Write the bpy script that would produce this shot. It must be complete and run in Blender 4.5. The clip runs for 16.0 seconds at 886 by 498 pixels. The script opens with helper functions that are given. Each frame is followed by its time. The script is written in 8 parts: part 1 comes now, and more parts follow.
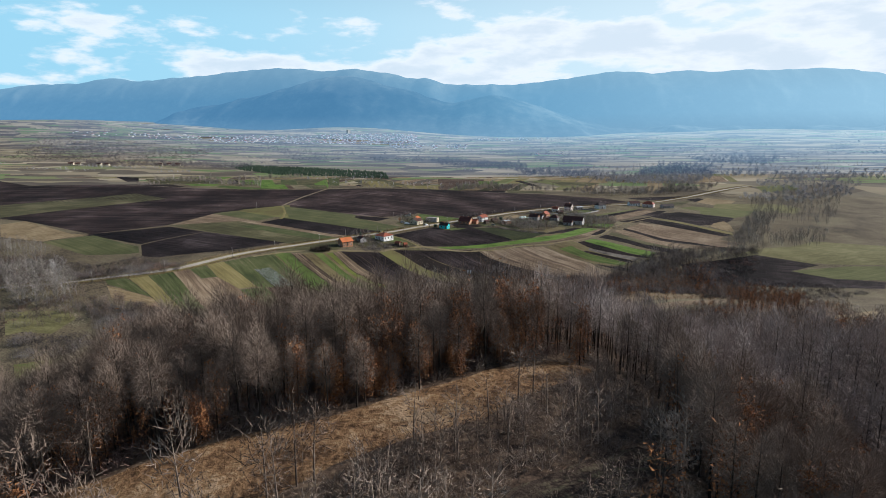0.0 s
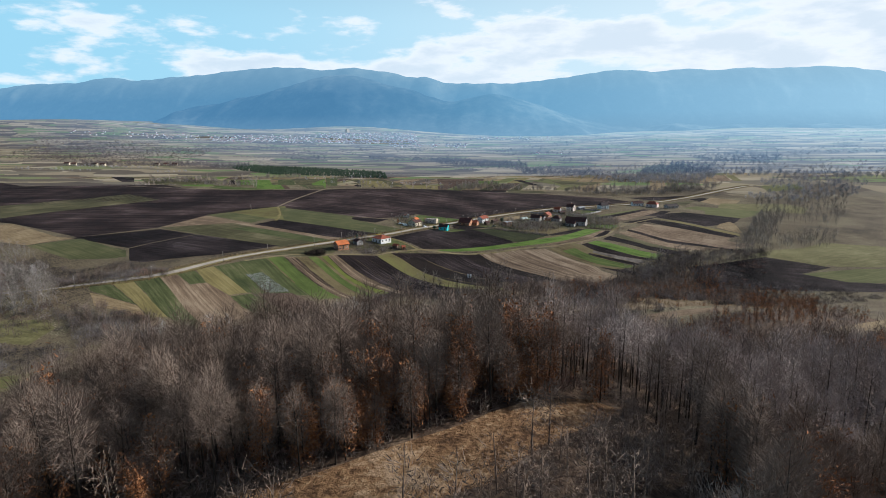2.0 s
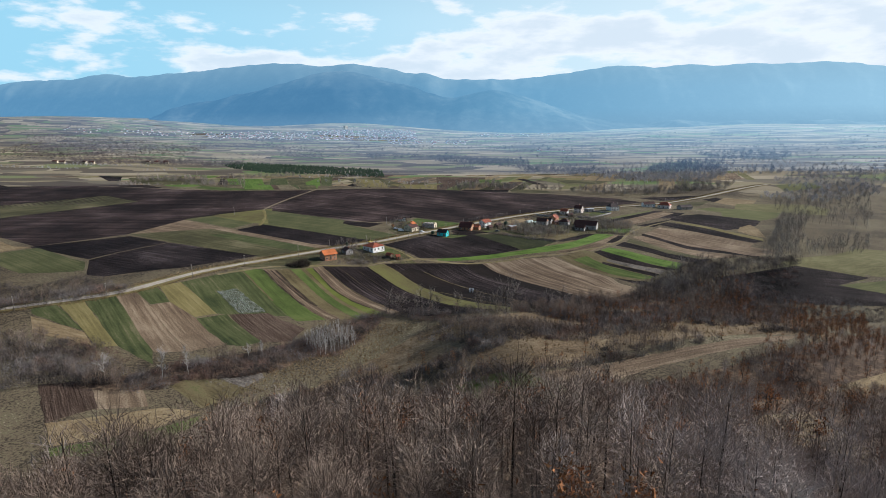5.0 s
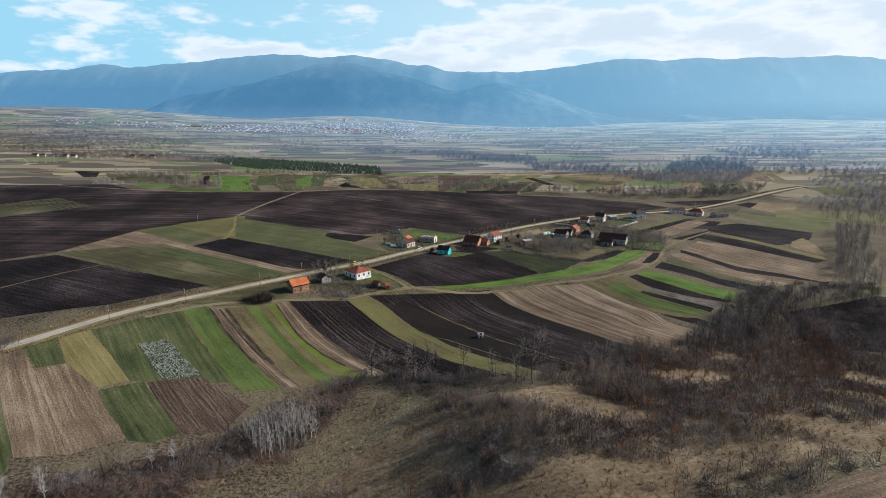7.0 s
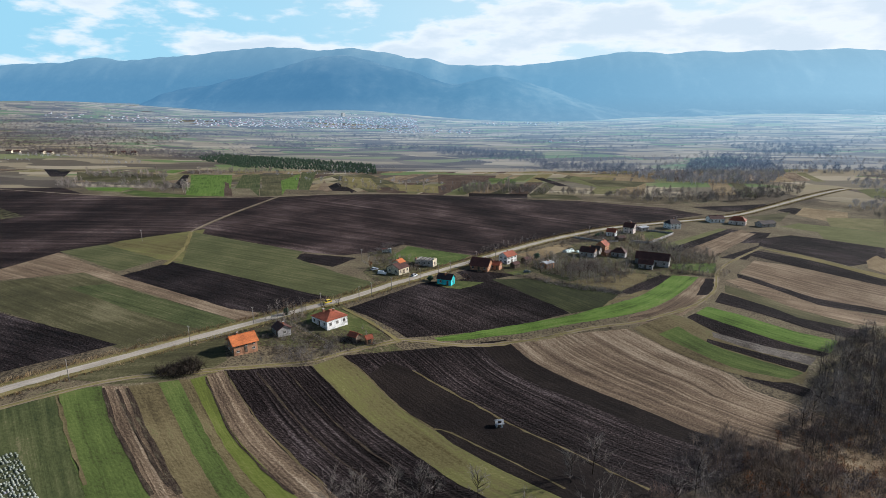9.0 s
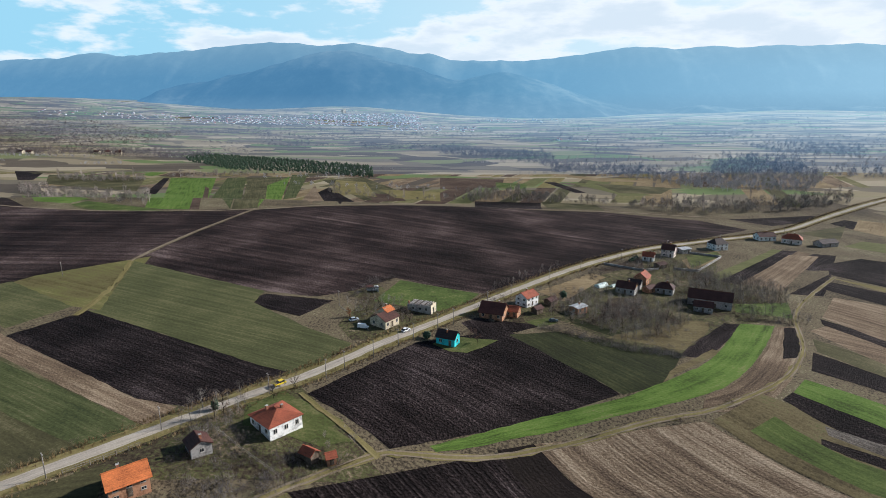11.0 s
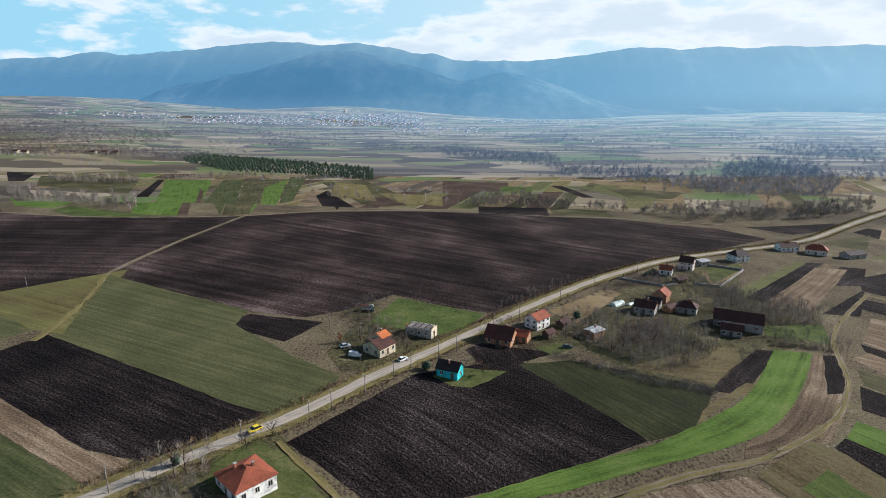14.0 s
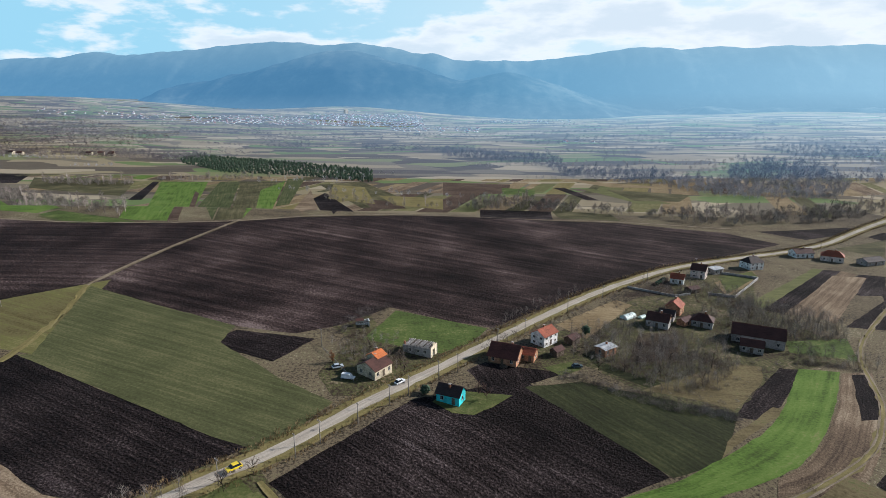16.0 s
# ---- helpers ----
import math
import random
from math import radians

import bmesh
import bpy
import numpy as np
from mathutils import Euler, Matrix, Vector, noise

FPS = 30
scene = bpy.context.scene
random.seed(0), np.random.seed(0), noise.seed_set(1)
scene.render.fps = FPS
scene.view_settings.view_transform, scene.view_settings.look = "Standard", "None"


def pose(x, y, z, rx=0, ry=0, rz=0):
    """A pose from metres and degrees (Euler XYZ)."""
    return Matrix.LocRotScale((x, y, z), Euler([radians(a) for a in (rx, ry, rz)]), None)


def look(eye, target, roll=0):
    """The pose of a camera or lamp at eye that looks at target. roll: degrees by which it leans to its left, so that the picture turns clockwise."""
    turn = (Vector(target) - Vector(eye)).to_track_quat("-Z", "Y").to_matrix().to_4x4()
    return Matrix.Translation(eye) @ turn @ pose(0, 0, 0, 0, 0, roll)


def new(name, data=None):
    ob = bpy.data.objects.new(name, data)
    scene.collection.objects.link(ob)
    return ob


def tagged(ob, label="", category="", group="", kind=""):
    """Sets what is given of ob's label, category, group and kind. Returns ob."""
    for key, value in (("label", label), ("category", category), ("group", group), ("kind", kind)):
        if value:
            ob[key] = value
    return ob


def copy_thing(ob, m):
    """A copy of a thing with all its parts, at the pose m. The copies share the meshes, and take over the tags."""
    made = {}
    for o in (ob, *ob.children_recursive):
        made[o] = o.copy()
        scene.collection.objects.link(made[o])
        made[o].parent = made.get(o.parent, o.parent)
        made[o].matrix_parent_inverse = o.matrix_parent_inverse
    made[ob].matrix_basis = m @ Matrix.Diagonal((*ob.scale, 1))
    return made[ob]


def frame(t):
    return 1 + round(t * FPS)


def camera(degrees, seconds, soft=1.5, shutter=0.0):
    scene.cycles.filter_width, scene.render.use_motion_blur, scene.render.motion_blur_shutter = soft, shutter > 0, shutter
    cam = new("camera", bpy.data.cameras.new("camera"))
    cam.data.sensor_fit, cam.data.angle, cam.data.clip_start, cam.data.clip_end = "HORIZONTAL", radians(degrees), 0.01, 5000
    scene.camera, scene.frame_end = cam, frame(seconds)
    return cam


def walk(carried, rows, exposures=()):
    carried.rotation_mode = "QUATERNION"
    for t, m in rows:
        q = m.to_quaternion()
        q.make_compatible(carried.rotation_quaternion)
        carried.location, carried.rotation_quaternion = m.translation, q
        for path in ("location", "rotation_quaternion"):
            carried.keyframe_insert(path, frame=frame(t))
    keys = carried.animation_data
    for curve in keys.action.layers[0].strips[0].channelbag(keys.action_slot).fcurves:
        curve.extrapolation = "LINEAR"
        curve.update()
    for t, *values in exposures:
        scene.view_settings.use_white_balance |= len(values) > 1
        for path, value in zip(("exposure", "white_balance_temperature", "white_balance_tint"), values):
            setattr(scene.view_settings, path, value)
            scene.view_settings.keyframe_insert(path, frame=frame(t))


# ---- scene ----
cam = camera(76.0, 16.0, soft=0.8)
PATH = [
    (0, 24.15, -451.18, 79.65, 77.992, 0.674, 3.187),
    (0.2, 24.12, -449.89, 79.63, 77.980, 0.692, 3.180),
    (0.4, 24.10, -448.59, 79.62, 77.968, 0.708, 3.174),
    (0.6, 24.07, -447.28, 79.60, 77.957, 0.722, 3.169),
    (0.8, 24.03, -445.97, 79.58, 77.946, 0.735, 3.164),
    (1, 23.99, -444.65, 79.56, 77.937, 0.746, 3.159),
    (1.2, 23.95, -443.33, 79.53, 77.927, 0.755, 3.156),
    (1.4, 23.90, -441.99, 79.51, 77.919, 0.763, 3.152),
    (1.6, 23.85, -440.66, 79.48, 77.911, 0.769, 3.150),
    (1.8, 23.80, -439.31, 79.45, 77.904, 0.773, 3.148),
    (2, 23.74, -437.96, 79.42, 77.898, 0.776, 3.146),
    (2.2, 23.67, -436.60, 79.39, 77.893, 0.777, 3.145),
    (2.4, 23.60, -435.24, 79.36, 77.888, 0.777, 3.145),
    (2.6, 23.53, -433.87, 79.32, 77.884, 0.775, 3.146),
    (2.8, 23.45, -432.49, 79.28, 77.880, 0.771, 3.147),
    (3, 23.37, -431.11, 79.24, 77.877, 0.766, 3.148),
    (3.2, 23.29, -429.72, 79.20, 77.875, 0.759, 3.150),
    (3.4, 23.20, -428.17, 79.16, 77.869, 0.757, 3.149),
    (3.6, 23.13, -426.28, 79.11, 77.856, 0.767, 3.142),
    (3.8, 23.06, -424.01, 79.06, 77.836, 0.784, 3.131),
    (4, 22.98, -421.29, 79.02, 77.808, 0.805, 3.118),
    (4.2, 22.89, -418.09, 78.98, 77.774, 0.827, 3.106),
    (4.4, 22.77, -414.36, 78.96, 77.733, 0.845, 3.096),
    (4.6, 22.62, -410.05, 78.97, 77.685, 0.856, 3.091),
    (4.8, 22.43, -405.11, 78.99, 77.632, 0.856, 3.093),
    (5, 22.19, -399.49, 79.05, 77.573, 0.842, 3.104),
    (5.2, 21.90, -393.15, 79.13, 77.508, 0.811, 3.126),
    (5.4, 21.55, -386.12, 79.25, 77.439, 0.762, 3.160),
    (5.6, 21.18, -378.93, 79.36, 77.370, 0.714, 3.193),
    (5.8, 20.80, -371.65, 79.45, 77.303, 0.669, 3.224),
    (6, 20.41, -364.30, 79.53, 77.237, 0.629, 3.252),
    (6.2, 20.02, -356.90, 79.58, 77.172, 0.592, 3.278),
    (6.4, 19.61, -349.44, 79.62, 77.109, 0.559, 3.301),
    (6.6, 19.19, -341.94, 79.65, 77.046, 0.530, 3.322),
    (6.8, 18.76, -334.40, 79.65, 76.985, 0.505, 3.340),
    (7, 18.33, -326.84, 79.64, 76.926, 0.484, 3.356),
    (7.2, 17.88, -319.27, 79.61, 76.867, 0.467, 3.369),
    (7.4, 17.43, -311.69, 79.56, 76.810, 0.454, 3.379),
    (7.6, 16.96, -304.11, 79.50, 76.754, 0.445, 3.387),
    (7.8, 16.48, -296.55, 79.42, 76.700, 0.439, 3.392),
    (8, 16.00, -289.01, 79.32, 76.647, 0.438, 3.395),
    (8.2, 15.50, -281.49, 79.20, 76.595, 0.440, 3.394),
    (8.4, 15.00, -274.02, 79.07, 76.544, 0.446, 3.392),
    (8.6, 14.49, -266.60, 78.92, 76.495, 0.456, 3.386),
    (8.8, 13.96, -259.23, 78.75, 76.447, 0.470, 3.378),
    (9, 13.43, -251.93, 78.57, 76.400, 0.488, 3.367),
    (9.2, 12.89, -244.70, 78.36, 76.354, 0.510, 3.354),
    (9.4, 12.37, -237.47, 78.24, 76.309, 0.529, 3.349),
    (9.6, 11.91, -230.24, 78.26, 76.265, 0.540, 3.363),
    (9.8, 11.50, -223.01, 78.40, 76.222, 0.544, 3.392),
    (10, 11.14, -215.78, 78.63, 76.181, 0.542, 3.432),
    (10.2, 10.84, -208.55, 78.92, 76.144, 0.534, 3.480),
    (10.4, 10.57, -201.32, 79.25, 76.111, 0.522, 3.533),
    (10.6, 10.35, -194.09, 79.57, 76.083, 0.507, 3.587),
    (10.8, 10.17, -187.20, 79.87, 76.061, 0.488, 3.639),
    (11, 10.02, -181.87, 80.11, 76.047, 0.468, 3.685),
    (11.2, 9.90, -178.66, 80.26, 76.040, 0.448, 3.722),
    (11.4, 9.81, -177.00, 80.31, 76.041, 0.427, 3.748),
    (11.6, 9.72, -175.66, 80.35, 76.042, 0.408, 3.771),
    (11.8, 9.63, -174.30, 80.38, 76.044, 0.390, 3.794),
    (12, 9.55, -172.93, 80.42, 76.046, 0.373, 3.815),
    (12.2, 9.46, -171.55, 80.45, 76.048, 0.358, 3.836),
    (12.4, 9.37, -170.16, 80.49, 76.049, 0.343, 3.855),
    (12.6, 9.28, -168.76, 80.53, 76.051, 0.330, 3.874),
    (12.8, 9.19, -167.35, 80.57, 76.052, 0.319, 3.891),
    (13, 9.10, -165.92, 80.60, 76.054, 0.308, 3.907),
    (13.2, 9.01, -164.49, 80.64, 76.055, 0.299, 3.923),
    (13.4, 8.91, -163.05, 80.68, 76.056, 0.291, 3.937),
    (13.6, 8.82, -161.61, 80.72, 76.057, 0.285, 3.950),
    (13.8, 8.73, -160.15, 80.76, 76.059, 0.279, 3.963),
    (14, 8.64, -158.69, 80.80, 76.060, 0.275, 3.974),
    (14.2, 8.55, -157.23, 80.84, 76.061, 0.272, 3.984),
    (14.4, 8.46, -155.76, 80.88, 76.061, 0.271, 3.994),
    (14.6, 8.36, -154.29, 80.92, 76.062, 0.270, 4.002),
    (14.8, 8.27, -152.81, 80.96, 76.063, 0.271, 4.009),
    (15, 8.18, -151.33, 81.00, 76.064, 0.274, 4.015),
    (15.2, 8.09, -149.85, 81.04, 76.064, 0.277, 4.020),
    (15.4, 7.99, -148.37, 81.08, 76.065, 0.282, 4.025),
    (15.6, 7.90, -146.89, 81.12, 76.065, 0.288, 4.028),
    (15.8, 7.80, -145.41, 81.16, 76.066, 0.295, 4.030),
    (16, 7.71, -143.92, 81.20, 76.066, 0.304, 4.031),
]
walk(cam, [(t, pose(x, y, z, rx, ry, rz)) for t, x, y, z, rx, ry, rz in PATH], exposures=((0, 0.5, 6120, 11), (16, 0.5, 6120, 11)))

# ---- light ----
SUN_TO = Vector((0.90, 0.40, 0.445)).normalized()
sun = new("sun", bpy.data.lights.new("sun", "SUN"))
sun.data.energy, sun.data.angle, sun.data.color = 5.0, radians(0.6), (1.0, 0.955, 0.895)
sun.matrix_world = look((0, 0, 300), Vector((0, 0, 300)) - SUN_TO)

world = bpy.data.worlds.new("world")
scene.world = world
world.use_nodes = True
wn, wl = world.node_tree.nodes, world.node_tree.links
back = wn["Background"]
sky = wn.new("ShaderNodeTexSky")
sky.sky_type, sky.sun_disc = "NISHITA", False
sky.sun_elevation, sky.sun_rotation = math.asin(SUN_TO.z), math.atan2(SUN_TO.x, SUN_TO.y)
sky.altitude, sky.air_density, sky.dust_density, sky.ozone_density = 300, 1.0, 0.6, 3.0
tc = wn.new("ShaderNodeTexCoord")
sep = wn.new("ShaderNodeSeparateXYZ")
wl.new(tc.outputs["Generated"], sep.inputs[0])


def wmath(op, a, b=0.0, c=None):
    n = wn.new("ShaderNodeMath")
    n.operation = op
    for k, v in enumerate((a, b) if c is None else (a, b, c)):
        if isinstance(v, (int, float)):
            n.inputs[k].default_value = v
        else:
            wl.new(v, n.inputs[k])
    return n.outputs[0]


def wrange(v, a, b, c=0.0, d=1.0):
    n = wn.new("ShaderNodeMapRange")
    n.interpolation_type = "SMOOTHSTEP"
    wl.new(v, n.inputs[0])
    for k, w in enumerate((a, b, c, d)):
        n.inputs[k + 1].default_value = w
    return n.outputs[0]


# long cumulus banks low over the mountains, with flat, greyer undersides
stretch = wn.new("ShaderNodeMapping")
stretch.inputs["Scale"].default_value = (4.6, 4.6, 15.0)
stretch.inputs["Location"].default_value = (0.9, 0.3, 0.4)
wl.new(tc.outputs["Generated"], stretch.inputs[0])
puff = wn.new("ShaderNodeTexNoise")
puff.inputs["Scale"].default_value, puff.inputs["Detail"].default_value, puff.inputs["Roughness"].default_value = 1.6, 7.0, 0.56
wl.new(stretch.outputs[0], puff.inputs["Vector"])
bank = wmath("MULTIPLY", wrange(sep.outputs["Z"], 0.03, 0.09), wrange(sep.outputs["Z"], 0.20, 0.12))
lean = wmath("MULTIPLY_ADD", sep.outputs["X"], 0.17, 0.035)
cover = wmath("ADD", wmath("ADD", puff.outputs[0], lean), wmath("MULTIPLY_ADD", bank, 0.18, -0.105))
cloud = wrange(cover, 0.47, 0.60)
low = wn.new("ShaderNodeMix")
low.data_type = "RGBA"
low.inputs["A"].default_value, low.inputs["B"].default_value = (8.4, 9.4, 10.2, 1), (11.2, 11.5, 11.6, 1)
wl.new(wrange(cover, 0.74, 0.54), low.inputs["Factor"])
pale = wn.new("ShaderNodeMix")
pale.data_type = "RGBA"
pale.inputs["A"].default_value, pale.inputs["B"].default_value = (4.3, 8.3, 10.3, 1), (9.0, 10.5, 11.0, 1)
wl.new(wrange(sep.outputs["X"], -0.65, 0.6), pale.inputs["Factor"])
thin = wn.new("ShaderNodeMix")
thin.data_type = "RGBA"
wl.new(pale.outputs["Result"], thin.inputs["B"])
wl.new(wrange(sep.outputs["Z"], 0.38, 0.15, 0.05, 0.95), thin.inputs["Factor"])
wl.new(sky.outputs[0], thin.inputs["A"])
veil = wn.new("ShaderNodeMix")
veil.data_type = "RGBA"
wl.new(wmath("MULTIPLY", cloud, wrange(sep.outputs["Z"], 0.50, 0.24, 0.0, 0.85)), veil.inputs["Factor"])
wl.new(thin.outputs["Result"], veil.inputs["A"])
wl.new(low.outputs["Result"], veil.inputs["B"])
wl.new(veil.outputs["Result"], back.inputs["Color"])
back.inputs["Strength"].default_value = 0.0612


# ---- materials ----
def ramp_node(nt, stops):
    n = nt.nodes.new("ShaderNodeValToRGB")
    e = n.color_ramp.elements
    while len(e) < len(stops):
        e.new(0.5)
    for k, (p, c) in enumerate(stops):
        e[k].position, e[k].color = p, (*c, 1)
    return n


def surface(name, stops, fine=1.5, patch=0.05, streak=None, weights=(0.35, 0.35, 0.3), rough=0.9, bump=0.3, lift=0.2, coords="Object", metal=0.0, spread=3.0):
    """A mottled surface: fine grain, drawn-out streaks (along, across) and broad patches, mixed into one ramp, with relief."""
    m = bpy.data.materials.new(name)
    m.use_nodes = True
    nt = m.node_tree
    bsdf = nt.nodes["Principled BSDF"]
    co = nt.nodes.new("ShaderNodeTexCoord")
    total = None
    jobs = [((fine, fine, fine), weights[0], 6.0), ((patch, patch, patch), weights[2], 4.0)]
    if streak:
        jobs.append(((streak[0], streak[1], streak[1]), weights[1], 3.0))
    grain = None
    for scale, w, detail in jobs:
        mp = nt.nodes.new("ShaderNodeMapping")
        mp.inputs["Scale"].default_value = scale
        nt.links.new(co.outputs[coords], mp.inputs[0])
        nz = nt.nodes.new("ShaderNodeTexNoise")
        nz.inputs["Scale"].default_value, nz.inputs["Detail"].default_value, nz.inputs["Roughness"].default_value = 1.0, detail, 0.62
        nt.links.new(mp.outputs[0], nz.inputs["Vector"])
        md = nt.nodes.new("ShaderNodeMath")
        md.operation = "MULTIPLY_ADD"
        md.inputs[1].default_value = w * spread
        md.inputs[2].default_value = -0.5 * w * spread
        nt.links.new(nz.outputs[0], md.inputs[0])
        if total is None:
            total, grain = md.outputs[0], md.outputs[0]
        else:
            ad = nt.nodes.new("ShaderNodeMath")
            nt.links.new(total, ad.inputs[0])
            nt.links.new(md.outputs[0], ad.inputs[1])
            total = ad.outputs[0]
    ad = nt.nodes.new("ShaderNodeMath")
    ad.inputs[1].default_value = 0.5
    nt.links.new(total, ad.inputs[0])
    rp = ramp_node(nt, stops)
    nt.links.new(ad.outputs[0], rp.inputs[0])
    nt.links.new(rp.outputs[0], bsdf.inputs["Base Color"])
    bsdf.inputs["Roughness"].default_value, bsdf.inputs["Metallic"].default_value = rough, metal
    bsdf.inputs["Specular IOR Level"].default_value = 0.25 if rough < 0.85 else 0.04
    if bump:
        bp = nt.nodes.new("ShaderNodeBump")
        bp.inputs["Strength"].default_value, bp.inputs["Distance"].default_value = bump, lift
        nt.links.new(ad.outputs[0], bp.inputs["Height"])
        nt.links.new(bp.outputs[0], bsdf.inputs["Normal"])
    return m


SOIL = [(0.12, (0.00454, 0.00329, 0.00308)), (0.42, (0.0157, 0.01069, 0.00946)), (0.66, (0.03681, 0.02519, 0.02159)), (0.85, (0.07577, 0.05347, 0.04628)), (1.0, (0.14071, 0.10591, 0.09254))]
SOIL = [(p, (r * 0.93, g, b * 1.1)) for p, (r, g, b) in SOIL]
FIELD = {}
FIELD["plough"] = surface("ploughed_soil", [(p, tuple(v * 0.8 for v in c)) for p, c in SOIL], 1.5, 0.022, (0.03, 0.6), (0.52, 0.26, 0.42), bump=1.0, lift=0.4, coords="UV", spread=3.9)
# browner streaked soil, its colour also raised for the haze over the far field
FIELD["plough_dry_hazed"] = surface("dry_hazed_ploughed_soil", [(p, (c[0] * 1.25, c[1] * 1.15, c[2] * 1.08)) for p, c in SOIL], 1.1, 0.016, (0.006, 0.22), (0.4, 0.26, 0.46), bump=1.0, lift=0.35, coords="UV", spread=3.9)
FIELD["soil_dark"] = surface("harrowed_black_soil", [(0.1, (0.007, 0.0055, 0.005)), (0.5, (0.014, 0.0105, 0.0092)), (0.95, (0.035, 0.026, 0.021))], 1.4, 0.05, (0.05, 1.2), (0.4, 0.3, 0.3), bump=0.6, lift=0.25, coords="UV")
# the plot's shade is put into this darker olive
FIELD["dark_olive"] = surface("shaded_sparse_sowing", [(0.1, (0.018, 0.018, 0.011)), (0.5, (0.03, 0.033, 0.015)), (0.9, (0.058, 0.06, 0.026))], 1.0, 0.05, (0.04, 0.7), (0.3, 0.35, 0.4), bump=0.6, coords="UV")
FIELD["dry_olive"] = surface("dry_olive_grass", [(0.1, (0.10, 0.085, 0.035)), (0.5, (0.165, 0.135, 0.055)), (0.9, (0.23, 0.19, 0.09))], 1.3, 0.06, (0.04, 0.7), (0.3, 0.4, 0.35), bump=0.5, coords="UV")
FIELD["plough_brown"] = surface("brown_soil", [(0.1, (0.035, 0.022, 0.016)), (0.5, (0.075, 0.05, 0.036)), (0.9, (0.15, 0.11, 0.08))], 1.2, 0.04, (0.05, 1.0), (0.35, 0.4, 0.25), bump=0.9, lift=0.4, coords="UV")
FIELD["stubble"] = surface("stubble", [(0.05, (0.055, 0.038, 0.026)), (0.5, (0.16, 0.113, 0.072)), (0.95, (0.32, 0.245, 0.165))], 1.6, 0.04, (0.02, 0.5), (0.42, 0.4, 0.35), bump=0.7, lift=0.3, coords="UV")
FIELD["dry_grass"] = surface("dry_grass_field", [(0.1, (0.10, 0.072, 0.04)), (0.5, (0.20, 0.145, 0.08)), (0.9, (0.31, 0.24, 0.14))], 1.3, 0.05, (0.1, 0.7), (0.35, 0.3, 0.35), bump=0.7, lift=0.3, coords="UV")
FIELD["green"] = surface("winter_wheat", [(0.1, (0.036, 0.039, 0.018)), (0.5, (0.073, 0.076, 0.033)), (0.9, (0.15, 0.138, 0.066))], 1.2, 0.03, (0.012, 0.55), (0.3, 0.3, 0.35), bump=0.5, coords="UV")
FIELD["bright_green"] = surface("bright_wheat", [(0.05, (0.042, 0.062, 0.016)), (0.45, (0.084, 0.136, 0.027)), (0.75, (0.112, 0.165, 0.037)), (1.0, (0.17, 0.17, 0.07))], 1.2, 0.05, (0.03, 0.5), (0.45, 0.5, 0.5), bump=0.5, coords="UV")
FIELD["dark_green"] = surface("dark_wheat", [(0.05, (0.026, 0.034, 0.016)), (0.42, (0.056, 0.065, 0.026)), (0.68, (0.082, 0.087, 0.037)), (0.95, (0.15, 0.13, 0.072))], 1.2, 0.05, (0.03, 0.6), (0.35, 0.45, 0.4), bump=0.5, coords="UV")
FIELD["olive"] = surface("olive_grass", [(0.1, (0.034, 0.032, 0.018)), (0.5, (0.07, 0.064, 0.031)), (0.9, (0.155, 0.135, 0.075))], 1.3, 0.03, (0.03, 0.5), (0.3, 0.3, 0.5), bump=0.5, coords="UV")
FIELD["bright_olive"] = surface("patchy_green", [(0.1, (0.125, 0.10, 0.048)), (0.4, (0.112, 0.105, 0.042)), (0.62, (0.088, 0.108, 0.032)), (0.9, (0.066, 0.10, 0.026))], 0.8, 0.05, (0.03, 0.6), (0.5, 0.5, 0.6), bump=0.6, coords="UV")
FIELD["strip_green"] = surface("pale_grass", [(0.1, (0.068, 0.074, 0.028)), (0.5, (0.108, 0.11, 0.044)), (0.9, (0.165, 0.15, 0.07))], 1.3, 0.05, (0.04, 0.6), bump=0.4, coords="UV")
FIELD["meadow"] = surface("meadow_grass", [(0.1, (0.04, 0.048, 0.018)), (0.45, (0.066, 0.092, 0.026)), (0.7, (0.085, 0.11, 0.032)), (0.95, (0.17, 0.155, 0.07))], 0.9, 0.07, (0.2, 0.4), (0.5, 0.2, 0.6), bump=0.5, coords="UV")
FIELD["lawn"] = surface("yard_grass", [(0.1, (0.045, 0.042, 0.019)), (0.5, (0.07, 0.083, 0.027)), (0.95, (0.15, 0.135, 0.06))], 1.3, 0.14, (0.3, 0.5), (0.35, 0.2, 0.45), bump=0.4, coords="UV")
FIELD["meadow_dry"] = surface("dry_meadow", [(0.1, (0.08, 0.075, 0.032)), (0.5, (0.14, 0.125, 0.055)), (0.9, (0.20, 0.18, 0.09))], 0.9, 0.04, (0.1, 0.4), bump=0.4, coords="UV")
FIELD["garden"] = surface("garden_soil", [(0.1, (0.02, 0.014, 0.011)), (0.5, (0.045, 0.032, 0.024)), (0.9, (0.10, 0.085, 0.05))], 1.5, 0.1, (0.2, 1.2), bump=0.8, lift=0.3, coords="UV")
FIELD["flower_bed"] = surface("cabbage_rows", [(0.15, (0.028, 0.036, 0.018)), (0.5, (0.055, 0.062, 0.032)), (0.9, (0.11, 0.105, 0.065))], 1.4, 0.1, (0.1, 0.7), (0.4, 0.4, 0.2), bump=0.8, coords="UV")
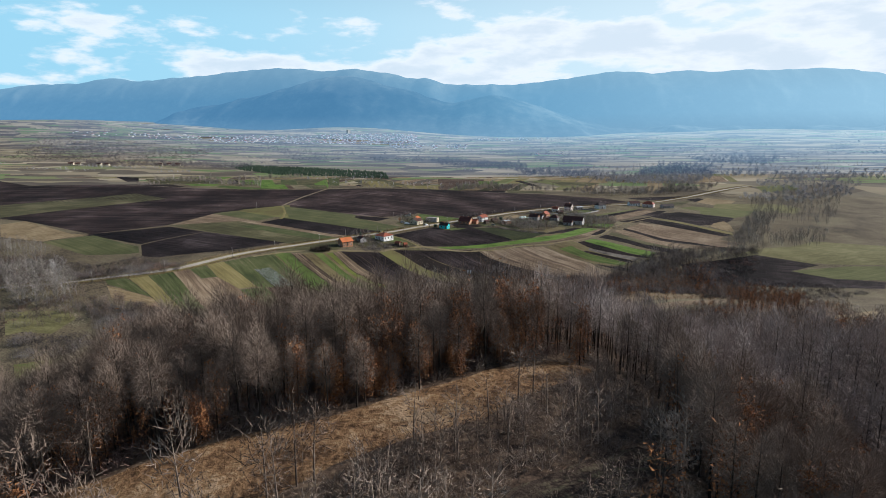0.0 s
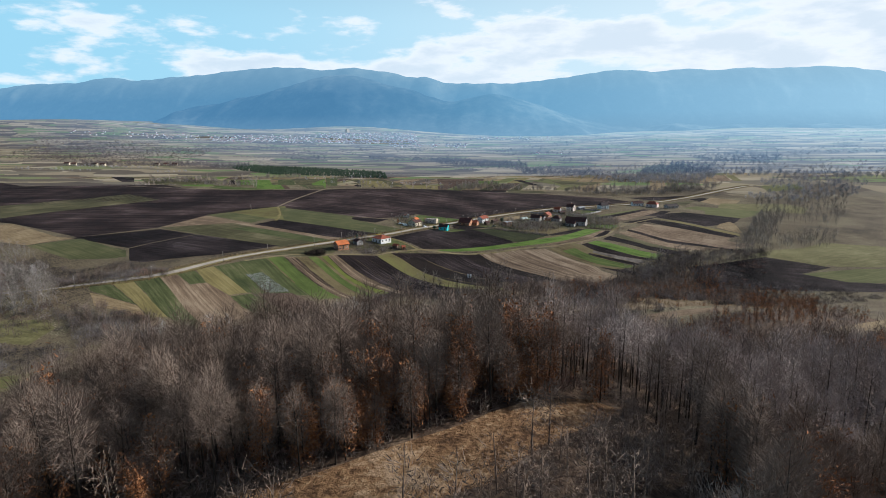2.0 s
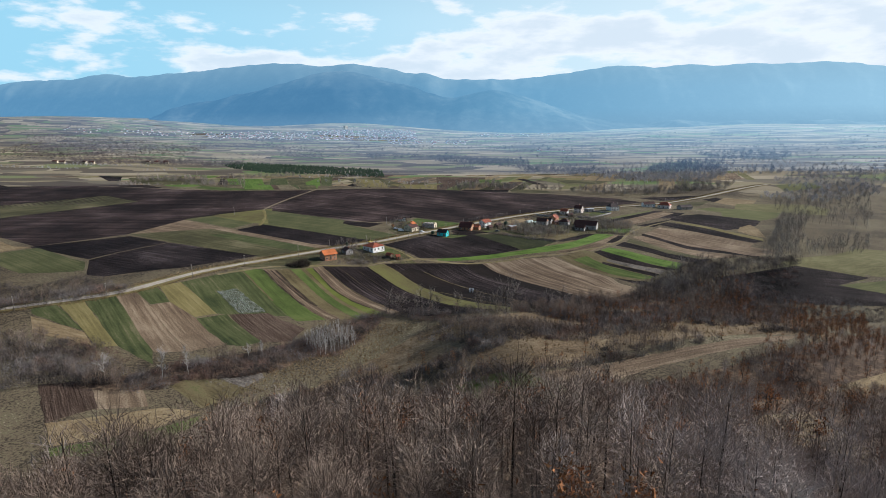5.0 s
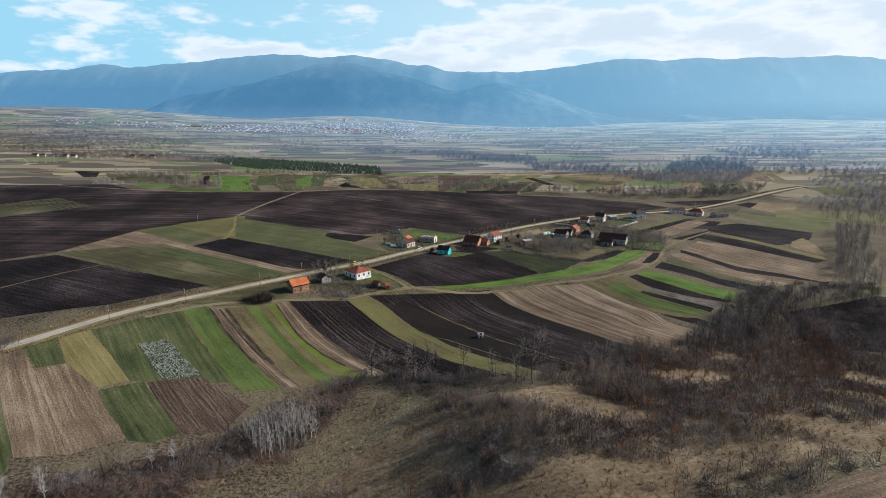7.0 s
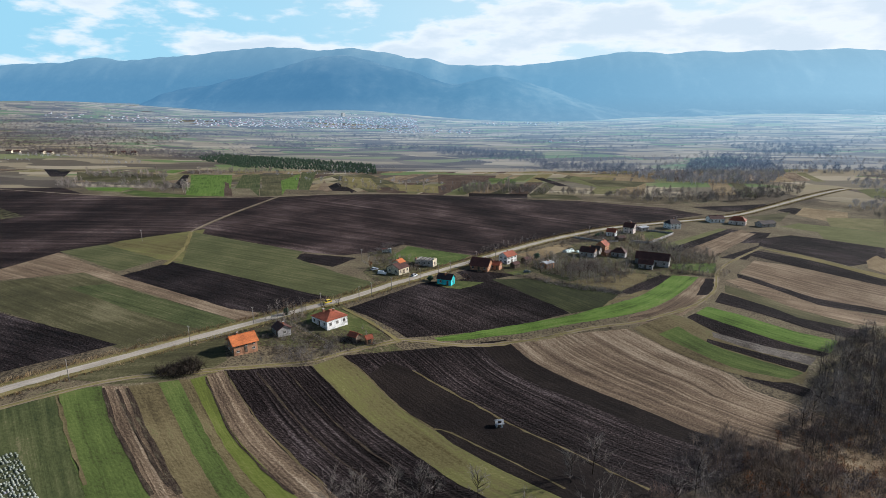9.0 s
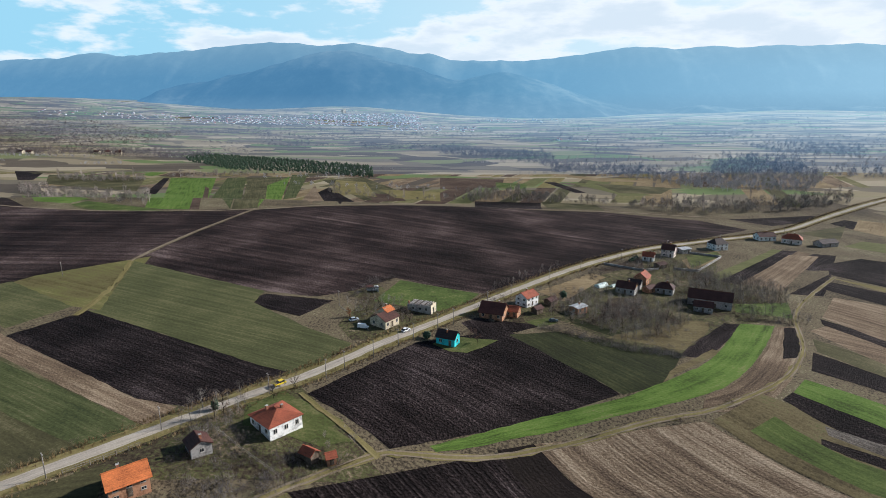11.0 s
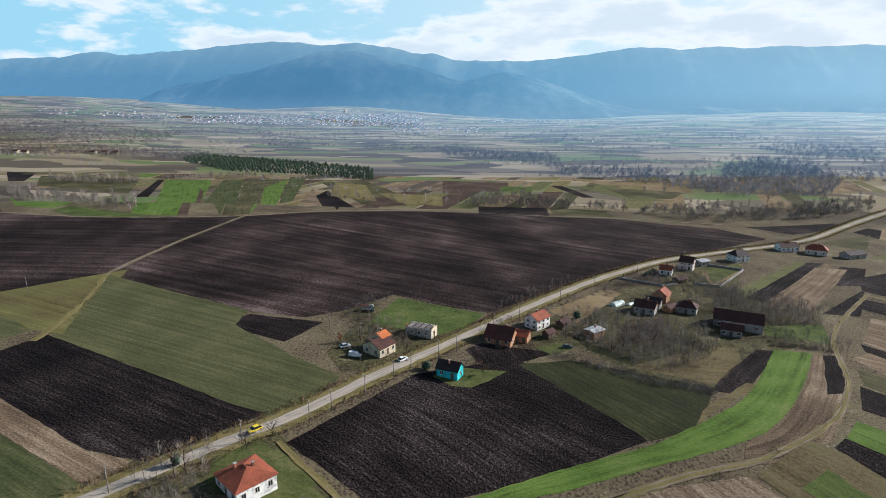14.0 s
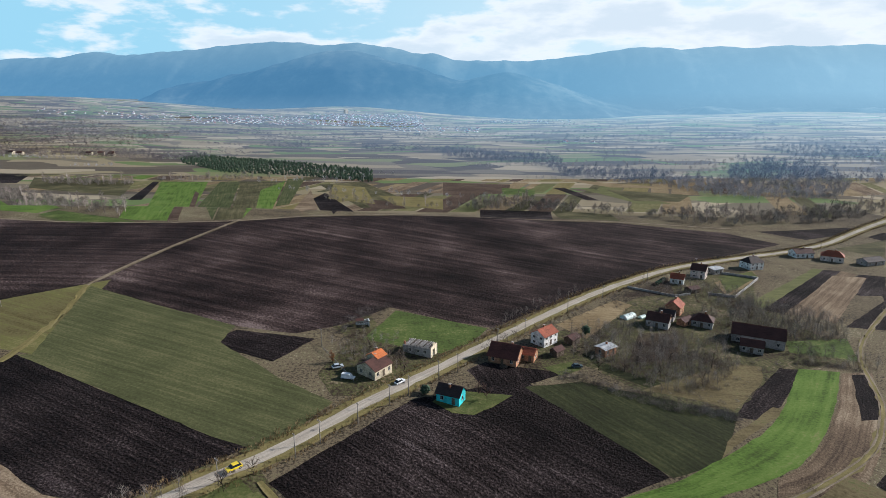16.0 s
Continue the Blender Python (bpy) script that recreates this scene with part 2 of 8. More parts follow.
FIELD["yard"] = surface("rough_yard_ground", [(0.1, (0.022, 0.017, 0.012)), (0.4, (0.06, 0.046, 0.03)), (0.58, (0.075, 0.078, 0.03)), (0.75, (0.115, 0.09, 0.055)), (0.95, (0.21, 0.165, 0.105))], 0.9, 0.05, (0.3, 0.5), (0.6, 0.1, 0.55), bump=0.6, lift=0.3, coords="UV")
FIELD["scrub"] = surface("pale_scrub_ground", [(0.2, (0.05, 0.041, 0.033)), (0.5, (0.125, 0.106, 0.088)), (0.8, (0.23, 0.20, 0.165))], 1.6, 0.1, (0.2, 1.1), bump=0.8, coords="UV")
FIELD["plough_rows"] = surface("furrowed_soil", [(p, tuple(v * 0.85 for v in c)) for p, c in SOIL], 1.3, 0.03, (0.012, 0.75), (0.42, 0.42, 0.3), bump=1.0, lift=0.4, coords="UV", spread=3.9)
FIELD["stubble_rows"] = surface("rowed_stubble", [(0.05, (0.04, 0.028, 0.02)), (0.35, (0.10, 0.07, 0.046)), (0.6, (0.165, 0.118, 0.076)), (0.95, (0.31, 0.24, 0.165))], 1.5, 0.035, (0.01, 0.42), (0.36, 0.5, 0.34), bump=0.8, lift=0.3, coords="UV", spread=3.4)
FIELD["mid_green"] = surface("thick_winter_wheat", [(0.05, (0.036, 0.042, 0.016)), (0.4, (0.066, 0.089, 0.025)), (0.7, (0.095, 0.122, 0.034)), (1.0, (0.13, 0.12, 0.05))], 1.2, 0.05, (0.015, 0.35), (0.35, 0.5, 0.45), bump=0.5, coords="UV")
FIELD["tan_olive"] = surface("thin_dry_sowing", [(0.05, (0.058, 0.045, 0.024)), (0.45, (0.112, 0.088, 0.044)), (0.7, (0.15, 0.12, 0.062)), (1.0, (0.09, 0.10, 0.035))], 1.1, 0.06, (0.015, 0.5), (0.45, 0.4, 0.5), bump=0.5, coords="UV")
FIELD["yellow_green"] = surface("yellowing_wheat", [(0.05, (0.07, 0.078, 0.02)), (0.5, (0.102, 0.12, 0.026)), (1.0, (0.15, 0.145, 0.05))], 1.1, 0.06, (0.015, 0.5), (0.35, 0.5, 0.45), bump=0.4, coords="UV")
FIELD["yellow_olive"] = surface("yellow_olive_grass", [(0.05, (0.07, 0.055, 0.022)), (0.4, (0.112, 0.096, 0.042)), (0.7, (0.122, 0.118, 0.04)), (1.0, (0.19, 0.155, 0.075))], 1.1, 0.035, (0.012, 0.35), (0.4, 0.45, 0.6), bump=0.5, coords="UV")
FIELD["valley_grass"] = surface("tawny_valley_grass", [(0.08, (0.06, 0.042, 0.026)), (0.4, (0.135, 0.096, 0.056)), (0.65, (0.185, 0.134, 0.08)), (0.95, (0.29, 0.225, 0.145))], 1.0, 0.05, (0.2, 0.5), (0.5, 0.2, 0.6), bump=0.5, coords="UV")
GRASS = surface("rough_dry_grass", [(0.05, (0.032, 0.026, 0.018)), (0.35, (0.083, 0.065, 0.042)), (0.6, (0.152, 0.118, 0.075)), (0.82, (0.112, 0.102, 0.053)), (1.0, (0.27, 0.22, 0.15))], 1.3, 0.03, None, (0.85, 0, 0.5), bump=0.25, lift=0.2)
HILL_GRASS = surface("hill_meadow_grass", [(0.1, (0.07, 0.04, 0.022)), (0.45, (0.175, 0.10, 0.05)), (0.65, (0.21, 0.128, 0.066)), (0.95, (0.31, 0.21, 0.125))], 1.1, 0.09, None, (0.7, 0, 0.8), bump=0.8, lift=0.3)
LITTER = surface("leaf_litter", [(0.1, (0.0288, 0.0205, 0.0155)), (0.5, (0.09, 0.06, 0.04)), (0.9, (0.19, 0.132, 0.084))], 0.8, 0.08, None, (0.6, 0, 0.5), bump=0.6)
ROAD = surface("worn_asphalt", [(0.1, (0.21, 0.18, 0.145)), (0.5, (0.34, 0.295, 0.24)), (0.9, (0.45, 0.40, 0.33))], 2.2, 0.08, (0.05, 1.4), (0.3, 0.4, 0.3), bump=0.2, coords="UV")
DIRT = surface("dirt_track", [(0.1, (0.10, 0.078, 0.055)), (0.5, (0.19, 0.15, 0.105)), (0.9, (0.28, 0.23, 0.17))], 1.5, 0.1, (0.06, 1.2), bump=0.5, coords="UV")


# ---- the lie of the land ----
def smooth(a, b, v):
    """0 below a, 1 above b, eased between."""
    s = np.clip((v - a) / (b - a), 0, 1)
    return s * s * (3 - 2 * s)


def height(x, y):
    """The lie of the land: village terrace, wooded hill, valley floor, slopes to the mountains."""
    x, y = np.asarray(x, float), np.asarray(y, float)
    crest = 268 + 0.12 * x
    tilt = -0.068 * 230 * np.tanh(x / 230)
    near = 1 - smooth(0, 75, y - crest)
    z = tilt * near + 2.5 * np.exp(-((y - crest + 30) / 70) ** 2) * smooth(140, -20, x) * near
    z = z - 7.5 * (1 - near)
    below = (y - 0.97 * x - 8) / 1.39
    z = z - 9.5 * smooth(-15, -80, below) * (1 - smooth(0, 60, x) * smooth(-75, -5, y)) - 5 * smooth(-120, -200, x) * smooth(-90, -170, y)
    z = z - 4 * smooth(120, 200, x) * smooth(100, 20, y)
    z = z + (18.5 * smooth(-25, 45, x) + 4 * smooth(50, 120, x)) * smooth(-85, -225, y)
    foot = -246 - 13 * smooth(-10, 30, x) + 0.30 * np.minimum(x, 0) + 0.12 * np.maximum(x, 0) + 5 * np.sin(x * 0.035)
    d = foot - y
    rise = np.sin(np.clip(d / 132, 0, 1) * math.pi / 2) ** 1.2 * smooth(-4, 12, d)
    level = 52 * smooth(-118, -8, x) - 12 * smooth(28, 75, x)
    z = z * (1 - 0.9 * rise) + level * rise * 0.86
    # the far valley floor lifts to the left and towards the mountains
    z = z + smooth(1100, 3100, y) * (26 + 34 * smooth(300, -1500, x)) + 14 * smooth(-350, -1100, x) * smooth(-200, 900, y)
    z = z + 46 * np.exp(-(((x + 640) / 520) ** 2)) * smooth(2150, 3050, y) + 26 * np.exp(-(((x - 1750) / 750) ** 2)) * smooth(1900, 3000, y) + 95 * smooth(-1000, -2700, x) * smooth(1500, 3000, y)
    z = z + 2.5 * np.sin(x * 0.0071 + 1.3) * np.sin(y * 0.0063) * smooth(330, 700, y)
    return z


def mesh_of(name, verts, tris, mats=(), index=None, uv=None):
    """A mesh of triangles from arrays."""
    verts, tris = np.asarray(verts, np.float32), np.asarray(tris, np.int32)
    me = bpy.data.meshes.new(name)
    me.vertices.add(len(verts))
    me.vertices.foreach_set("co", verts.ravel())
    me.loops.add(3 * len(tris))
    me.loops.foreach_set("vertex_index", tris.ravel())
    me.polygons.add(len(tris))
    me.polygons.foreach_set("loop_start", np.arange(0, 3 * len(tris), 3, dtype=np.int32))
    for m in mats:
        me.materials.append(m)
    if index is not None:
        me.polygons.foreach_set("material_index", np.asarray(index, np.int32))
    if uv is not None:
        lay = me.uv_layers.new(name="UVMap")
        lay.data.foreach_set("uv", np.asarray(uv, np.float32)[tris.ravel()].ravel())
    me.update(calc_edges=True)
    return me


def grid_mesh(name, xs, ys, high, mats):
    gx, gy = np.meshgrid(xs, ys)
    v = np.stack([gx, gy, high(gx, gy)], -1).reshape(-1, 3)
    i, j = np.meshgrid(np.arange(len(xs) - 1), np.arange(len(ys) - 1))
    a = (j * len(xs) + i).ravel()
    b, c, d = a + 1, a + 1 + len(xs), a + len(xs)
    me = mesh_of(name, v, np.concatenate([np.stack([a, b, c], 1), np.stack([a, c, d], 1)]), mats)
    me.polygons.foreach_set("use_smooth", np.ones(len(me.polygons), bool))
    return me


CELL = 6.0
fine_x, fine_y = np.arange(-420, 421, CELL), np.arange(-540, 481, CELL)
far_x = np.r_[-np.geomspace(440, 4600, 26)[::-1], fine_x, np.geomspace(440, 4600, 26)]
far_y = np.r_[-np.geomspace(570, 2500, 10)[::-1], fine_y, np.geomspace(500, 4300, 34)]


def ground_material():
    """Dry grass near the village; beyond the crest a patchwork of long narrow fields."""
    m = GRASS.copy()
    m.name = "ground_cover"
    nt = m.node_tree
    bsdf = nt.nodes["Principled BSDF"]
    near_col = bsdf.inputs["Base Color"].links[0].from_socket
    co = nt.nodes.new("ShaderNodeTexCoord")
    sp = nt.nodes.new("ShaderNodeSeparateXYZ")
    nt.links.new(co.outputs["Object"], sp.inputs[0])
    wob = nt.nodes.new("ShaderNodeTexNoise")
    wob.inputs["Scale"].default_value, wob.inputs["Detail"].default_value = 0.004, 2.0
    nt.links.new(co.outputs["Object"], wob.inputs["Vector"])
    push = nt.nodes.new("ShaderNodeVectorMath")
    push.operation = "MULTIPLY_ADD"
    push.inputs[1].default_value = (180, 180, 0)
    nt.links.new(wob.outputs["Color"], push.inputs[0])
    nt.links.new(co.outputs["Object"], push.inputs[2])
    mp = nt.nodes.new("ShaderNodeMapping")
    mp.inputs["Rotation"].default_value = (0, 0, radians(-14))
    mp.inputs["Scale"].default_value = (0.0075, 0.024, 0.0)
    nt.links.new(push.outputs[0], mp.inputs[0])
    vo = nt.nodes.new("ShaderNodeTexVoronoi")
    vo.distance, vo.inputs["Scale"].default_value, vo.inputs["Randomness"].default_value = "CHEBYCHEV", 1.0, 0.8
    nt.links.new(mp.outputs[0], vo.inputs["Vector"])
    pick = nt.nodes.new("ShaderNodeSeparateColor")
    nt.links.new(vo.outputs["Color"], pick.inputs[0])
    rp = ramp_node(nt, [(0.0, (0.105, 0.086, 0.066)), (0.16, (0.28, 0.23, 0.15)), (0.32, (0.16, 0.136, 0.10)), (0.46, (0.37, 0.31, 0.215)), (0.58, (0.08, 0.066, 0.056)), (0.72, (0.18, 0.20, 0.09)), (0.82, (0.27, 0.225, 0.135)), (0.93, (0.125, 0.185, 0.066))])
    rp.color_ramp.interpolation = "CONSTANT"
    nt.links.new(pick.outputs[0], rp.inputs[0])
    tone = nt.nodes.new("ShaderNodeMix")
    tone.data_type = "RGBA"
    tone.inputs["Factor"].default_value = 0.22
    nt.links.new(rp.outputs[0], tone.inputs["A"])
    nt.links.new(near_col, tone.inputs["B"])
    edge = nt.nodes.new("ShaderNodeMapRange")
    edge.inputs[1].default_value, edge.inputs[2].default_value = 315, 365
    nt.links.new(sp.outputs["Y"], edge.inputs[0])
    mx = nt.nodes.new("ShaderNodeMix")
    mx.data_type = "RGBA"
    nt.links.new(edge.outputs[0], mx.inputs["Factor"])
    nt.links.new(near_col, mx.inputs["A"])
    nt.links.new(tone.outputs["Result"], mx.inputs["B"])
    nt.links.new(mx.outputs["Result"], bsdf.inputs["Base Color"])
    return m


ground = tagged(new("ground", grid_mesh("ground", far_x, far_y, height, [ground_material()])), "rough dry winter grass and field land of a valley floor", "ground", kind="structure")


def lie(x, y):
    """The height of the ground's own facets."""
    i, j = np.floor(x / CELL), np.floor(y / CELL)
    u, v = x / CELL - i, y / CELL - j
    a, b, c, d = (height((i + p) * CELL, (j + q) * CELL) for p, q in ((0, 0), (1, 0), (1, 1), (0, 1)))
    flat = np.where(u >= v, a + u * (b - a) + v * (c - b), a + v * (d - a) + u * (c - d))
    return np.where((abs(x) <= 420) & (y >= -540) & (y <= 480), flat, height(x, y))


def drape(bm, lift):
    """Cut a flat outline along the ground's own grid and lay it on the land."""
    bmesh.ops.triangulate(bm, faces=bm.faces[:])
    xs, ys = [v.co.x for v in bm.verts], [v.co.y for v in bm.verts]
    for lo, hi, axis in ((min(xs), max(xs), 0), (min(ys), max(ys), 1)):
        k = math.ceil(lo / CELL)
        while k * CELL < hi:
            co, no = [0, 0, 0], [0, 0, 0]
            co[axis], no[axis] = k * CELL, 1
            bmesh.ops.bisect_plane(bm, geom=bm.verts[:] + bm.edges[:] + bm.faces[:], plane_co=co, plane_no=no, dist=0.001)
            k += 1
    if max(ys) < 480:
        k = math.ceil((min(xs) - max(ys)) / CELL)
        while k * CELL < max(xs) - min(ys):
            bmesh.ops.bisect_plane(bm, geom=bm.verts[:] + bm.edges[:] + bm.faces[:], plane_co=(k * CELL, 0, 0), plane_no=(0.7071, -0.7071, 0), dist=0.001)
            k += 1
    bmesh.ops.triangulate(bm, faces=bm.faces[:])
    at = np.array([v.co[:] for v in bm.verts])
    for v, z in zip(bm.verts, lie(at[:, 0], at[:, 1])):
        v.co.z = float(z) + lift


LAID, STEP = [0.03], [0.0006]
FIELD_LABEL = {
    "valley_grass": "tawny rough grass of the valley side",
    "plough_rows": "ploughed dark soil with long curving furrows", "stubble_rows": "tan stubble with long curving rows", "mid_green": "green winter wheat strip with drill lines", "tan_olive": "thin dry tan sowing between green strips",
    "yellow_green": "yellow-green wheat strip", "yellow_olive": "yellowish olive grass strip between ploughed fields",
    "soil_dark": "smooth black harrowed soil band", "dark_olive": "sparse sowing beside a ploughed plot, shade in its dark colour", "dry_olive": "dry olive grass strip",
    "plough_dry_hazed": "wide ploughed brown field with pale dry streaks, lightened for haze",
    "plough": "freshly ploughed dark brown field with furrows", "plough_brown": "bare brown harrowed soil", "stubble": "tan stubble field with rows of dry stalks",
    "dry_grass": "strip of dry yellow grass", "green": "dull green winter wheat field", "bright_green": "bright green winter wheat strip", "dark_green": "dark green sown strip with drill rows",
    "olive": "olive grass strip beside ploughed land", "bright_olive": "patchy green field on the hillside", "strip_green": "pale green grass strip between ploughed land", "meadow": "green meadow beside the road",
    "lawn": "patchy yard lawn around a house", "meadow_dry": "pale olive meadow in the valley", "garden": "dark dug vegetable garden plot", "flower_bed": "plot of pale cabbage rows", "yard": "rough yard ground with dead grass and bare soil", "scrub": "patch of pale grey dry stalks"}


def ragged(corners, step=3.5, sway=0.15):
    """An outline with the small irregularities of ploughed and grown edges."""
    if max(y for x, y in corners) > 330:
        return corners
    out, r = [], random.Random(len(corners) + int(corners[0][0] * 7 + corners[0][1]))
    for (ax, ay), (bx, by) in zip(corners, corners[1:] + corners[:1]):
        n = max(1, int(math.hypot(bx - ax, by - ay) / step))
        for k in range(n):
            off = sway if k else 0.0
            out.append((ax + (bx - ax) * k / n + r.gauss(0, off), ay + (by - ay) * k / n + r.gauss(0, off)))
    return out


def field(kind, angle, *corners):
    """One field with its rows at the given angle."""
    bm = bmesh.new()
    f = bm.faces.new([bm.verts.new((x, y, 0)) for x, y in (ragged(corners, 2.5, 0.8) if kind in ("litter", "valley_grass") else ragged(corners))])
    if f.calc_area() < 1:
        return None
    f.normal_update()
    if f.normal.z < 0:
        f.normal_flip()
    drape(bm, LAID[0])
    LAID[0] += STEP[0]
    uv = bm.loops.layers.uv.new("UVMap")
    c, s = math.cos(radians(angle)), math.sin(radians(angle))
    for g in bm.faces:
        g.smooth = True
        for lp in g.loops:
            x, y = lp.vert.co.x, lp.vert.co.y
            lp[uv].uv = (x * c + y * s, y * c - x * s)
    me = bpy.data.meshes.new("field")
    bm.to_mesh(me)
    me.materials.append(FIELD[kind])
    return tagged(new("field", me), FIELD_LABEL[kind], "field", kind="structure")


def strip(kind, left, right):
    """A field between two curved edges, its rows following them."""
    a, b = spline(left, 2.0), spline(right, 2.0)
    n = max(6, int(max(len(a), len(b)) * 0.7))
    pick = np.linspace(0, 1, n)
    rails = []
    for line in (a, b):
        far = np.r_[0, np.cumsum(np.linalg.norm(np.diff(line, axis=0), axis=1))]
        far /= far[-1]
        rails.append(np.stack([np.interp(pick, far, line[:, 0]), np.interp(pick, far, line[:, 1])], 1))
    rnd = np.random.RandomState(n)
    for line in rails:
        line[1:-1] += rnd.normal(0, 0.12, (n - 2, 2))
    long = np.r_[0, np.cumsum(np.linalg.norm(np.diff((rails[0] + rails[1]) / 2, axis=0), axis=1))]
    wide = float(np.linalg.norm(rails[0] - rails[1], axis=1).mean())
    bm = bmesh.new()
    uv = bm.loops.layers.uv.new("UVMap")
    steps = np.linspace(0, 1, max(3, int(wide / 5)))
    grid = [[bm.verts.new((*(p + (q - p) * f), 0)) for f in steps] for p, q in zip(*rails)]
    for i in range(n - 1):
        for j in range(len(steps) - 1):
            f = bm.faces.new((grid[i][j], grid[i][j + 1], grid[i + 1][j + 1], grid[i + 1][j]))
            for lp, (k, m) in zip(f.loops, ((i, j), (i, j + 1), (i + 1, j + 1), (i + 1, j))):
                lp[uv].uv = (long[k] + 7.3 * n, steps[m] * wide)
    bmesh.ops.recalc_face_normals(bm, faces=bm.faces[:])
    if sum(f.normal.z for f in bm.faces) < 0:
        bmesh.ops.reverse_faces(bm, faces=bm.faces[:])
    drape(bm, LAID[0])
    LAID[0] += STEP[0]
    for f in bm.faces:
        f.smooth = True
    me = bpy.data.meshes.new("field")
    bm.to_mesh(me)
    me.materials.append(FIELD[kind])
    return tagged(new("field", me), FIELD_LABEL[kind], "field", kind="structure")


def spline(points, step=3.0):
    """A smooth line through the points, sampled evenly."""
    p = np.array(points, float)
    p = np.vstack([2 * p[0] - p[1], p, 2 * p[-1] - p[-2]])
    out = []
    for a, b, c, d in zip(p, p[1:], p[2:], p[3:]):
        n = max(2, int(np.linalg.norm(c - b) / step))
        for u in np.arange(n) / n:
            out.append(0.5 * (2 * b + (c - a) * u + (2 * a - 5 * b + 4 * c - d) * u * u + (3 * b - a - 3 * c + d) * u**3))
    out.append(p[-2])
    return np.array(out)


def ribbon(name, points, width, lift, material, label, category, wobble=0.0, crown=0.0):
    line = spline(points)
    t = np.gradient(line, axis=0)
    side = np.stack([-t[:, 1], t[:, 0]], 1) / np.linalg.norm(t, axis=1)[:, None]
    rnd = np.random.RandomState(len(line))
    far = np.r_[0, np.cumsum(np.linalg.norm(np.diff(line, axis=0), axis=1))]
    offs = np.array([-0.5, -0.25, 0.0, 0.25, 0.5]) * width
    verts, uv = [], []
    for k, o in enumerate(offs):
        w = o + (rnd.normal(0, wobble, len(line)) if k in (0, 4) else 0)
        q = line + side * np.reshape(w, (-1, 1) if np.ndim(w) else (1, 1))
        z = lie(q[:, 0], q[:, 1]) + lift + crown * (1 - abs(o) / offs[-1])
        verts.append(np.c_[q, z])
        uv.append(np.c_[far, np.full(len(line), o)])
    n = len(line)
    tris = []
    for k in range(4):
        a = np.arange(n - 1) + k * n
        tris += [np.stack([a, a + 1, a + n + 1], 1), np.stack([a, a + n + 1, a + n], 1)]
    me = mesh_of(name, np.concatenate(verts), np.concatenate(tris)[:, ::-1], [material], uv=np.concatenate(uv))
    return tagged(new(name, me), label, category, kind="structure")


# ---- fields ----
# long narrow strips beyond the crest, row behind row
strips = random.Random(4)
STEP[0] = 0.0002
for y0, deep, x0, x1 in ((352, 92, -330, 360), (462, 84, -520, 430), (566, 100, -760, 520), (690, 120, -900, 620)):
    x = x0
    while x < x1:
        wide = strips.uniform(12, 30)
        kind = strips.choice(("olive", "stubble", "dry_grass", "plough_brown", "dry_grass", "dry_grass", "stubble", "strip_green", "dry_olive", "meadow_dry", "meadow_dry", "gap", "gap"))
        lean, a, b = 0.32 * deep, strips.uniform(-8, 8), strips.uniform(-10, 14)
        if kind != "gap" and not (y0 < 400 and x > 60 and strips.random() < 0.45):
            field(kind, 72, (x, y0 + a), (x + wide - 1.5, y0 + a), (x + wide - 1.5 + lean, y0 + deep + b), (x + lean, y0 + deep + b))
        x += wide
LAID[0], STEP[0] = 0.045, 0.0004
field("yard", 0, (14, 8), (30, 54), (73, 105), (137, 174), (161, 179), (139, 124), (140, 94), (144, 77), (143, 57), (113, 42), (80, 8), (74, 1), (59, 17), (40, 37))
field("yard", 0, (-34, -1), (-42, 12), (-38, 39), (-55, 57), (-37, 64), (-23, 42), (-2, 37), (7, 46), (-5, 19), (-16, 3))
field("yard", 0, (-85, -70), (-73, -55), (-59, -33), (-43, -34), (-24, -55), (-10, -69), (-74, -84))
field("plough_dry_hazed", 162, (-157, 72), (-158.5, 104), (-157, 142), (-152.5, 177), (-148.5, 208), (-106, 234), (-51, 260), (29, 286), (112, 303), (187, 285), (213, 253), (167, 216), (111, 171), (71, 132), (34, 88), (12, 61), (-4, 64), (-30, 74), (-45, 51), (-58, 40), (-81, 42.5), (-119, 57))
field("meadow", 0, (-34, 40), (-27, 71), (10, 60), (4, 45), (-6, 34))
field("plough", -17, (-86, 26), (-79, 39), (-50, 37), (-58, 17))
field("strip_green", 0, (134, 119), (201, 190), (206, 188), (135, 109))
field("plough", 48, (135, 109), (206, 188), (215, 187), (142, 104))
field("stubble", 48, (142, 104), (215, 187), (220, 181), (184, 141), (196, 143), (157, 103))
field("plough", 47, (186, 143), (221, 181), (234, 178), (209, 141), (198, 139))
field("plough", 45, (161, 92), (206, 135), (177, 91))
field("garden", 0, (58, 40), (69, 68), (85, 71), (76, 44))
field("dry_grass", 0, (37, 70), (69, 108), (75, 102), (47, 58))
field("plough", 51, (80, 8), (111, 45), (119, 45), (98, 17), (88, 7))
field("tan_olive", 0, (64, -14), (95, 16), (98, 14), (80, -2), (68, -14))
field("meadow", 0, (-1, -5), (4, 7), (14, 8), (5, -5))
field("garden", 0, (-42, -47), (-36, -44), (-32, -48), (-35, -52))
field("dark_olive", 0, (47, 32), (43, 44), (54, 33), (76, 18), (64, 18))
field("meadow", 0, (126, 71), (154, 79), (145, 57), (122, 60))
field("tan_olive", 0, (58, 20), (87, 41), (90, 26), (81, 14))
field("dry_grass", 0, (129, 149), (161, 179), (158, 163), (126, 125))
field("garden", 0, (73, 113), (106, 153), (100, 122))
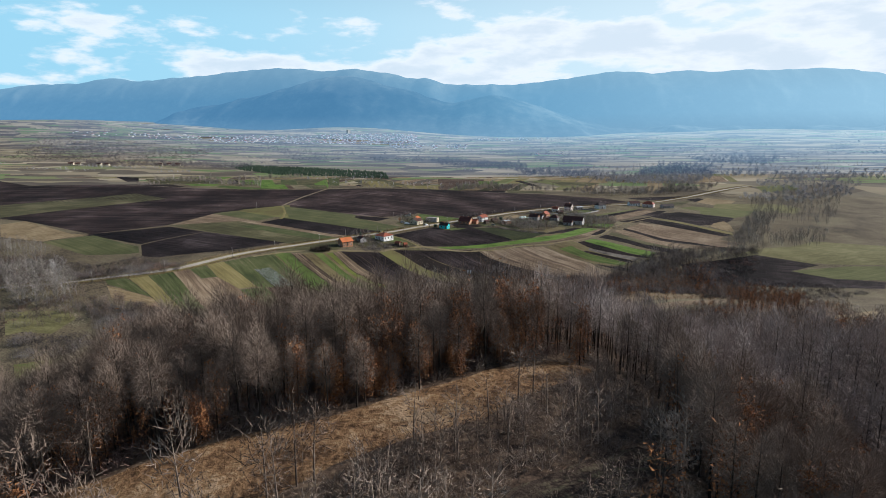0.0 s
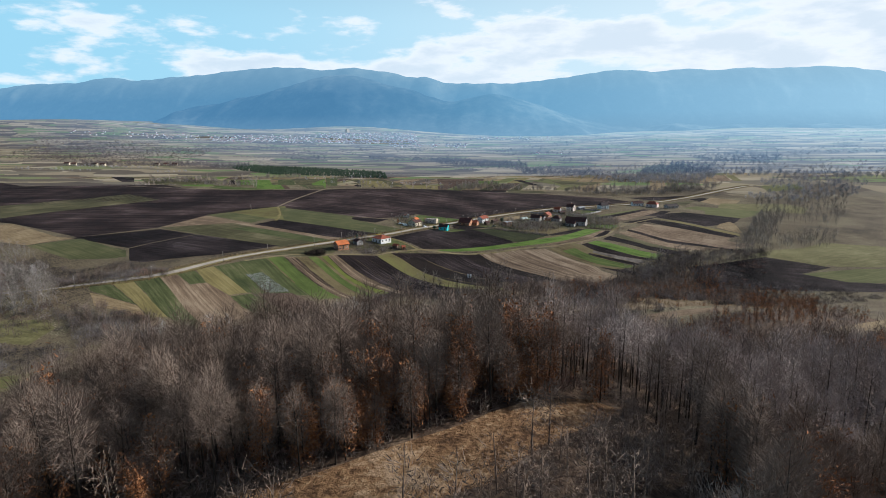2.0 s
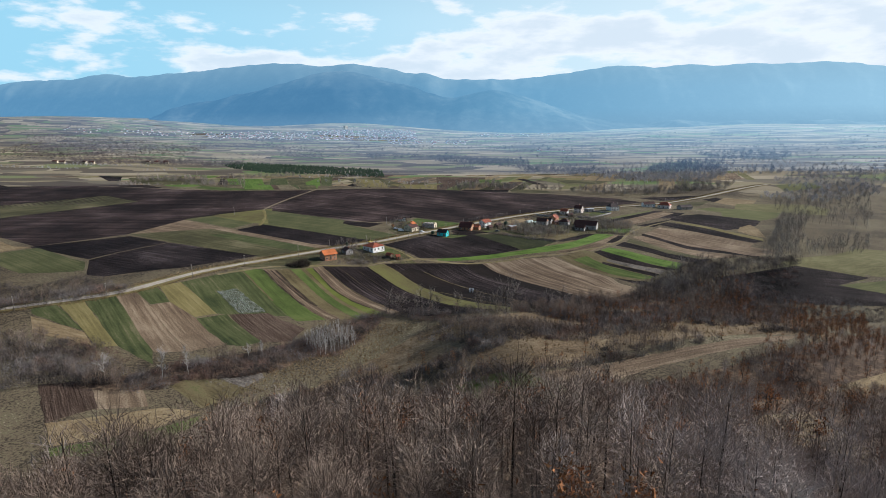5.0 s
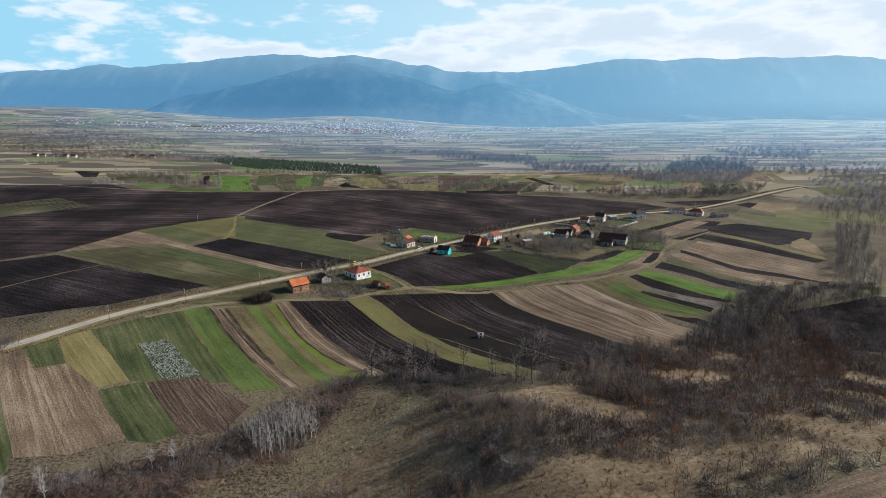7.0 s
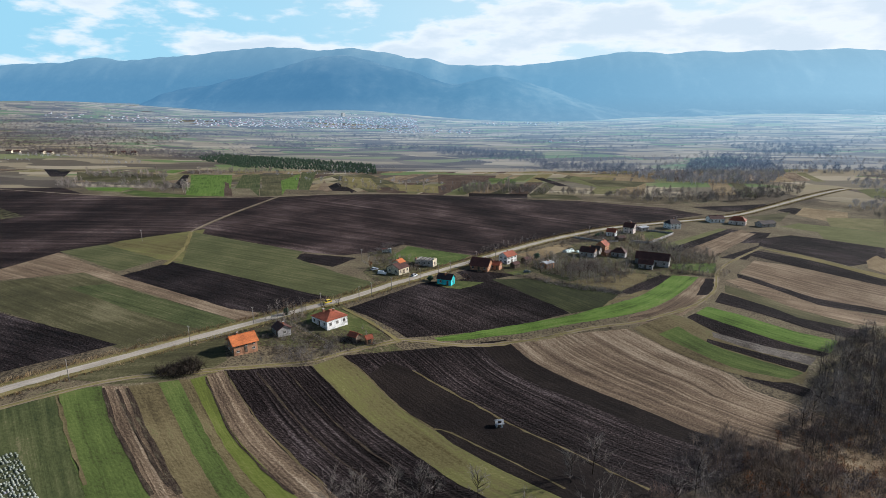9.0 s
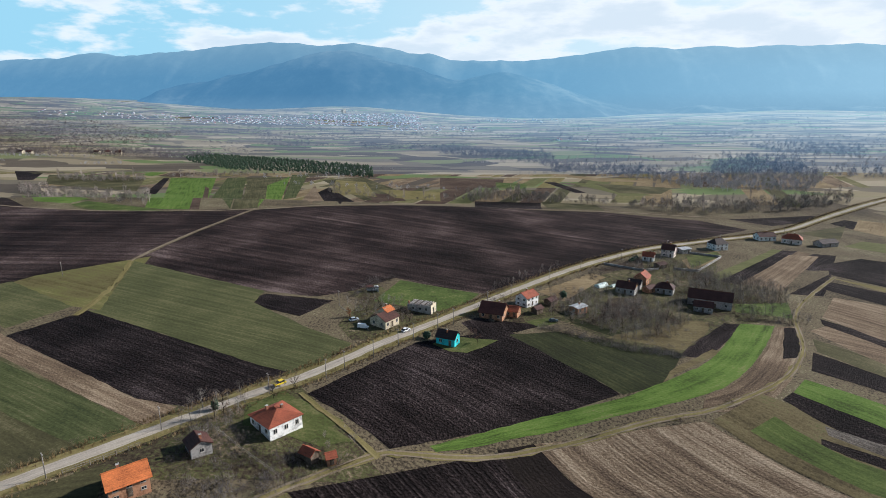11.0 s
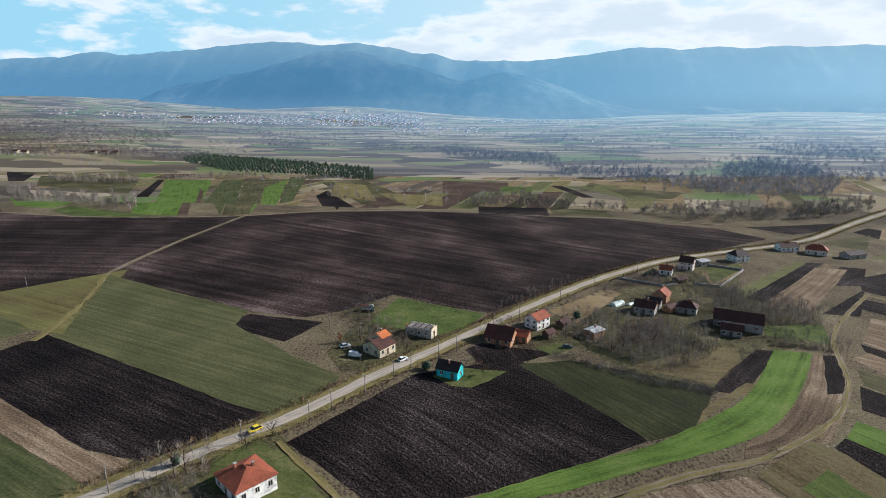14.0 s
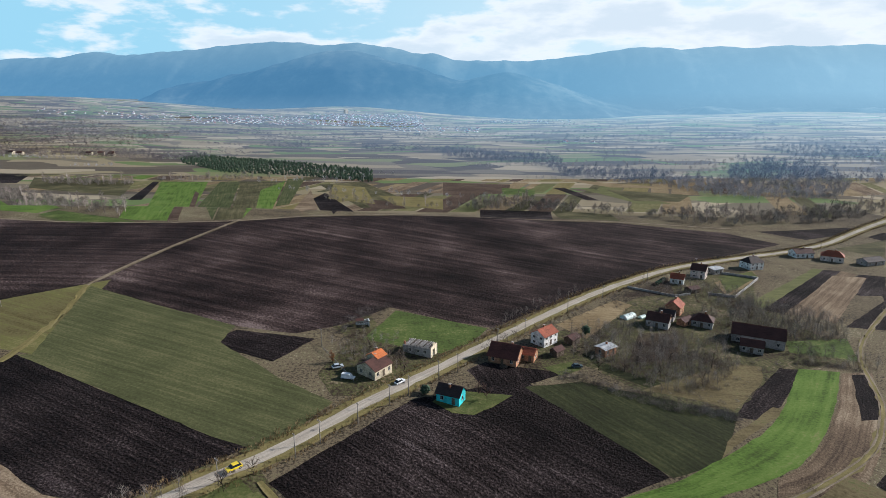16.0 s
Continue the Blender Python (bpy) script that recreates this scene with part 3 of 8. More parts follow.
field("plough", -70, (9, 30), (35, 27), (16, 12), (11, 8), (3, 23))
field("plough", -34, (-38, -40), (-12, 1), (21, 20), (53, -22), (18, -41), (-12, -58))
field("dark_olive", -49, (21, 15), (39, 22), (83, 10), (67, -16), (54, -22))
field("stubble", 50, (150, 112), (204, 176), (221, 174), (159, 95))
# ploughed and sown land left of the road
field("plough_dry_hazed", 6, (-802, 494), (-349, 224), (-300, 184), (-230, 181), (-152, 207), (-155.5, 177), (-160, 142), (-161.5, 104), (-160.5, 73), (-198, 11), (-206, -45), (-237, -86), (-320, -40), (-348, -31))
field("olive", 51, (-414, 45), (-339, 136), (-286, 102), (-335, 13), (-353, -26))
field("yellow_olive", -19, (-186, 33), (-184, 44), (-154, 83), (-131, 9), (-143, 11))
field("green", -19, (-199, 17), (-187, 35), (-143, 11), (-150, -12))
field("green", -19, (-157, 73.5), (-119, 57), (-81, 42.5), (-80, 28), (-51, 6), (-33, -4), (-44, -32), (-58, -25), (-135, 8), (-131, 9))
field("stubble", -24, (-204, -42), (-198, 15), (-165, -6), (-145, -18), (-81, -50), (-69, -52), (-70, -63), (-139, -30), (-163, -16))
field("plough", -23, (-145, -18), (-135, 8), (-58, -25), (-47.5, -28.1), (-65.8, -52), (-81, -50))
field("olive", -26, (-204, -45), (-163, -16), (-139, -30), (-70, -63), (-99, -91), (-168, -63))
field("plough", -22, (-240, -89), (-201, -50), (-168, -64), (-188, -110))
field("plough", -19, (-187, -111), (-167, -65), (-102, -88), (-129, -120), (-161, -138), (-172, -135))
field("green", -21, (-238, -94), (-187, -114), (-178, -128), (-209, -129))
field("dry_grass", -34, (-326, -57), (-320, -40), (-248, -88), (-236, -88), (-253, -110), (-288, -101))
field("green", -30, (-252, -111), (-232, -90), (-189, -115), (-182, -130), (-208, -134))
# strips below the road
field("dark_green", -37, (-172, -173), (-168, -169), (-132, -196), (-142, -194), (-159, -188))
field("dry_olive", -42, (-168, -168), (-154, -167), (-114, -203), (-120, -206), (-132, -196))
field("dry_grass", -7, (-158, -190), (-143, -194), (-131, -197), (-123, -205), (-148, -202))
field("dark_green", -45, (-155, -166), (-142, -161), (-101, -202), (-93, -216), (-114, -203))
field("stubble", -46, (-142, -161), (-134, -158), (-120, -170), (-86, -203), (-98, -206))
field("stubble", -44, (-120, -170), (-114, -164), (-98, -173), (-76, -194), (-86, -203))
field("dark_green", -45, (-134, -158), (-127, -151), (-114, -164), (-120, -169))
field("dry_olive", -39, (-126, -151), (-119, -144), (-92, -166), (-99, -172), (-114, -164))
field("dark_green", -48, (-119, -144), (-100.5, -118), (-87.1, -133.2), (-72.2, -148.5), (-62.4, -158.5), (-79, -163), (-92, -166))
field("flower_bed", -39, (-100, -147), (-93, -141), (-73, -157), (-83, -163))
field("dark_green", -44, (-98, -173), (-88, -165), (-63, -189), (-69, -195), (-75, -195))
field("plough_brown", -46, (-87, -165), (-72, -158), (-51, -172), (-52, -187), (-63, -190))
field("scrub", -29, (-75, -218), (-57, -212), (-51, -220), (-55, -229))
field("tan_olive", -38, (-84, -227), (-70, -222), (-52, -230), (-62, -244))
field("stubble", -53, (-105, -232), (-91, -228), (-78, -245), (-92, -249))
field("plough_brown", -49, (-120, -236), (-106, -231), (-92, -248), (-101, -258))
field("dry_grass", 25, (-101, -258), (-73, -245), (-61, -246), (-71, -258), (-91, -269))
field("mid_green", 29, (-91, -270), (-71, -259), (-60, -248), (-60, -255), (-71, -271), (-88, -273))
field("bright_olive", -61, (14, -237), (31, -238), (37, -241), (50, -252), (38, -277), (33, -271))
field("stubble", 24, (40, -242), (46, -239), (140, -198), (128, -210), (74, -236), (52, -251), (49, -252))
# strips right of the grassy track
field("plough", -28, (158, 60), (172, 46), (184, 30), (202, 21), (226, 8), (221, -1), (197, 11), (178, 17), (168, 35), (155, 52))
field("stubble", -23, (145, 44), (156, 52), (168, 35), (178, 17), (211, 3), (199, -6), (179, -8), (161, 6), (152, 24))
field("olive", -38, (141, 35), (152, 24), (161, 6), (179, -8), (170, -15), (155, -8), (148, 4), (135, 21))
field("plough", -47, (123, 3), (133, 20), (148, 4), (155, -8), (176, -14), (187, -9), (172, -22), (166, -23), (151, -18), (134, -5))
field("plough", -31, (109, -59), (116, -56), (125, -60), (137, -67), (148, -74), (148, -79), (137, -79), (130, -72), (115, -63))
field("stubble", -42, (181, 90), (199, 82), (221, 62), (239, 45), (231, 33), (249, 24), (244, 16), (220, 2), (202, 20), (183, 29), (171, 44), (160, 62))
field("plough", -55, (182, 104), (195, 117), (214, 100), (236, 68), (250, 52), (240, 46), (221, 62), (199, 83))
field("dry_olive", -56, (199, 127), (218, 110), (233, 84), (253, 60), (250, 52), (236, 68), (214, 101))
field("plough", -44, (203, 132), (217, 157), (245, 172), (262, 161), (288, 136), (270, 108), (248, 92), (234, 85), (219, 112))
field("dry_grass", 74, (252, 99), (268, 114), (264, 90), (256, 62), (248, 70), (243, 83))
field("strip_green", -34, (255, 206), (278, 223), (296, 211), (332, 187), (311, 155), (288, 137), (263, 162), (273, 187))
field("plough", 39, (293, 288), (315, 306), (326, 288), (315, 268), (297, 266))
field("dry_grass", 55, (327, 307), (352, 281), (331, 245), (308, 235), (296, 263))
field("meadow_dry", -2, (316, 252), (391, 249), (395, 212), (368, 171), (332, 187), (297, 212))
field("meadow_dry", 56, (222, -19), (254, 3), (311, 24), (268, -40), (251, -42))
field("plough", -8, (172, -44), (237, -19), (274, -36), (248, -47), (270, -57), (303, -63), (293, -77), (169, -80))
field("meadow_dry", 20, (239, -17), (309, 34), (358, 20), (322, -34), (279, -34))
field("strip_green", 20, (248, -47), (293, -37), (320, -36), (305, -60), (272, -59))
field("tan_olive", 0, (75.8, 15), (86, 36.8), (96.4, 45.3), (105.1, 44.8), (100, 33.3), (90.1, 20.7), (82.1, 12))
field("olive", 20, (-101.4, -112.1), (-96.6, -104.1), (-85.1, -90.8), (-72, -77.3), (-64.4, -91.7), (-68.8, -101.5), (-77.6, -107.8), (-88, -112.2))
field("dark_green", -24, (-155.5, -37), (-143.1, -30), (-107.6, -45.7), (-69.1, -63.6), (-77, -72.7), (-88.6, -69.6), (-115.9, -58.4))
# strips with rows that follow their edges
strip("mid_green", [(-100.5, -117.9), (-87.1, -133.2), (-72.2, -148.5), (-56.8, -164.2)], [(-90.3, -113.7), (-78.1, -127.3), (-59.4, -145.5), (-45.1, -159.5)])
strip("stubble_rows", [(-90.3, -113.7), (-78.1, -127.3), (-59.4, -145.5), (-45.8, -158.8)], [(-84, -111.9), (-68.7, -128.5), (-52.4, -144.1), (-38, -158)])
strip("tan_olive", [(-84, -111.9), (-68.7, -128.5), (-52.4, -144.1), (-38.7, -157.3)], [(-77.3, -108.3), (-60.2, -126.9), (-44.9, -142.7), (-31, -157.1)])
strip("mid_green", [(-77.3, -108.3), (-60.2, -126.9), (-44.9, -142.7), (-31.7, -156.4)], [(-72.9, -105.4), (-54.8, -125.3), (-38.4, -141.8), (-24.3, -155.9)])
strip("tan_olive", [(-72.9, -105.4), (-54.8, -125.3), (-38.4, -141.8), (-28.5, -151.7)], [(-70.1, -104.3), (-51.4, -125.4), (-34.7, -141.3), (-24.6, -151)])
strip("yellow_green", [(-70.1, -104.3), (-51.4, -125.4), (-34.7, -141.3), (-24.6, -151)], [(-66.7, -101.1), (-52.5, -119.2), (-41.3, -129), (-27.7, -140.3), (-16.9, -149.2)])
strip("stubble_rows", [(-66.7, -101.1), (-52.5, -119.2), (-41.3, -129), (-27.7, -140.3), (-16.9, -149.2)], [(-63.1, -97.2), (-46.5, -115), (-32.6, -127.1), (-20.6, -137.4), (-10, -146.5)])
strip("plough_rows", [(-63.1, -97.2), (-46.5, -115), (-32.6, -127.1), (-20.6, -137.4), (-1.6, -153.7)], [(-39.1, -86.2), (-19.7, -104.4), (-4.8, -118.5), (7.8, -132.2), (15.9, -139.5), (30.8, -152.9)])
strip("yellow_olive", [(-39.1, -86.2), (-19.7, -104.4), (-4.8, -118.5), (7.8, -132.2), (15.9, -139.5), (30.8, -152.9)], [(-31.4, -77.3), (-21.7, -84.9), (-13, -93.9), (2, -108.2), (7.1, -114.7), (21.6, -129), (31.8, -139.2), (41.7, -149.1)])
strip("plough_rows", [(-31.4, -77.3), (-21.7, -84.9), (-13, -93.9), (2, -108.2), (7.1, -114.7), (21.6, -129), (31.8, -139.2), (41.7, -149.1)], [(24.9, -46), (32.7, -56.7), (41, -64.6), (54.6, -76.1), (68.2, -86.9), (81, -98.8), (99.3, -107)])
strip("soil_dark", [(-21.7, -84.9), (-13, -93.9), (2, -108.2), (7.1, -114.7), (21.6, -129), (31.8, -139.2), (41.7, -149.1)], [(-15.8, -74.7), (-7.9, -77), (3.9, -84.2), (14.9, -92.8), (23.1, -101.4), (37.5, -114.5), (49.1, -128), (54.2, -133.6)])
strip("soil_dark", [(15, -50.5), (21.1, -61.4), (34.1, -74.4), (49.1, -85.3), (64.7, -98.7), (81.2, -109.8), (91.5, -116.3)], [(24.9, -46), (32.7, -56.7), (41, -64.6), (54.6, -76.1), (68.2, -86.9), (81, -98.8), (99.3, -107)])
strip("stubble_rows", [(24.9, -46), (32.7, -56.7), (41, -64.6), (54.6, -76.1), (68.2, -86.9), (81, -98.8), (99.3, -107)], [(75.3, -31.1), (83.7, -39.9), (95.2, -50.6), (105, -57.1), (108.9, -66.4), (118.2, -74.1), (126.6, -84.5), (131.7, -92.5)])
strip("bright_green", [(-2.3, -54), (5.9, -48.6), (17.3, -41.2), (31.5, -33.2), (47.5, -26.4), (56.1, -22.3), (65.9, -15.4), (76.9, -6.9), (90.7, 6.3), (104.6, 25.5), (117.7, 45.4)], [(-0.5, -55.6), (12.9, -49.2), (16.2, -46.8), (30.5, -40.4), (45.9, -33.7), (62.3, -26.9), (80.6, -18), (92.4, -9.1), (104.4, 4.8), (117.5, 23.2), (131.7, 45.6)])
strip("stubble_rows", [(79.5, -19.4), (91.8, -10.4), (105, 4.9), (118.2, 23.3), (131.8, 44.5)], [(75.5, -27.1), (91.4, -24.4), (105.6, -12.9), (118.3, 3.4), (131.3, 23.7), (143.6, 47.5)])
strip("plough", [(117.8, 11.6), (125.8, 27), (134.8, 44.2)], [(126.3, 13.9), (134.3, 28.9), (142.1, 46)])
strip("tan_olive", [(77.2, -30.8), (90.5, -45.8), (112.1, -59), (129.3, -60.3)], [(97.8, -15.8), (116.1, -29.4), (124.7, -40), (136.4, -50.6)])
strip("bright_green", [(108.6, -13.6), (118.9, -22.5), (134.9, -32.4), (152, -37.3)], [(116.9, -4.4), (127.8, -12.3), (144.3, -22.5), (160.6, -26.9)])
strip("plough", [(102.9, -18.2), (111.4, -29.9), (126.2, -36.9), (147, -40.5)], [(108.1, -13.7), (118.9, -22.5), (134.7, -32.8), (151.8, -37.8)])
strip("scrub", [(108.4, -33.1), (122.1, -41.1), (139.1, -47.3)], [(109.4, -29.3), (126.2, -36.9), (144.2, -41.8)])
strip("plough", [(104.1, -37.5), (118.2, -45.1), (134.2, -52.6)], [(105.6, -34.6), (120, -41), (138.2, -47.8)])
strip("mid_green", [(86.6, -33.7), (98.3, -44.9), (110.3, -54.1), (125.4, -58.1)], [(96.7, -26.6), (105.1, -37.8), (117.9, -45.9), (133.4, -53.1)])
# fields beyond the crest
field("bright_green", 113, (-222, 192), (-398, 544), (-338, 547), (-192, 196))
field("plough_brown", 0, (-192, 196), (-314, 467), (-303, 454), (-186, 198))
field("dark_green", 111, (-261, 367), (-323, 548), (-298, 549), (-166, 203))
field("olive", 111, (-165, 203), (-296, 550), (-244, 553), (-150, 212))
field("bright_green", 109, (-150, 213), (-243, 478), (-244, 564), (-186, 361))
field("dark_green", 106, (-187, 370), (-247, 581), (-225, 582), (-178, 383))
field("stubble", 0, (-160, 330), (-186, 480), (-145, 366), (-118, 238))
field("plough", 0, (-165, 419), (-164, 459), (-107, 347), (-98, 246))
field("olive", -62, (-191, 529), (-145, 560), (-53, 382), (-104, 365))
field("plough", 27, (5, 361), (67, 352), (63, 301), (6, 271))
field("olive", 0, (68, 358), (116, 341), (118, 311), (70, 312))
field("plough_brown", 0, (-111, 414), (-78, 405), (-62, 364), (-92, 356))
field("dark_green", 0, (-332, 229), (-280, 226), (-291, 209), (-316, 210))
field("green", 0, (-279, 195), (-248, 204), (-210, 193), (-254, 182))
field("plough", 17, (216, 295), (297, 320), (303, 308), (240, 271))
field("olive", 0, (246, 246), (300, 279), (265, 227), (256, 232))
field("strip_green", 0, (425, 387), (488, 411), (479, 371), (420, 352))
field("meadow_dry", 0, (-178, -228), (-159, -217), (-151, -223), (-151, -238), (-170, -237))
field("bright_olive", 0, (-142, -269), (-128, -263), (-127, -277), (-131, -281))
field("bright_green", 0, (-482, 394), (-287, 227), (-285, 204), (-316, 210))
field("meadow", 0, (-280, 199), (-280, 216), (-205, 188), (-245, 180))
field("strip_green", 0, (-735, 683), (-811, 771), (-778, 831), (-710, 687))
field("plough", 0, (-662, 600), (-730, 758), (-661, 677), (-565, 514), (-584, 511))
field("olive", 0, (-629, 585), (-615, 682), (-571, 600), (-615, 575))
field("plough_brown", 0, (-704, 762), (-581, 747), (-563, 634), (-629, 664))
field("dry_grass", 0, (-562, 627), (-581, 747), (-548, 740), (-538, 616))
field("plough_brown", 0, (-526, 605), (-548, 740), (-524, 724), (-507, 613))
field("strip_green", 0, (-503, 583), (-511, 734), (-475, 694), (-474, 575))
field("bright_green", 0, (-459, 576), (-458, 672), (-434, 660), (-435, 562))
field("plough_brown", 0, (-428, 563), (-434, 660), (-384, 612), (-393, 555))
field("olive", 0, (-585, 567), (-436, 551), (-376, 430), (-523, 481))
field("plough", 0, (-353, 404), (-408, 543), (-400, 544), (-339, 405))
field("dry_olive", 0, (-150, 420), (-173, 530), (-130, 506), (-95, 387))
field("dry_olive", 0, (-102, 441), (-33, 424), (-28, 359), (-75, 381))
field("plough_brown", 0, (-42, 555), (40, 536), (34, 458), (-34, 443))
field("meadow", 0, (29, 504), (66, 491), (59, 436), (28, 454))
field("plough", 0, (87, 506), (100, 507), (121, 417), (110, 416))
field("strip_green", 0, (115, 502), (128, 503), (186, 400), (154, 399))
field("dry_grass", 0, (80, 643), (149, 563), (241, 499), (152, 514))
field("olive", 0, (144, 494), (222, 456), (196, 411), (155, 415))
field("dry_grass", 0, (244, 586), (307, 607), (275, 543), (233, 532))
field("dry_olive", 0, (-315, 840), (-293, 868), (-278, 769), (-297, 756))
field("stubble", 0, (-254, 784), (-242, 829), (-235, 731), (-255, 736))
field("plough_brown", 0, (-142, 660), (-134, 770), (-120, 763), (-120, 649))
field("stubble", 0, (-111, 643), (-119, 755), (-77, 744), (-78, 632))
field("bright_green", 0, (-67, 634), (-67, 746), (-41, 741), (-35, 622))
field("meadow_dry", 0, (-176, -232), (-182, -224), (-162, -218), (-154, -220), (-160, -234), (-168, -242))
field("lawn", 0, (-52, -49), (-39, -43), (-25, -51), (-32, -60), (-35, -52))
field("lawn", 0, (135, 160), (160, 176), (158, 165), (128, 130))
field("lawn", 0, (28, 30), (38, 36), (41, 31), (33, 25))
field("lawn", 0, (-2, 9), (17, 9), (11, 1), (6, -4), (0, -4), (-6, 1))
field("lawn", 0, (-55, -39), (-49, -35), (-31, -52), (-21, -58), (-28, -62), (-34, -61), (-49, -58))

# ---- roads and tracks ----
ROAD_LINE = [(-330, -262), (-260, -228), (-205, -197), (-175, -184), (-138, -162), (-114, -122), (-87, -87), (-55, -46), (-40, -28), (-24, -3), (-2, 28), (18, 57), (33, 78), (57, 110), (85, 142), (119, 175), (162, 204), (209, 232), (250, 262), (300, 310), (345, 345), (420, 395)]
ribbon("road_verge", ROAD_LINE, 8.0, 0.17, FIELD["dry_olive"], "grassy verge along a country road", "verge", 0.25)
ribbon("road", ROAD_LINE, 3.6, 0.22, ROAD, "narrow pale worn asphalt country road", "road", 0.12, 0.05)
ribbon("track_lane", [(-40, -40), (-30, -49), (-20, -57), (-14, -62)], 1.5, 0.24, FIELD["dry_olive"], "dirt lane with a grassy edge beside a ploughed field", "track", 0.15)
FIELD_TRACK = [(-108, -129), (-90, -111), (-66, -98), (-42, -85), (-33, -77), (-16, -62), (-10, -59), (9, -55), (33, -45), (63, -32), (83, -24), (109, -6), (128, 18), (137, 36), (146, 57), (162, 81), (203, 127)]
ribbon("track_fields", FIELD_TRACK, 2.0, 0.15, FIELD["dry_olive"], "grassy track between fields", "track", 0.3)
for off in (-0.7, 0.7):
    line = spline(FIELD_TRACK, 6.0)
    t = np.gradient(line, axis=0)
    ribbon("track_rut", line + off * np.stack([-t[:, 1], t[:, 0]], 1) / np.linalg.norm(t, axis=1)[:, None], 0.5, 0.17, DIRT, "bare earth wheel rut in a grassy track", "track", 0.1)
ribbon("track_hill", [(-158.7, 73.7), (-160.1, 104.0), (-158.5, 142.3), (-154.0, 177.5), (-150.2, 209.5)], 1.4, 0.18, DIRT, "pale field path between ploughed land", "track", 0.25)
ribbon("track_border", [(-135.4, 2.4), (-139.1, 19.5), (-145.4, 41.8), (-158.7, 73.7)], 2.2, 0.17, FIELD["dry_olive"], "unmown grassy border between two sown fields", "track", 0.3)
ribbon("track_crest", [(-394, 208.6), (-302.8, 185.8), (-230.8, 182.8), (-154.3, 203.3), (-107, 236), (-50, 262), (30, 288), (110, 305), (200, 300)], 2.4, 0.25, DIRT, "pale path along the crest of the ploughed field", "track", 0.3)


def border(kind, wide, line):
    """A thin unploughed ridge of dry grass, or an open furrow, between two strips."""
    if kind == "dry":
        ribbon("field_border", line, wide * 0.8, 0.14, FIELD["tan_olive"], "narrow ridge of dry grass between field strips", "border", 0.18)
    else:
        ribbon("furrow", line, wide, 0.14, FIELD["garden"], "dark open furrow along a field strip", "furrow", 0.15)


border("dark", 1, [(-89.4, -114.6), (-78.6, -126.8), (-66.8, -138.2), (-59.2, -145.1)])
border("dark", 0.8, [(-85.7, -114.1), (-72, -128.5), (-56.9, -141.8)])
border("dark", 1.3, [(-83.7, -113), (-69.6, -127.8), (-53.6, -143.6)])
border("dark", 0.7, [(-66.5, -101.9), (-52.5, -119.8), (-41.3, -129.7), (-28.6, -139.7)])
border("dry", 0.6, [(-62.8, -97.7), (-46.1, -115.1), (-32.8, -126.5), (-21.9, -135.9)])
border("dry", 1, [(-98.3, -120.3), (-85.7, -133.8), (-74, -145.7)])
border("dry", 0.9, [(-31.3, -78), (-21.6, -85.2), (-13, -94.2), (2, -108.5)])
border("dry", 0.6, [(1.9, -107.6), (6.8, -109.5), (21.9, -122.4), (34.2, -136)])
border("dry", 0.9, [(-7.9, -77), (3.9, -84.2), (14.9, -92.8), (23.1, -101.4), (37.5, -114.5), (49.1, -128), (54.2, -133.6)])
border("dark", 0.5, [(-53.7, -95.2), (-33.4, -114.5), (-12.8, -132.6)])
border("dark", 0.5, [(-46.3, -91), (-24.8, -111), (-6.6, -127.6)])

# ---- mountains ----
def hills(x, base, peaks):
    """A ridge line: a level crest with broad humps on it (centre, half width, height)."""
    return base + sum(h * np.exp(-(((x - c) / w) ** 2)) for c, w, h in peaks)


def mountain(name, y0, depth, base, peaks, xs, rough, material, label):
    seed = y0 * 0.013

    def high(gx, gy):
        s = (gy - y0) / depth
        top = hills(gx, base, peaks)
        n = np.array([noise.ridged_multi_fractal((x / 620 + seed, y / 1100, seed), 0.9, 2.1, 4, 1.0, 2.0) for x, y in zip(gx.ravel(), gy.ravel())]).reshape(gx.shape) - 1.1
        up = np.where(s < 0.8, np.sin(np.clip(s / 0.8, 0, 1) * math.pi / 2) ** 1.25, 1 - 1.2 * (s - 0.8) ** 2)
        ease = np.clip(1 - abs(s - 0.42) / 0.42, 0, 1) ** 0.7
        fine = 5 * np.sin(gx * 0.021 + seed) * np.sin(gx * 0.0083 + 2) + 2.2 * np.sin(gx * 0.06 + 3 * seed)
        return -8 + up * (top + fine * 0.6) + rough * n * ease

    me = grid_mesh(name, xs, np.linspace(y0, y0 + depth, 46), high, [material])
    return tagged(new(name, me), label, "mountain", kind="structure")


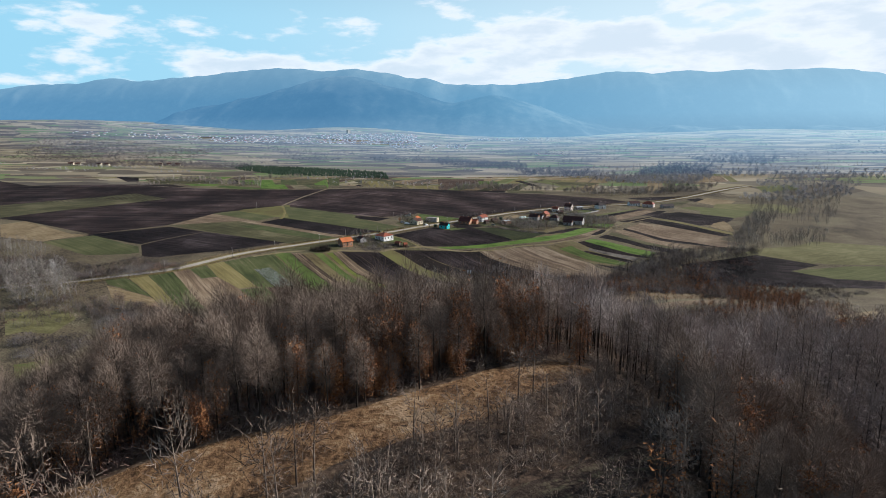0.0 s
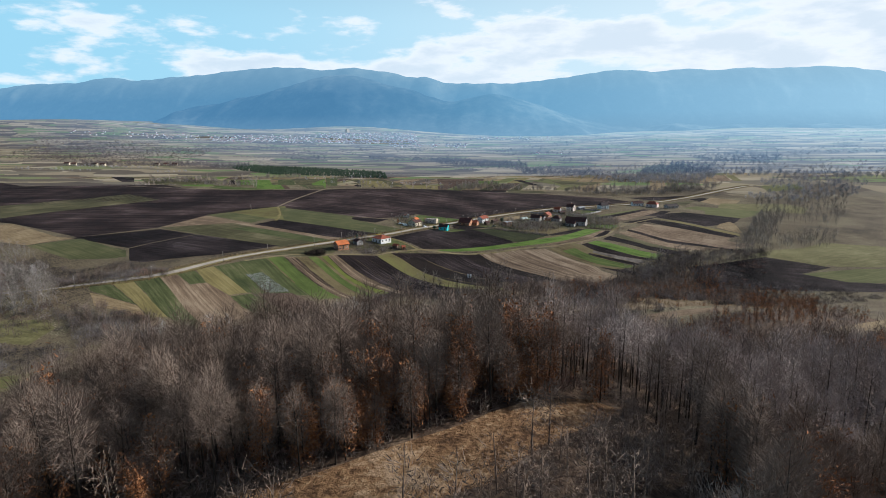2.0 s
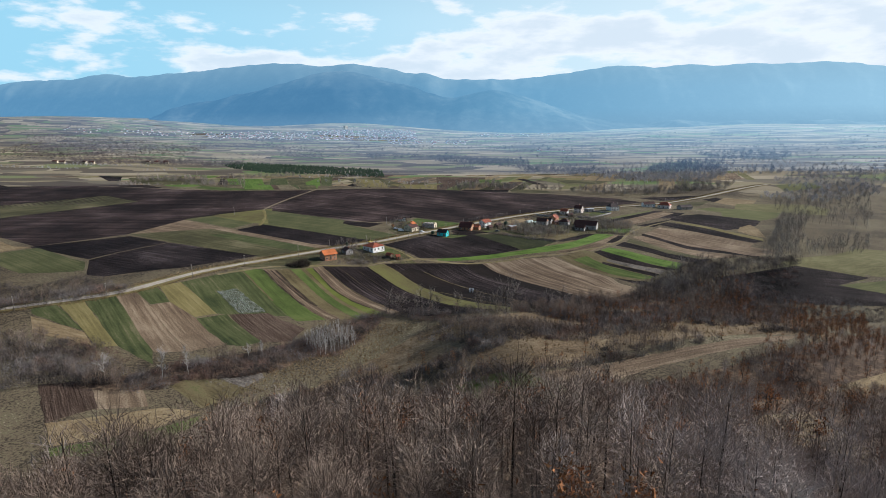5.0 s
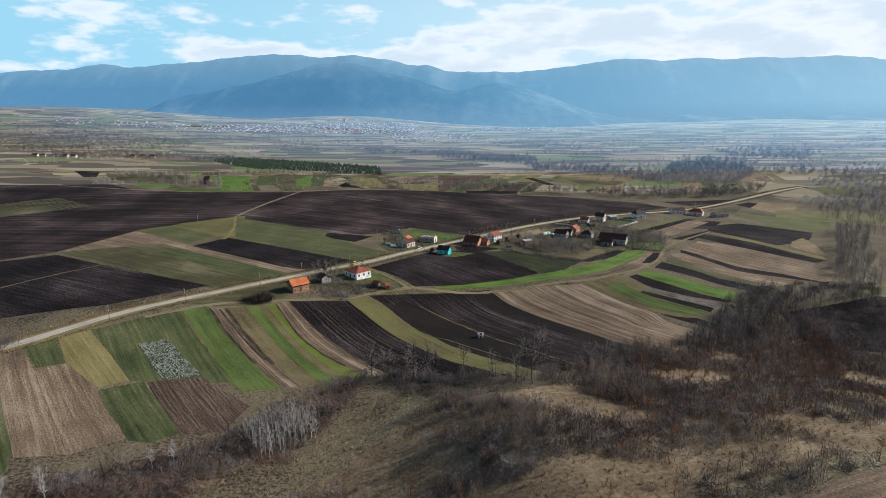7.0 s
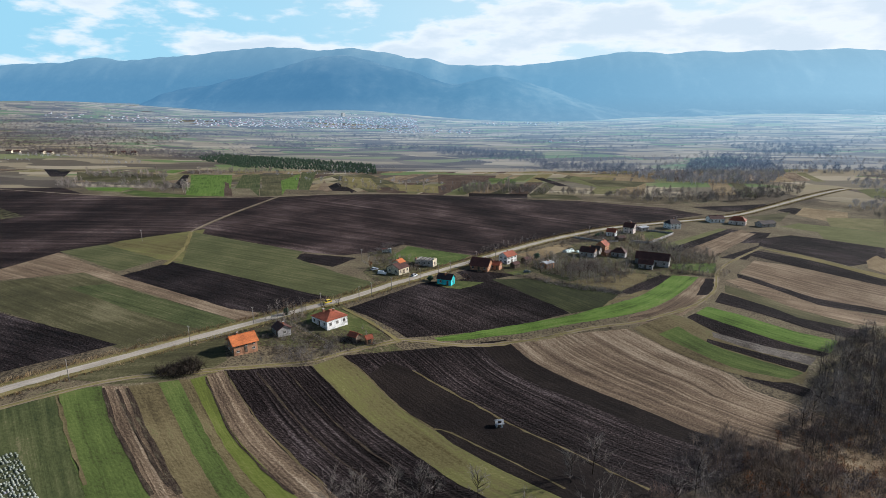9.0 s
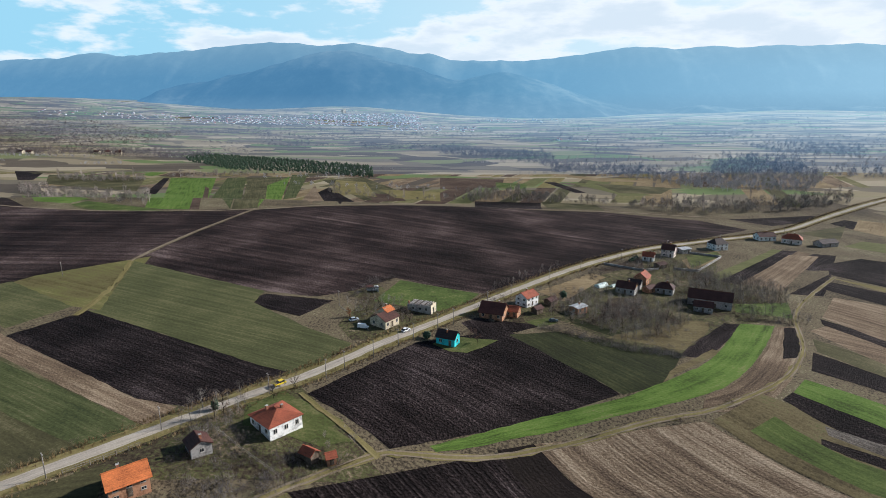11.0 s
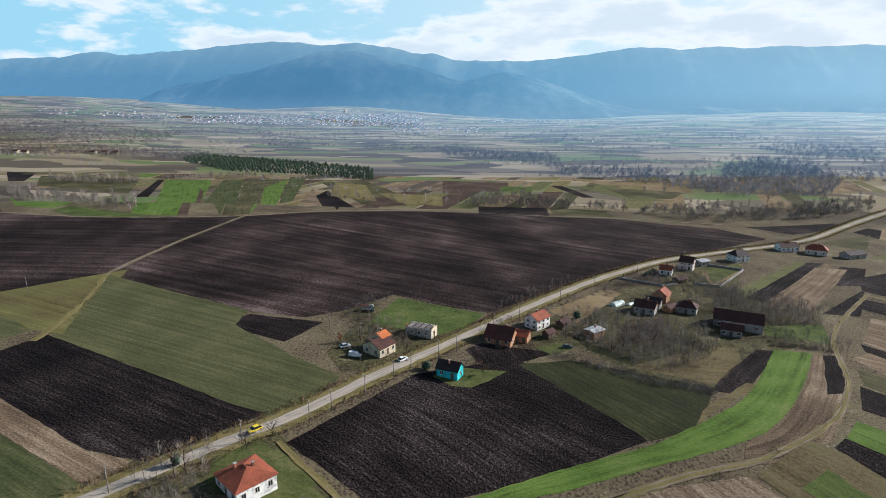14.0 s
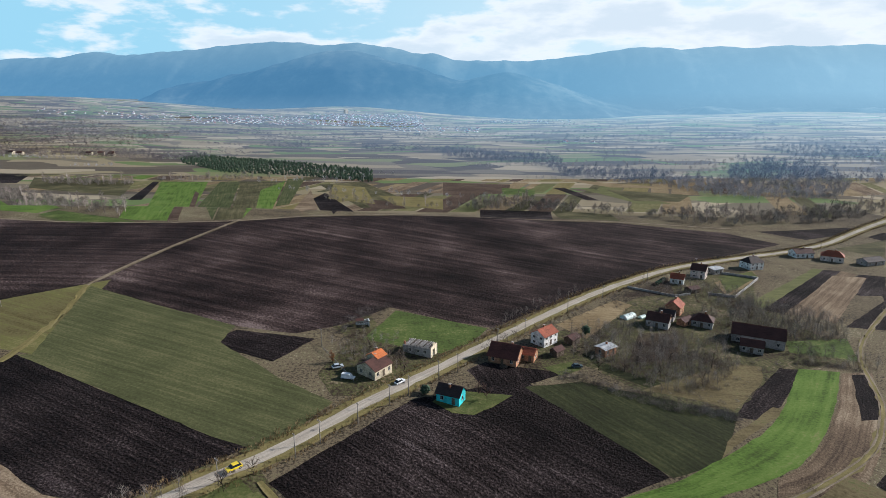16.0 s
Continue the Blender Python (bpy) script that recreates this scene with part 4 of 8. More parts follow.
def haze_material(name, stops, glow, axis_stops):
    # aerial haze is put into the emission, brighter to the right
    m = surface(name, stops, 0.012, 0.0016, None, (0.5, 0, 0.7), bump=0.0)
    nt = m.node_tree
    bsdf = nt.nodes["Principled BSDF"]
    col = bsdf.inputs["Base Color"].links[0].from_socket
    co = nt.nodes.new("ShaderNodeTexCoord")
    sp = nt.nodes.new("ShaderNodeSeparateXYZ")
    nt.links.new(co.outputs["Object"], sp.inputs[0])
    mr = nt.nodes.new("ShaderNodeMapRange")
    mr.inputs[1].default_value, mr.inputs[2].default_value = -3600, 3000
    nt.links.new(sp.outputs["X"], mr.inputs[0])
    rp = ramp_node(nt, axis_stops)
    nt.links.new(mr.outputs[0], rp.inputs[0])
    # mist at the foot: paler emission low down
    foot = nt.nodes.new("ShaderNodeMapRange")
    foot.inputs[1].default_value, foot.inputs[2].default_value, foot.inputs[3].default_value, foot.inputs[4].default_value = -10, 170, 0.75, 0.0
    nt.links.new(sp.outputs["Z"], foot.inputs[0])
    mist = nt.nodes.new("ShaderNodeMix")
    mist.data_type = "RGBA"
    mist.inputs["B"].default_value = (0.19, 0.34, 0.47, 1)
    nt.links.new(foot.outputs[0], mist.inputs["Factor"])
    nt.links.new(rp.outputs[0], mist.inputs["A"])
    # sunlit tops: paler emission mixed in with height
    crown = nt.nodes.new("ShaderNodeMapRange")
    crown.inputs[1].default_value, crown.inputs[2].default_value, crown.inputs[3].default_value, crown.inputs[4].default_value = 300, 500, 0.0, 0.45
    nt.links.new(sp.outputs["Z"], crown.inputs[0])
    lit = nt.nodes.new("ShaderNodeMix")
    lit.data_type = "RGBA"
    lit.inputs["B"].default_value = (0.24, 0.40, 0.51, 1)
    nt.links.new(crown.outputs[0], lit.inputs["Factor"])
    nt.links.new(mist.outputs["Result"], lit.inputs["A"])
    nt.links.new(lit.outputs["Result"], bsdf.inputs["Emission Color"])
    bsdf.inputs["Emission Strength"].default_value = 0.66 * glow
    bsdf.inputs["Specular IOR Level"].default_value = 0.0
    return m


FAR_BLUE = haze_material("far_slope_haze_glow", [(0.2, (0.028, 0.038, 0.04)), (0.55, (0.045, 0.055, 0.053)), (0.9, (0.075, 0.082, 0.07))], 1.1,
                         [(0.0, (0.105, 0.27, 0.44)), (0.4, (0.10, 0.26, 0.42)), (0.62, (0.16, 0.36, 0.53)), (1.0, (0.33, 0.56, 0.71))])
MID_BLUE = haze_material("near_slope_haze_glow", [(0.2, (0.014, 0.022, 0.026)), (0.55, (0.036, 0.045, 0.045)), (0.9, (0.08, 0.086, 0.075))], 1.12,
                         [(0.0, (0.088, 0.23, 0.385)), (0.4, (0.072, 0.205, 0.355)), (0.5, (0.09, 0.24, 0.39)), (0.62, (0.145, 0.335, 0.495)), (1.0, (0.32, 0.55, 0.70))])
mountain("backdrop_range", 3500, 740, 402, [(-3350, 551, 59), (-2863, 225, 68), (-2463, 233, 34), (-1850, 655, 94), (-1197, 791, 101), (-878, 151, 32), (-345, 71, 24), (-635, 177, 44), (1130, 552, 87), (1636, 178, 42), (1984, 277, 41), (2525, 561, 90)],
         np.linspace(-4400, 3900, 420), 52, FAR_BLUE, "wooded mountain range on the skyline with blue haze in its glow")
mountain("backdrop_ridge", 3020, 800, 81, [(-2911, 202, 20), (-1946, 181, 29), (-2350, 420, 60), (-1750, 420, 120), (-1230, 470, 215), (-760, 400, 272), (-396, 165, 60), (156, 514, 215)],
         np.linspace(-3900, 3500, 380), 46, MID_BLUE, "wooded ridge in front of the range with darker blue haze glow")


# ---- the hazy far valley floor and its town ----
def distant_haze_glow(m):
    """Haze put into the emission: the blue veil of the air on what lies far down the valley, deeper with distance and
    towards the sun.
    """
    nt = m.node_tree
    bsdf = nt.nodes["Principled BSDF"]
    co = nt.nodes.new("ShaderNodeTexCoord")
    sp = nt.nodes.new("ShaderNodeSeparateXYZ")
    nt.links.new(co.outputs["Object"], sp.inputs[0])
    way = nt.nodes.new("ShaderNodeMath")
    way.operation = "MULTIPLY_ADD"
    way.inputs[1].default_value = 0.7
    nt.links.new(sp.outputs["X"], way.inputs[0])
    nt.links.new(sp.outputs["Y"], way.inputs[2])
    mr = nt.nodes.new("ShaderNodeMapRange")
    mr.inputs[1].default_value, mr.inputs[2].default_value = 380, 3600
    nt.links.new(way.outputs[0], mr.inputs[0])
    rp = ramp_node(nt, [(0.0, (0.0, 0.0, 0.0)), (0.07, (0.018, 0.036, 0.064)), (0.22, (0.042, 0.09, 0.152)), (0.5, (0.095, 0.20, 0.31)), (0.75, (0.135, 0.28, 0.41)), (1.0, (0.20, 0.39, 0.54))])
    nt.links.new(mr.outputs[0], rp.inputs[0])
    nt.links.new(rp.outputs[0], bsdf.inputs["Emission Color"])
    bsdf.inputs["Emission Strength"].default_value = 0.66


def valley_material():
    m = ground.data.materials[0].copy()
    m.name = "far_valley_haze_glow"
    distant_haze_glow(m)
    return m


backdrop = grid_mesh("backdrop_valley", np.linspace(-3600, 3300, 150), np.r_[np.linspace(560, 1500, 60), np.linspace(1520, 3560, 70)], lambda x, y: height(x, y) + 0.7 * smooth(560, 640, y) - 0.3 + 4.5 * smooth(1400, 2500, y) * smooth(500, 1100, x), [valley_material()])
tagged(new("backdrop_valley", backdrop), "patchwork of distant fields on the valley floor with haze in its glow", "backdrop", kind="structure")


def hazed_tone(name, c):
    # far walls, roofs and woods carry the same haze in their emission
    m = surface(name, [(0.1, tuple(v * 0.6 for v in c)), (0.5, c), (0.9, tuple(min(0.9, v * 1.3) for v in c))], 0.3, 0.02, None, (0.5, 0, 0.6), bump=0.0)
    distant_haze_glow(m)
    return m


FAR_WALL, FAR_ROOF, FAR_WOOD = hazed_tone("hazed_town_walls", (0.58, 0.57, 0.55)), hazed_tone("hazed_town_roofs", (0.25, 0.12, 0.09)), hazed_tone("hazed_far_woods", (0.15, 0.125, 0.115))


def far_houses(spots, r, low, high):
    """Small gabled houses of the distant town, walls and roofs in two arrays."""
    walls, roofs = [], []
    for x, y in spots:
        L, D, h, a = r.uniform(2.4, 5.2), r.uniform(2.2, 3.6), r.uniform(low, high) * 0.75, r.rand() * math.pi
        z, c, s = float(height(x, y)) - 1, math.cos(a), math.sin(a)

        def at(p):
            p = np.array(p, float)
            return np.stack([x + p[:, 0] * c - p[:, 1] * s, y + p[:, 0] * s + p[:, 1] * c, z + p[:, 2]], 1)

        walls.append((at([(-L, -D, 0), (L, -D, 0), (L, D, 0), (-L, D, 0), (-L, -D, h), (L, -D, h), (L, D, h), (-L, D, h), (-L, 0, h + 2.2), (L, 0, h + 2.2)]),
                      np.array([(0, 1, 5), (0, 5, 4), (1, 2, 6), (1, 6, 5), (2, 3, 7), (2, 7, 6), (3, 0, 4), (3, 4, 7), (5, 6, 9), (7, 4, 8)])))
        roofs.append((at([(-L - 0.5, -D - 0.6, h - 0.4), (L + 0.5, -D - 0.6, h - 0.4), (L + 0.5, 0, h + 2.4), (-L - 0.5, 0, h + 2.4), (-L - 0.5, D + 0.6, h - 0.4), (L + 0.5, D + 0.6, h - 0.4), (-L - 0.5, -D - 0.6, h - 0.7), (L + 0.5, -D - 0.6, h - 0.7), (-L - 0.5, D + 0.6, h - 0.7), (L + 0.5, D + 0.6, h - 0.7)]),
                      np.array([(0, 1, 2), (0, 2, 3), (5, 4, 3), (5, 3, 2), (6, 7, 1), (6, 1, 0), (9, 8, 4), (9, 4, 5)])))
    return walls, roofs

# ---- bare trees, scrub and pines ----
BARK = surface("bark", [(0.1, (0.012, 0.0095, 0.008)), (0.5, (0.031, 0.0245, 0.0195)), (0.9, (0.07, 0.056, 0.046))], 2.5, 0.12, None, (0.4, 0, 0.6), bump=0.0)
TWIG = surface("twigs", [(0.1, (0.085, 0.062, 0.048)), (0.5, (0.18, 0.134, 0.102)), (0.9, (0.31, 0.243, 0.19))], 1.2, 0.09, None, (0.4, 0, 0.7), bump=0.0)
PALE = surface("birch_bark", [(0.1, (0.17, 0.155, 0.14)), (0.5, (0.33, 0.305, 0.275)), (0.9, (0.52, 0.49, 0.45))], 3.0, 0.2, None, (0.6, 0, 0.4), bump=0.0)
GREY_TWIG = surface("grey_twigs", [(0.1, (0.095, 0.08, 0.069)), (0.5, (0.20, 0.174, 0.15)), (0.9, (0.32, 0.29, 0.255))], 1.2, 0.1, None, (0.4, 0, 0.6), bump=0.0)
# pale twigs, lightened further so the colour carries the light on the crowns
PALE_LIT_TWIG = surface("pale_lit_twigs", [(0.1, (0.15, 0.118, 0.1)), (0.5, (0.285, 0.232, 0.2)), (0.9, (0.43, 0.365, 0.32))], 1.2, 0.08, None, (0.4, 0, 0.7), bump=0.0)
BRUSH = surface("dark_brush", [(0.1, (0.046, 0.039, 0.035)), (0.5, (0.115, 0.096, 0.085)), (0.9, (0.22, 0.195, 0.182))], 0.9, 0.07, None, (0.4, 0, 0.8), bump=0.0)
RED_TWIG = surface("reddish_brush", [(0.1, (0.0607, 0.0365, 0.0297)), (0.5, (0.142, 0.0878, 0.0702)), (0.9, (0.257, 0.169, 0.132))], 1.2, 0.05, None, (0.4, 0, 0.7), bump=0.0)
OAK_LEAF = surface("dry_oak_leaves", [(0.1, (0.10, 0.042, 0.02)), (0.5, (0.23, 0.10, 0.044)), (0.9, (0.42, 0.20, 0.085))], 2.5, 0.2, None, (0.6, 0, 0.5), bump=0.0)
# distance haze is put into this pale grey twig colour
FAR_TWIG = surface("distant_hazed_twigs", [(0.1, (0.21, 0.2, 0.2)), (0.5, (0.335, 0.32, 0.325)), (0.9, (0.46, 0.44, 0.445))], 0.4, 0.02, None, (0.5, 0, 0.7), bump=0.0)
# needle green, paled towards teal to hold the haze of the far belt
NEEDLE = surface("hazed_pine_needles", [(0.1, (0.03, 0.052, 0.038)), (0.5, (0.06, 0.094, 0.062)), (0.9, (0.08, 0.115, 0.066))], 1.0, 0.05, None, (0.5, 0, 0.5), bump=0.0)


def tube(p, q, r0, r1, n=5):
    """A tapered length of wood."""
    p, q = np.asarray(p, float), np.asarray(q, float)
    d = (q - p) / (np.linalg.norm(q - p) + 1e-9)
    a = np.cross(d, (0.31, 0.94, 0.11))
    a /= np.linalg.norm(a) + 1e-9
    b = np.cross(d, a)
    w = np.arange(n) * 2 * math.pi / n
    ring = np.cos(w)[:, None] * a + np.sin(w)[:, None] * b
    k = np.arange(n)
    j = (k + 1) % n
    return np.concatenate([p + ring * r0, q + ring * r1]), np.concatenate([np.stack([k, j, j + n], 1), np.stack([k, j + n, k + n], 1)])


def spikes(p, q, r):
    """Twigs: slim three-sided spikes from p to q, all at once."""
    d = q - p
    d /= np.linalg.norm(d, axis=1)[:, None] + 1e-9
    a = np.cross(d, np.array([0.31, 0.2, 0.93]))
    a /= np.linalg.norm(a, axis=1)[:, None] + 1e-9
    b = np.cross(d, a)
    r = np.reshape(r, (-1, 1))
    v = np.stack([p + a * r, p - 0.5 * a * r + 0.87 * b * r, p - 0.5 * a * r - 0.87 * b * r, q], 1).reshape(-1, 3)
    k = np.arange(len(p))[:, None] * 4
    t = np.concatenate([k + (0, 1, 3), k + (1, 2, 3), k + (2, 0, 3)])
    return v, t


def blades(p, q, r):
    """The finest twigs: slivers from p to q, all at once."""
    d = q - p
    a = np.cross(d, np.sin(np.arange(len(p) * 3) * 2.399).reshape(-1, 3) + 0.05)
    a /= np.linalg.norm(a, axis=1)[:, None] + 1e-9
    v = np.stack([p + a * r, p - a * r, q], 1).reshape(-1, 3)
    return v, np.arange(len(p) * 3).reshape(-1, 3)


def join(parts):
    vs, ts, n = [], [], 0
    for v, t in parts:
        vs.append(v)
        ts.append(np.asarray(t) + n)
        n += len(v)
    return np.concatenate(vs), np.concatenate(ts)


def bare_tree(rnd, h, wide, limbs, boughs, twigs, thick, clear=0.3, leaves=0, droop=0.0):
    """Trunk, crown and dry leaves of one bare broadleaf tree."""
    bend = rnd.normal(0, 0.035 * h, 2)
    base, fork, top = np.zeros(3), np.array([*(bend * 0.4), h * 0.45]), np.array([*bend, h * 0.88])
    r = h * 0.0075 + 0.02
    trunk = join([tube(base - (0, 0, 0.4), fork, r * 1.15, r * 0.75, 6), tube(fork, top, r * 0.75, r * 0.18, 5)])
    wood, arms, pts, ends = [], [trunk], [], []
    for k in range(limbs):
        s = clear + (0.92 - clear) * (k + rnd.rand()) / limbs
        at = fork * (s / 0.51) if s < 0.51 else fork + (top - fork) * ((s - 0.51) / 0.49)
        az, up = rnd.rand() * 2 * math.pi, 0.38 + 0.85 * s + rnd.normal(0, 0.18)
        span = wide * (1.15 - 0.75 * abs(s - 0.55)) * (0.7 + 0.5 * rnd.rand())
        d = np.array([math.cos(az) * math.cos(up), math.sin(az) * math.cos(up), math.sin(up)])
        end = at + d * span
        mid = at + d * span * 0.55 + rnd.normal(0, 0.06 * span, 3)
        arms += [tube(at, mid, thick * 1.5, thick, 3), spikes(mid[None], end[None], thick * 1.2)]
        for _ in range(boughs):
            u = 0.25 + 0.75 * rnd.rand()
            o = at + (mid - at) * (u / 0.55) if u < 0.55 else mid + (end - mid) * ((u - 0.55) / 0.45)
            e = o + (d + rnd.normal(0, 0.55, 3) + (0, 0, 0.25)) * span * 0.38
            wood.append(spikes(o[None], e[None], thick * 0.7))
            pts.append(o)
            ends.append(e)
    pts, ends = np.array(pts), np.array(ends)
    pick = rnd.randint(0, len(pts), twigs)
    p = pts[pick] + (ends - pts)[pick] * rnd.rand(twigs, 1)
    dirs = (ends - pts)[pick]
    dirs /= np.linalg.norm(dirs, axis=1)[:, None] + 1e-9
    dirs = dirs * 0.6 + rnd.normal(0, 0.6, (twigs, 3)) + (0, 0, 0.18 - droop)
    q = p + dirs * (0.09 * h * (0.5 + rnd.rand(twigs, 1)))
    wood.append(blades(p, q, thick * 0.55))
    foliage = None
    if leaves:
        hang = rnd.randint(0, len(pts), leaves)
        c = pts[hang] + (ends - pts)[hang] * rnd.rand(leaves, 1) * 1.1 + rnd.normal(0, 0.16, (leaves, 3))
        size = 0.075 if leaves > 1000 else 0.12
        a, b = rnd.normal(0, size, (leaves, 3)), rnd.normal(0, size, (leaves, 3))
        v = np.stack([c - a, c + b, c + a * 1.2], 1).reshape(-1, 3)
        foliage = (v, np.arange(leaves * 3).reshape(-1, 3))
    return join(arms), join(wood), foliage


def shrub(rnd, h, wide, n, thick):
    """A many-stemmed bush: a few stems from the ground and a dome of fine rising twigs."""
    k = n // 9
    az, off = rnd.rand(k) * 2 * math.pi, rnd.rand(k) ** 0.7
    root = np.stack([np.cos(az) * off * wide * 0.2, np.sin(az) * off * wide * 0.2, np.full(k, -0.15)], 1)
    tip = np.stack([np.cos(az) * off * wide * 0.45, np.sin(az) * off * wide * 0.45, h * (1 - 0.5 * off**2) * (0.6 + 0.4 * rnd.rand(k))], 1)
    az, off = rnd.rand(n) * 2 * math.pi, rnd.rand(n) ** 0.5
    out = np.stack([np.cos(az) * off, np.sin(az) * off, 0 * az], 1)
    p = out * wide * 0.44 + np.stack([0 * az, 0 * az, h * 0.72 * rnd.rand(n) * np.sqrt(1 - 0.8 * off**2)], 1)
    q = p + (out * 0.5 + rnd.normal(0, 0.55, (n, 3)) + (0, 0, 0.5)) * h * 0.26
    return join([spikes(root, tip, thick * 0.8), blades(p, q, thick)])


def wood_tree(rnd, h, wide, n, thick, low=0.3, leaves=0, limbs=8, leaf=0.11):
    """A slender bare forest tree: trunk, steep limbs, an egg-shaped crown of fine rising twigs, and dry leaves."""
    bend = rnd.normal(0, 0.025 * h, 2)
    fork, top, r = np.array([*(bend * 0.4), h * 0.44]), np.array([*bend, h * 0.88]), h * 0.0075 + 0.03
    arms = [tube((0, 0, -0.4), fork, r * 1.15, r * 0.75, 5), tube(fork, top, r * 0.75, r * 0.15, 4)]
    for k in range(limbs):
        s = 0.8 * low + (0.78 - 0.8 * low) * (k + rnd.rand()) / limbs
        at = fork * (s / 0.44) if s < 0.44 else fork + (top - fork) * ((s - 0.44) / 0.44)
        az, reach = rnd.rand() * 2 * math.pi, wide * 0.42 * (0.6 + 0.5 * rnd.rand()) * (1.15 - 0.6 * s)
        arms.append(spikes(at[None], at[None] + np.array([[math.cos(az) * reach, math.sin(az) * reach, reach * (1.1 + 0.8 * rnd.rand())]]), min(thick * 1.3, 0.03) + 0.008))
    u = rnd.normal(0, 1, (n, 3))
    u /= np.linalg.norm(u, axis=1)[:, None]
    half = h * (1 - low) / 2
    middle = np.array([*(bend * 0.7), h - half])
    c = u * (0.25 + 0.75 * rnd.rand(n, 1) ** 0.55) * (wide * 0.42, wide * 0.42, half * 0.86) + middle
    q = c + (u * 0.5 + rnd.normal(0, 0.5, (n, 3)) + (0, 0, 0.35)) * h * 0.085 * (0.5 + 0.8 * rnd.rand(n, 1))
    foliage = None
    if leaves:
        knots = u[rnd.randint(0, n, 9)] * (0.8, 0.8, 0.9) - (0, 0, 0.15)
        w = knots[rnd.randint(0, 9, leaves)] + rnd.normal(0, 0.27, (leaves, 3))
        w = w * (wide * 0.42, wide * 0.42, half * 0.95) + middle
        a, b = rnd.normal(0, leaf, (leaves, 3)), rnd.normal(0, leaf, (leaves, 3))
        foliage = (np.stack([w - a, w + b, w + a * 1.2], 1).reshape(-1, 3), np.arange(leaves * 3).reshape(-1, 3))
    return join(arms), blades(c, q, thick), foliage


def far_tree(rnd, h, wide, n, thick, low=0.2):
    """A bare broadleaf of the distance: a stem and a loose, uneven crown of slivers."""
    u = rnd.normal(0, 1, (n, 3))
    u /= np.linalg.norm(u, axis=1)[:, None]
    c = u * (0.2 + 0.8 * rnd.rand(n, 1) ** 0.5) * (wide * 0.34, wide * 0.34, h * (1 - low) * 0.36) + (0, 0, h * (low + (1 - low) * 0.46))
    q = c + (u * 0.5 + rnd.normal(0, 0.45, (n, 3)) + (0, 0, 0.25)) * h * 0.12
    return join([tube((0, 0, -0.4), (0, 0, h * 0.6), h * 0.02, h * 0.008, 3), blades(c, q, thick)])


def conifer(rnd, h, wide, whorls, per):
    trunk = tube((0, 0, -0.4), (0, 0, h * 0.96), h * 0.017, 0.02, 5)
    parts = []
    for k in range(whorls):
        s = 0.18 + 0.80 * k / whorls
        n = per
        az = rnd.rand(n) * 2 * math.pi
        reach = wide * (1.02 - s) ** 0.5 * (0.7 + 0.5 * rnd.rand(n)) * min(1.0, 0.55 + s)
        p = np.stack([0 * az, 0 * az, np.full(n, s * h)], 1)
        q = np.stack([np.cos(az) * reach, np.sin(az) * reach, s * h + reach * rnd.normal(0.05, 0.22, n)], 1)
        parts.append(spikes(p + (q - p) * 0.15, q, 0.30 * reach * 0.8))
        m = p + (q - p) * 0.6
        parts.append(spikes(m, m + rnd.normal(0, 0.32, (n, 3)) * reach[:, None] + (0, 0, 0.2), 0.14 * reach))
    parts.append(spikes(np.array([[0, 0, h * 0.9]]), np.array([[0, 0, h * 1.03]]), 0.12))
    return trunk, join(parts)


def inside(poly, x, y):
    p = np.array(poly, float)
    hit = np.zeros(np.shape(x), bool)
    for (ax, ay), (bx, by) in zip(p, np.roll(p, -1, 0)):
        cross = (ay > y) != (by > y)
        hit ^= cross & (x < (bx - ax) * (y - ay) / (by - ay + 1e-12) + ax)
    return hit


def scatter(rnd, poly, gap, keep=1.0, avoid=()):
    """Jittered places inside an outline."""
    p = np.array(poly, float)
    xs, ys = np.arange(p[:, 0].min(), p[:, 0].max() + gap, gap), np.arange(p[:, 1].min(), p[:, 1].max() + gap, gap)
    gx, gy = np.meshgrid(xs, ys)
    gx, gy = gx.ravel() + rnd.uniform(-0.48, 0.48, gx.size) * gap, gy.ravel() + rnd.uniform(-0.48, 0.48, gy.size) * gap
    ok = inside(poly, gx, gy) & (rnd.rand(gx.size) < keep)
    for other in avoid:
        ok &= ~inside(other, gx, gy)
    return np.stack([gx[ok], gy[ok]], 1)


def spread(rnd, spots, kinds, low, high, sink=0.1, scale=None):
    """Copies of the given shapes on the spots, joined into arrays."""
    parts = []
    which = rnd.randint(0, len(kinds), len(spots))
    turn, size = rnd.rand(len(spots)) * 2 * math.pi, rnd.uniform(low, high, len(spots))
    if scale is not None:
        size = size * scale
    zs = height(spots[:, 0], spots[:, 1]) - sink
    for k, (v, t) in enumerate(kinds):
        rows = np.where(which == k)[0]
        if not len(rows):
            continue
        c, s, g = np.cos(turn[rows]), np.sin(turn[rows]), size[rows]
        x = (v[None, :, 0] * c[:, None] - v[None, :, 1] * s[:, None]) * g[:, None] + spots[rows, 0][:, None]
        y = (v[None, :, 0] * s[:, None] + v[None, :, 1] * c[:, None]) * g[:, None] + spots[rows, 1][:, None]
        z = v[None, :, 2] * (g * (0.85 + 0.3 * rnd.rand(len(rows))))[:, None] + zs[rows][:, None]
        parts.append((np.stack([x, y, z], -1).reshape(-1, 3), (t[None] + (np.arange(len(rows)) * len(v))[:, None, None]).reshape(-1, 3)))
    return join(parts)


def stuff(name, arrays, material, label, category):
    return tagged(new(name, mesh_of(name, *arrays, [material])), label, category, kind="stuff")


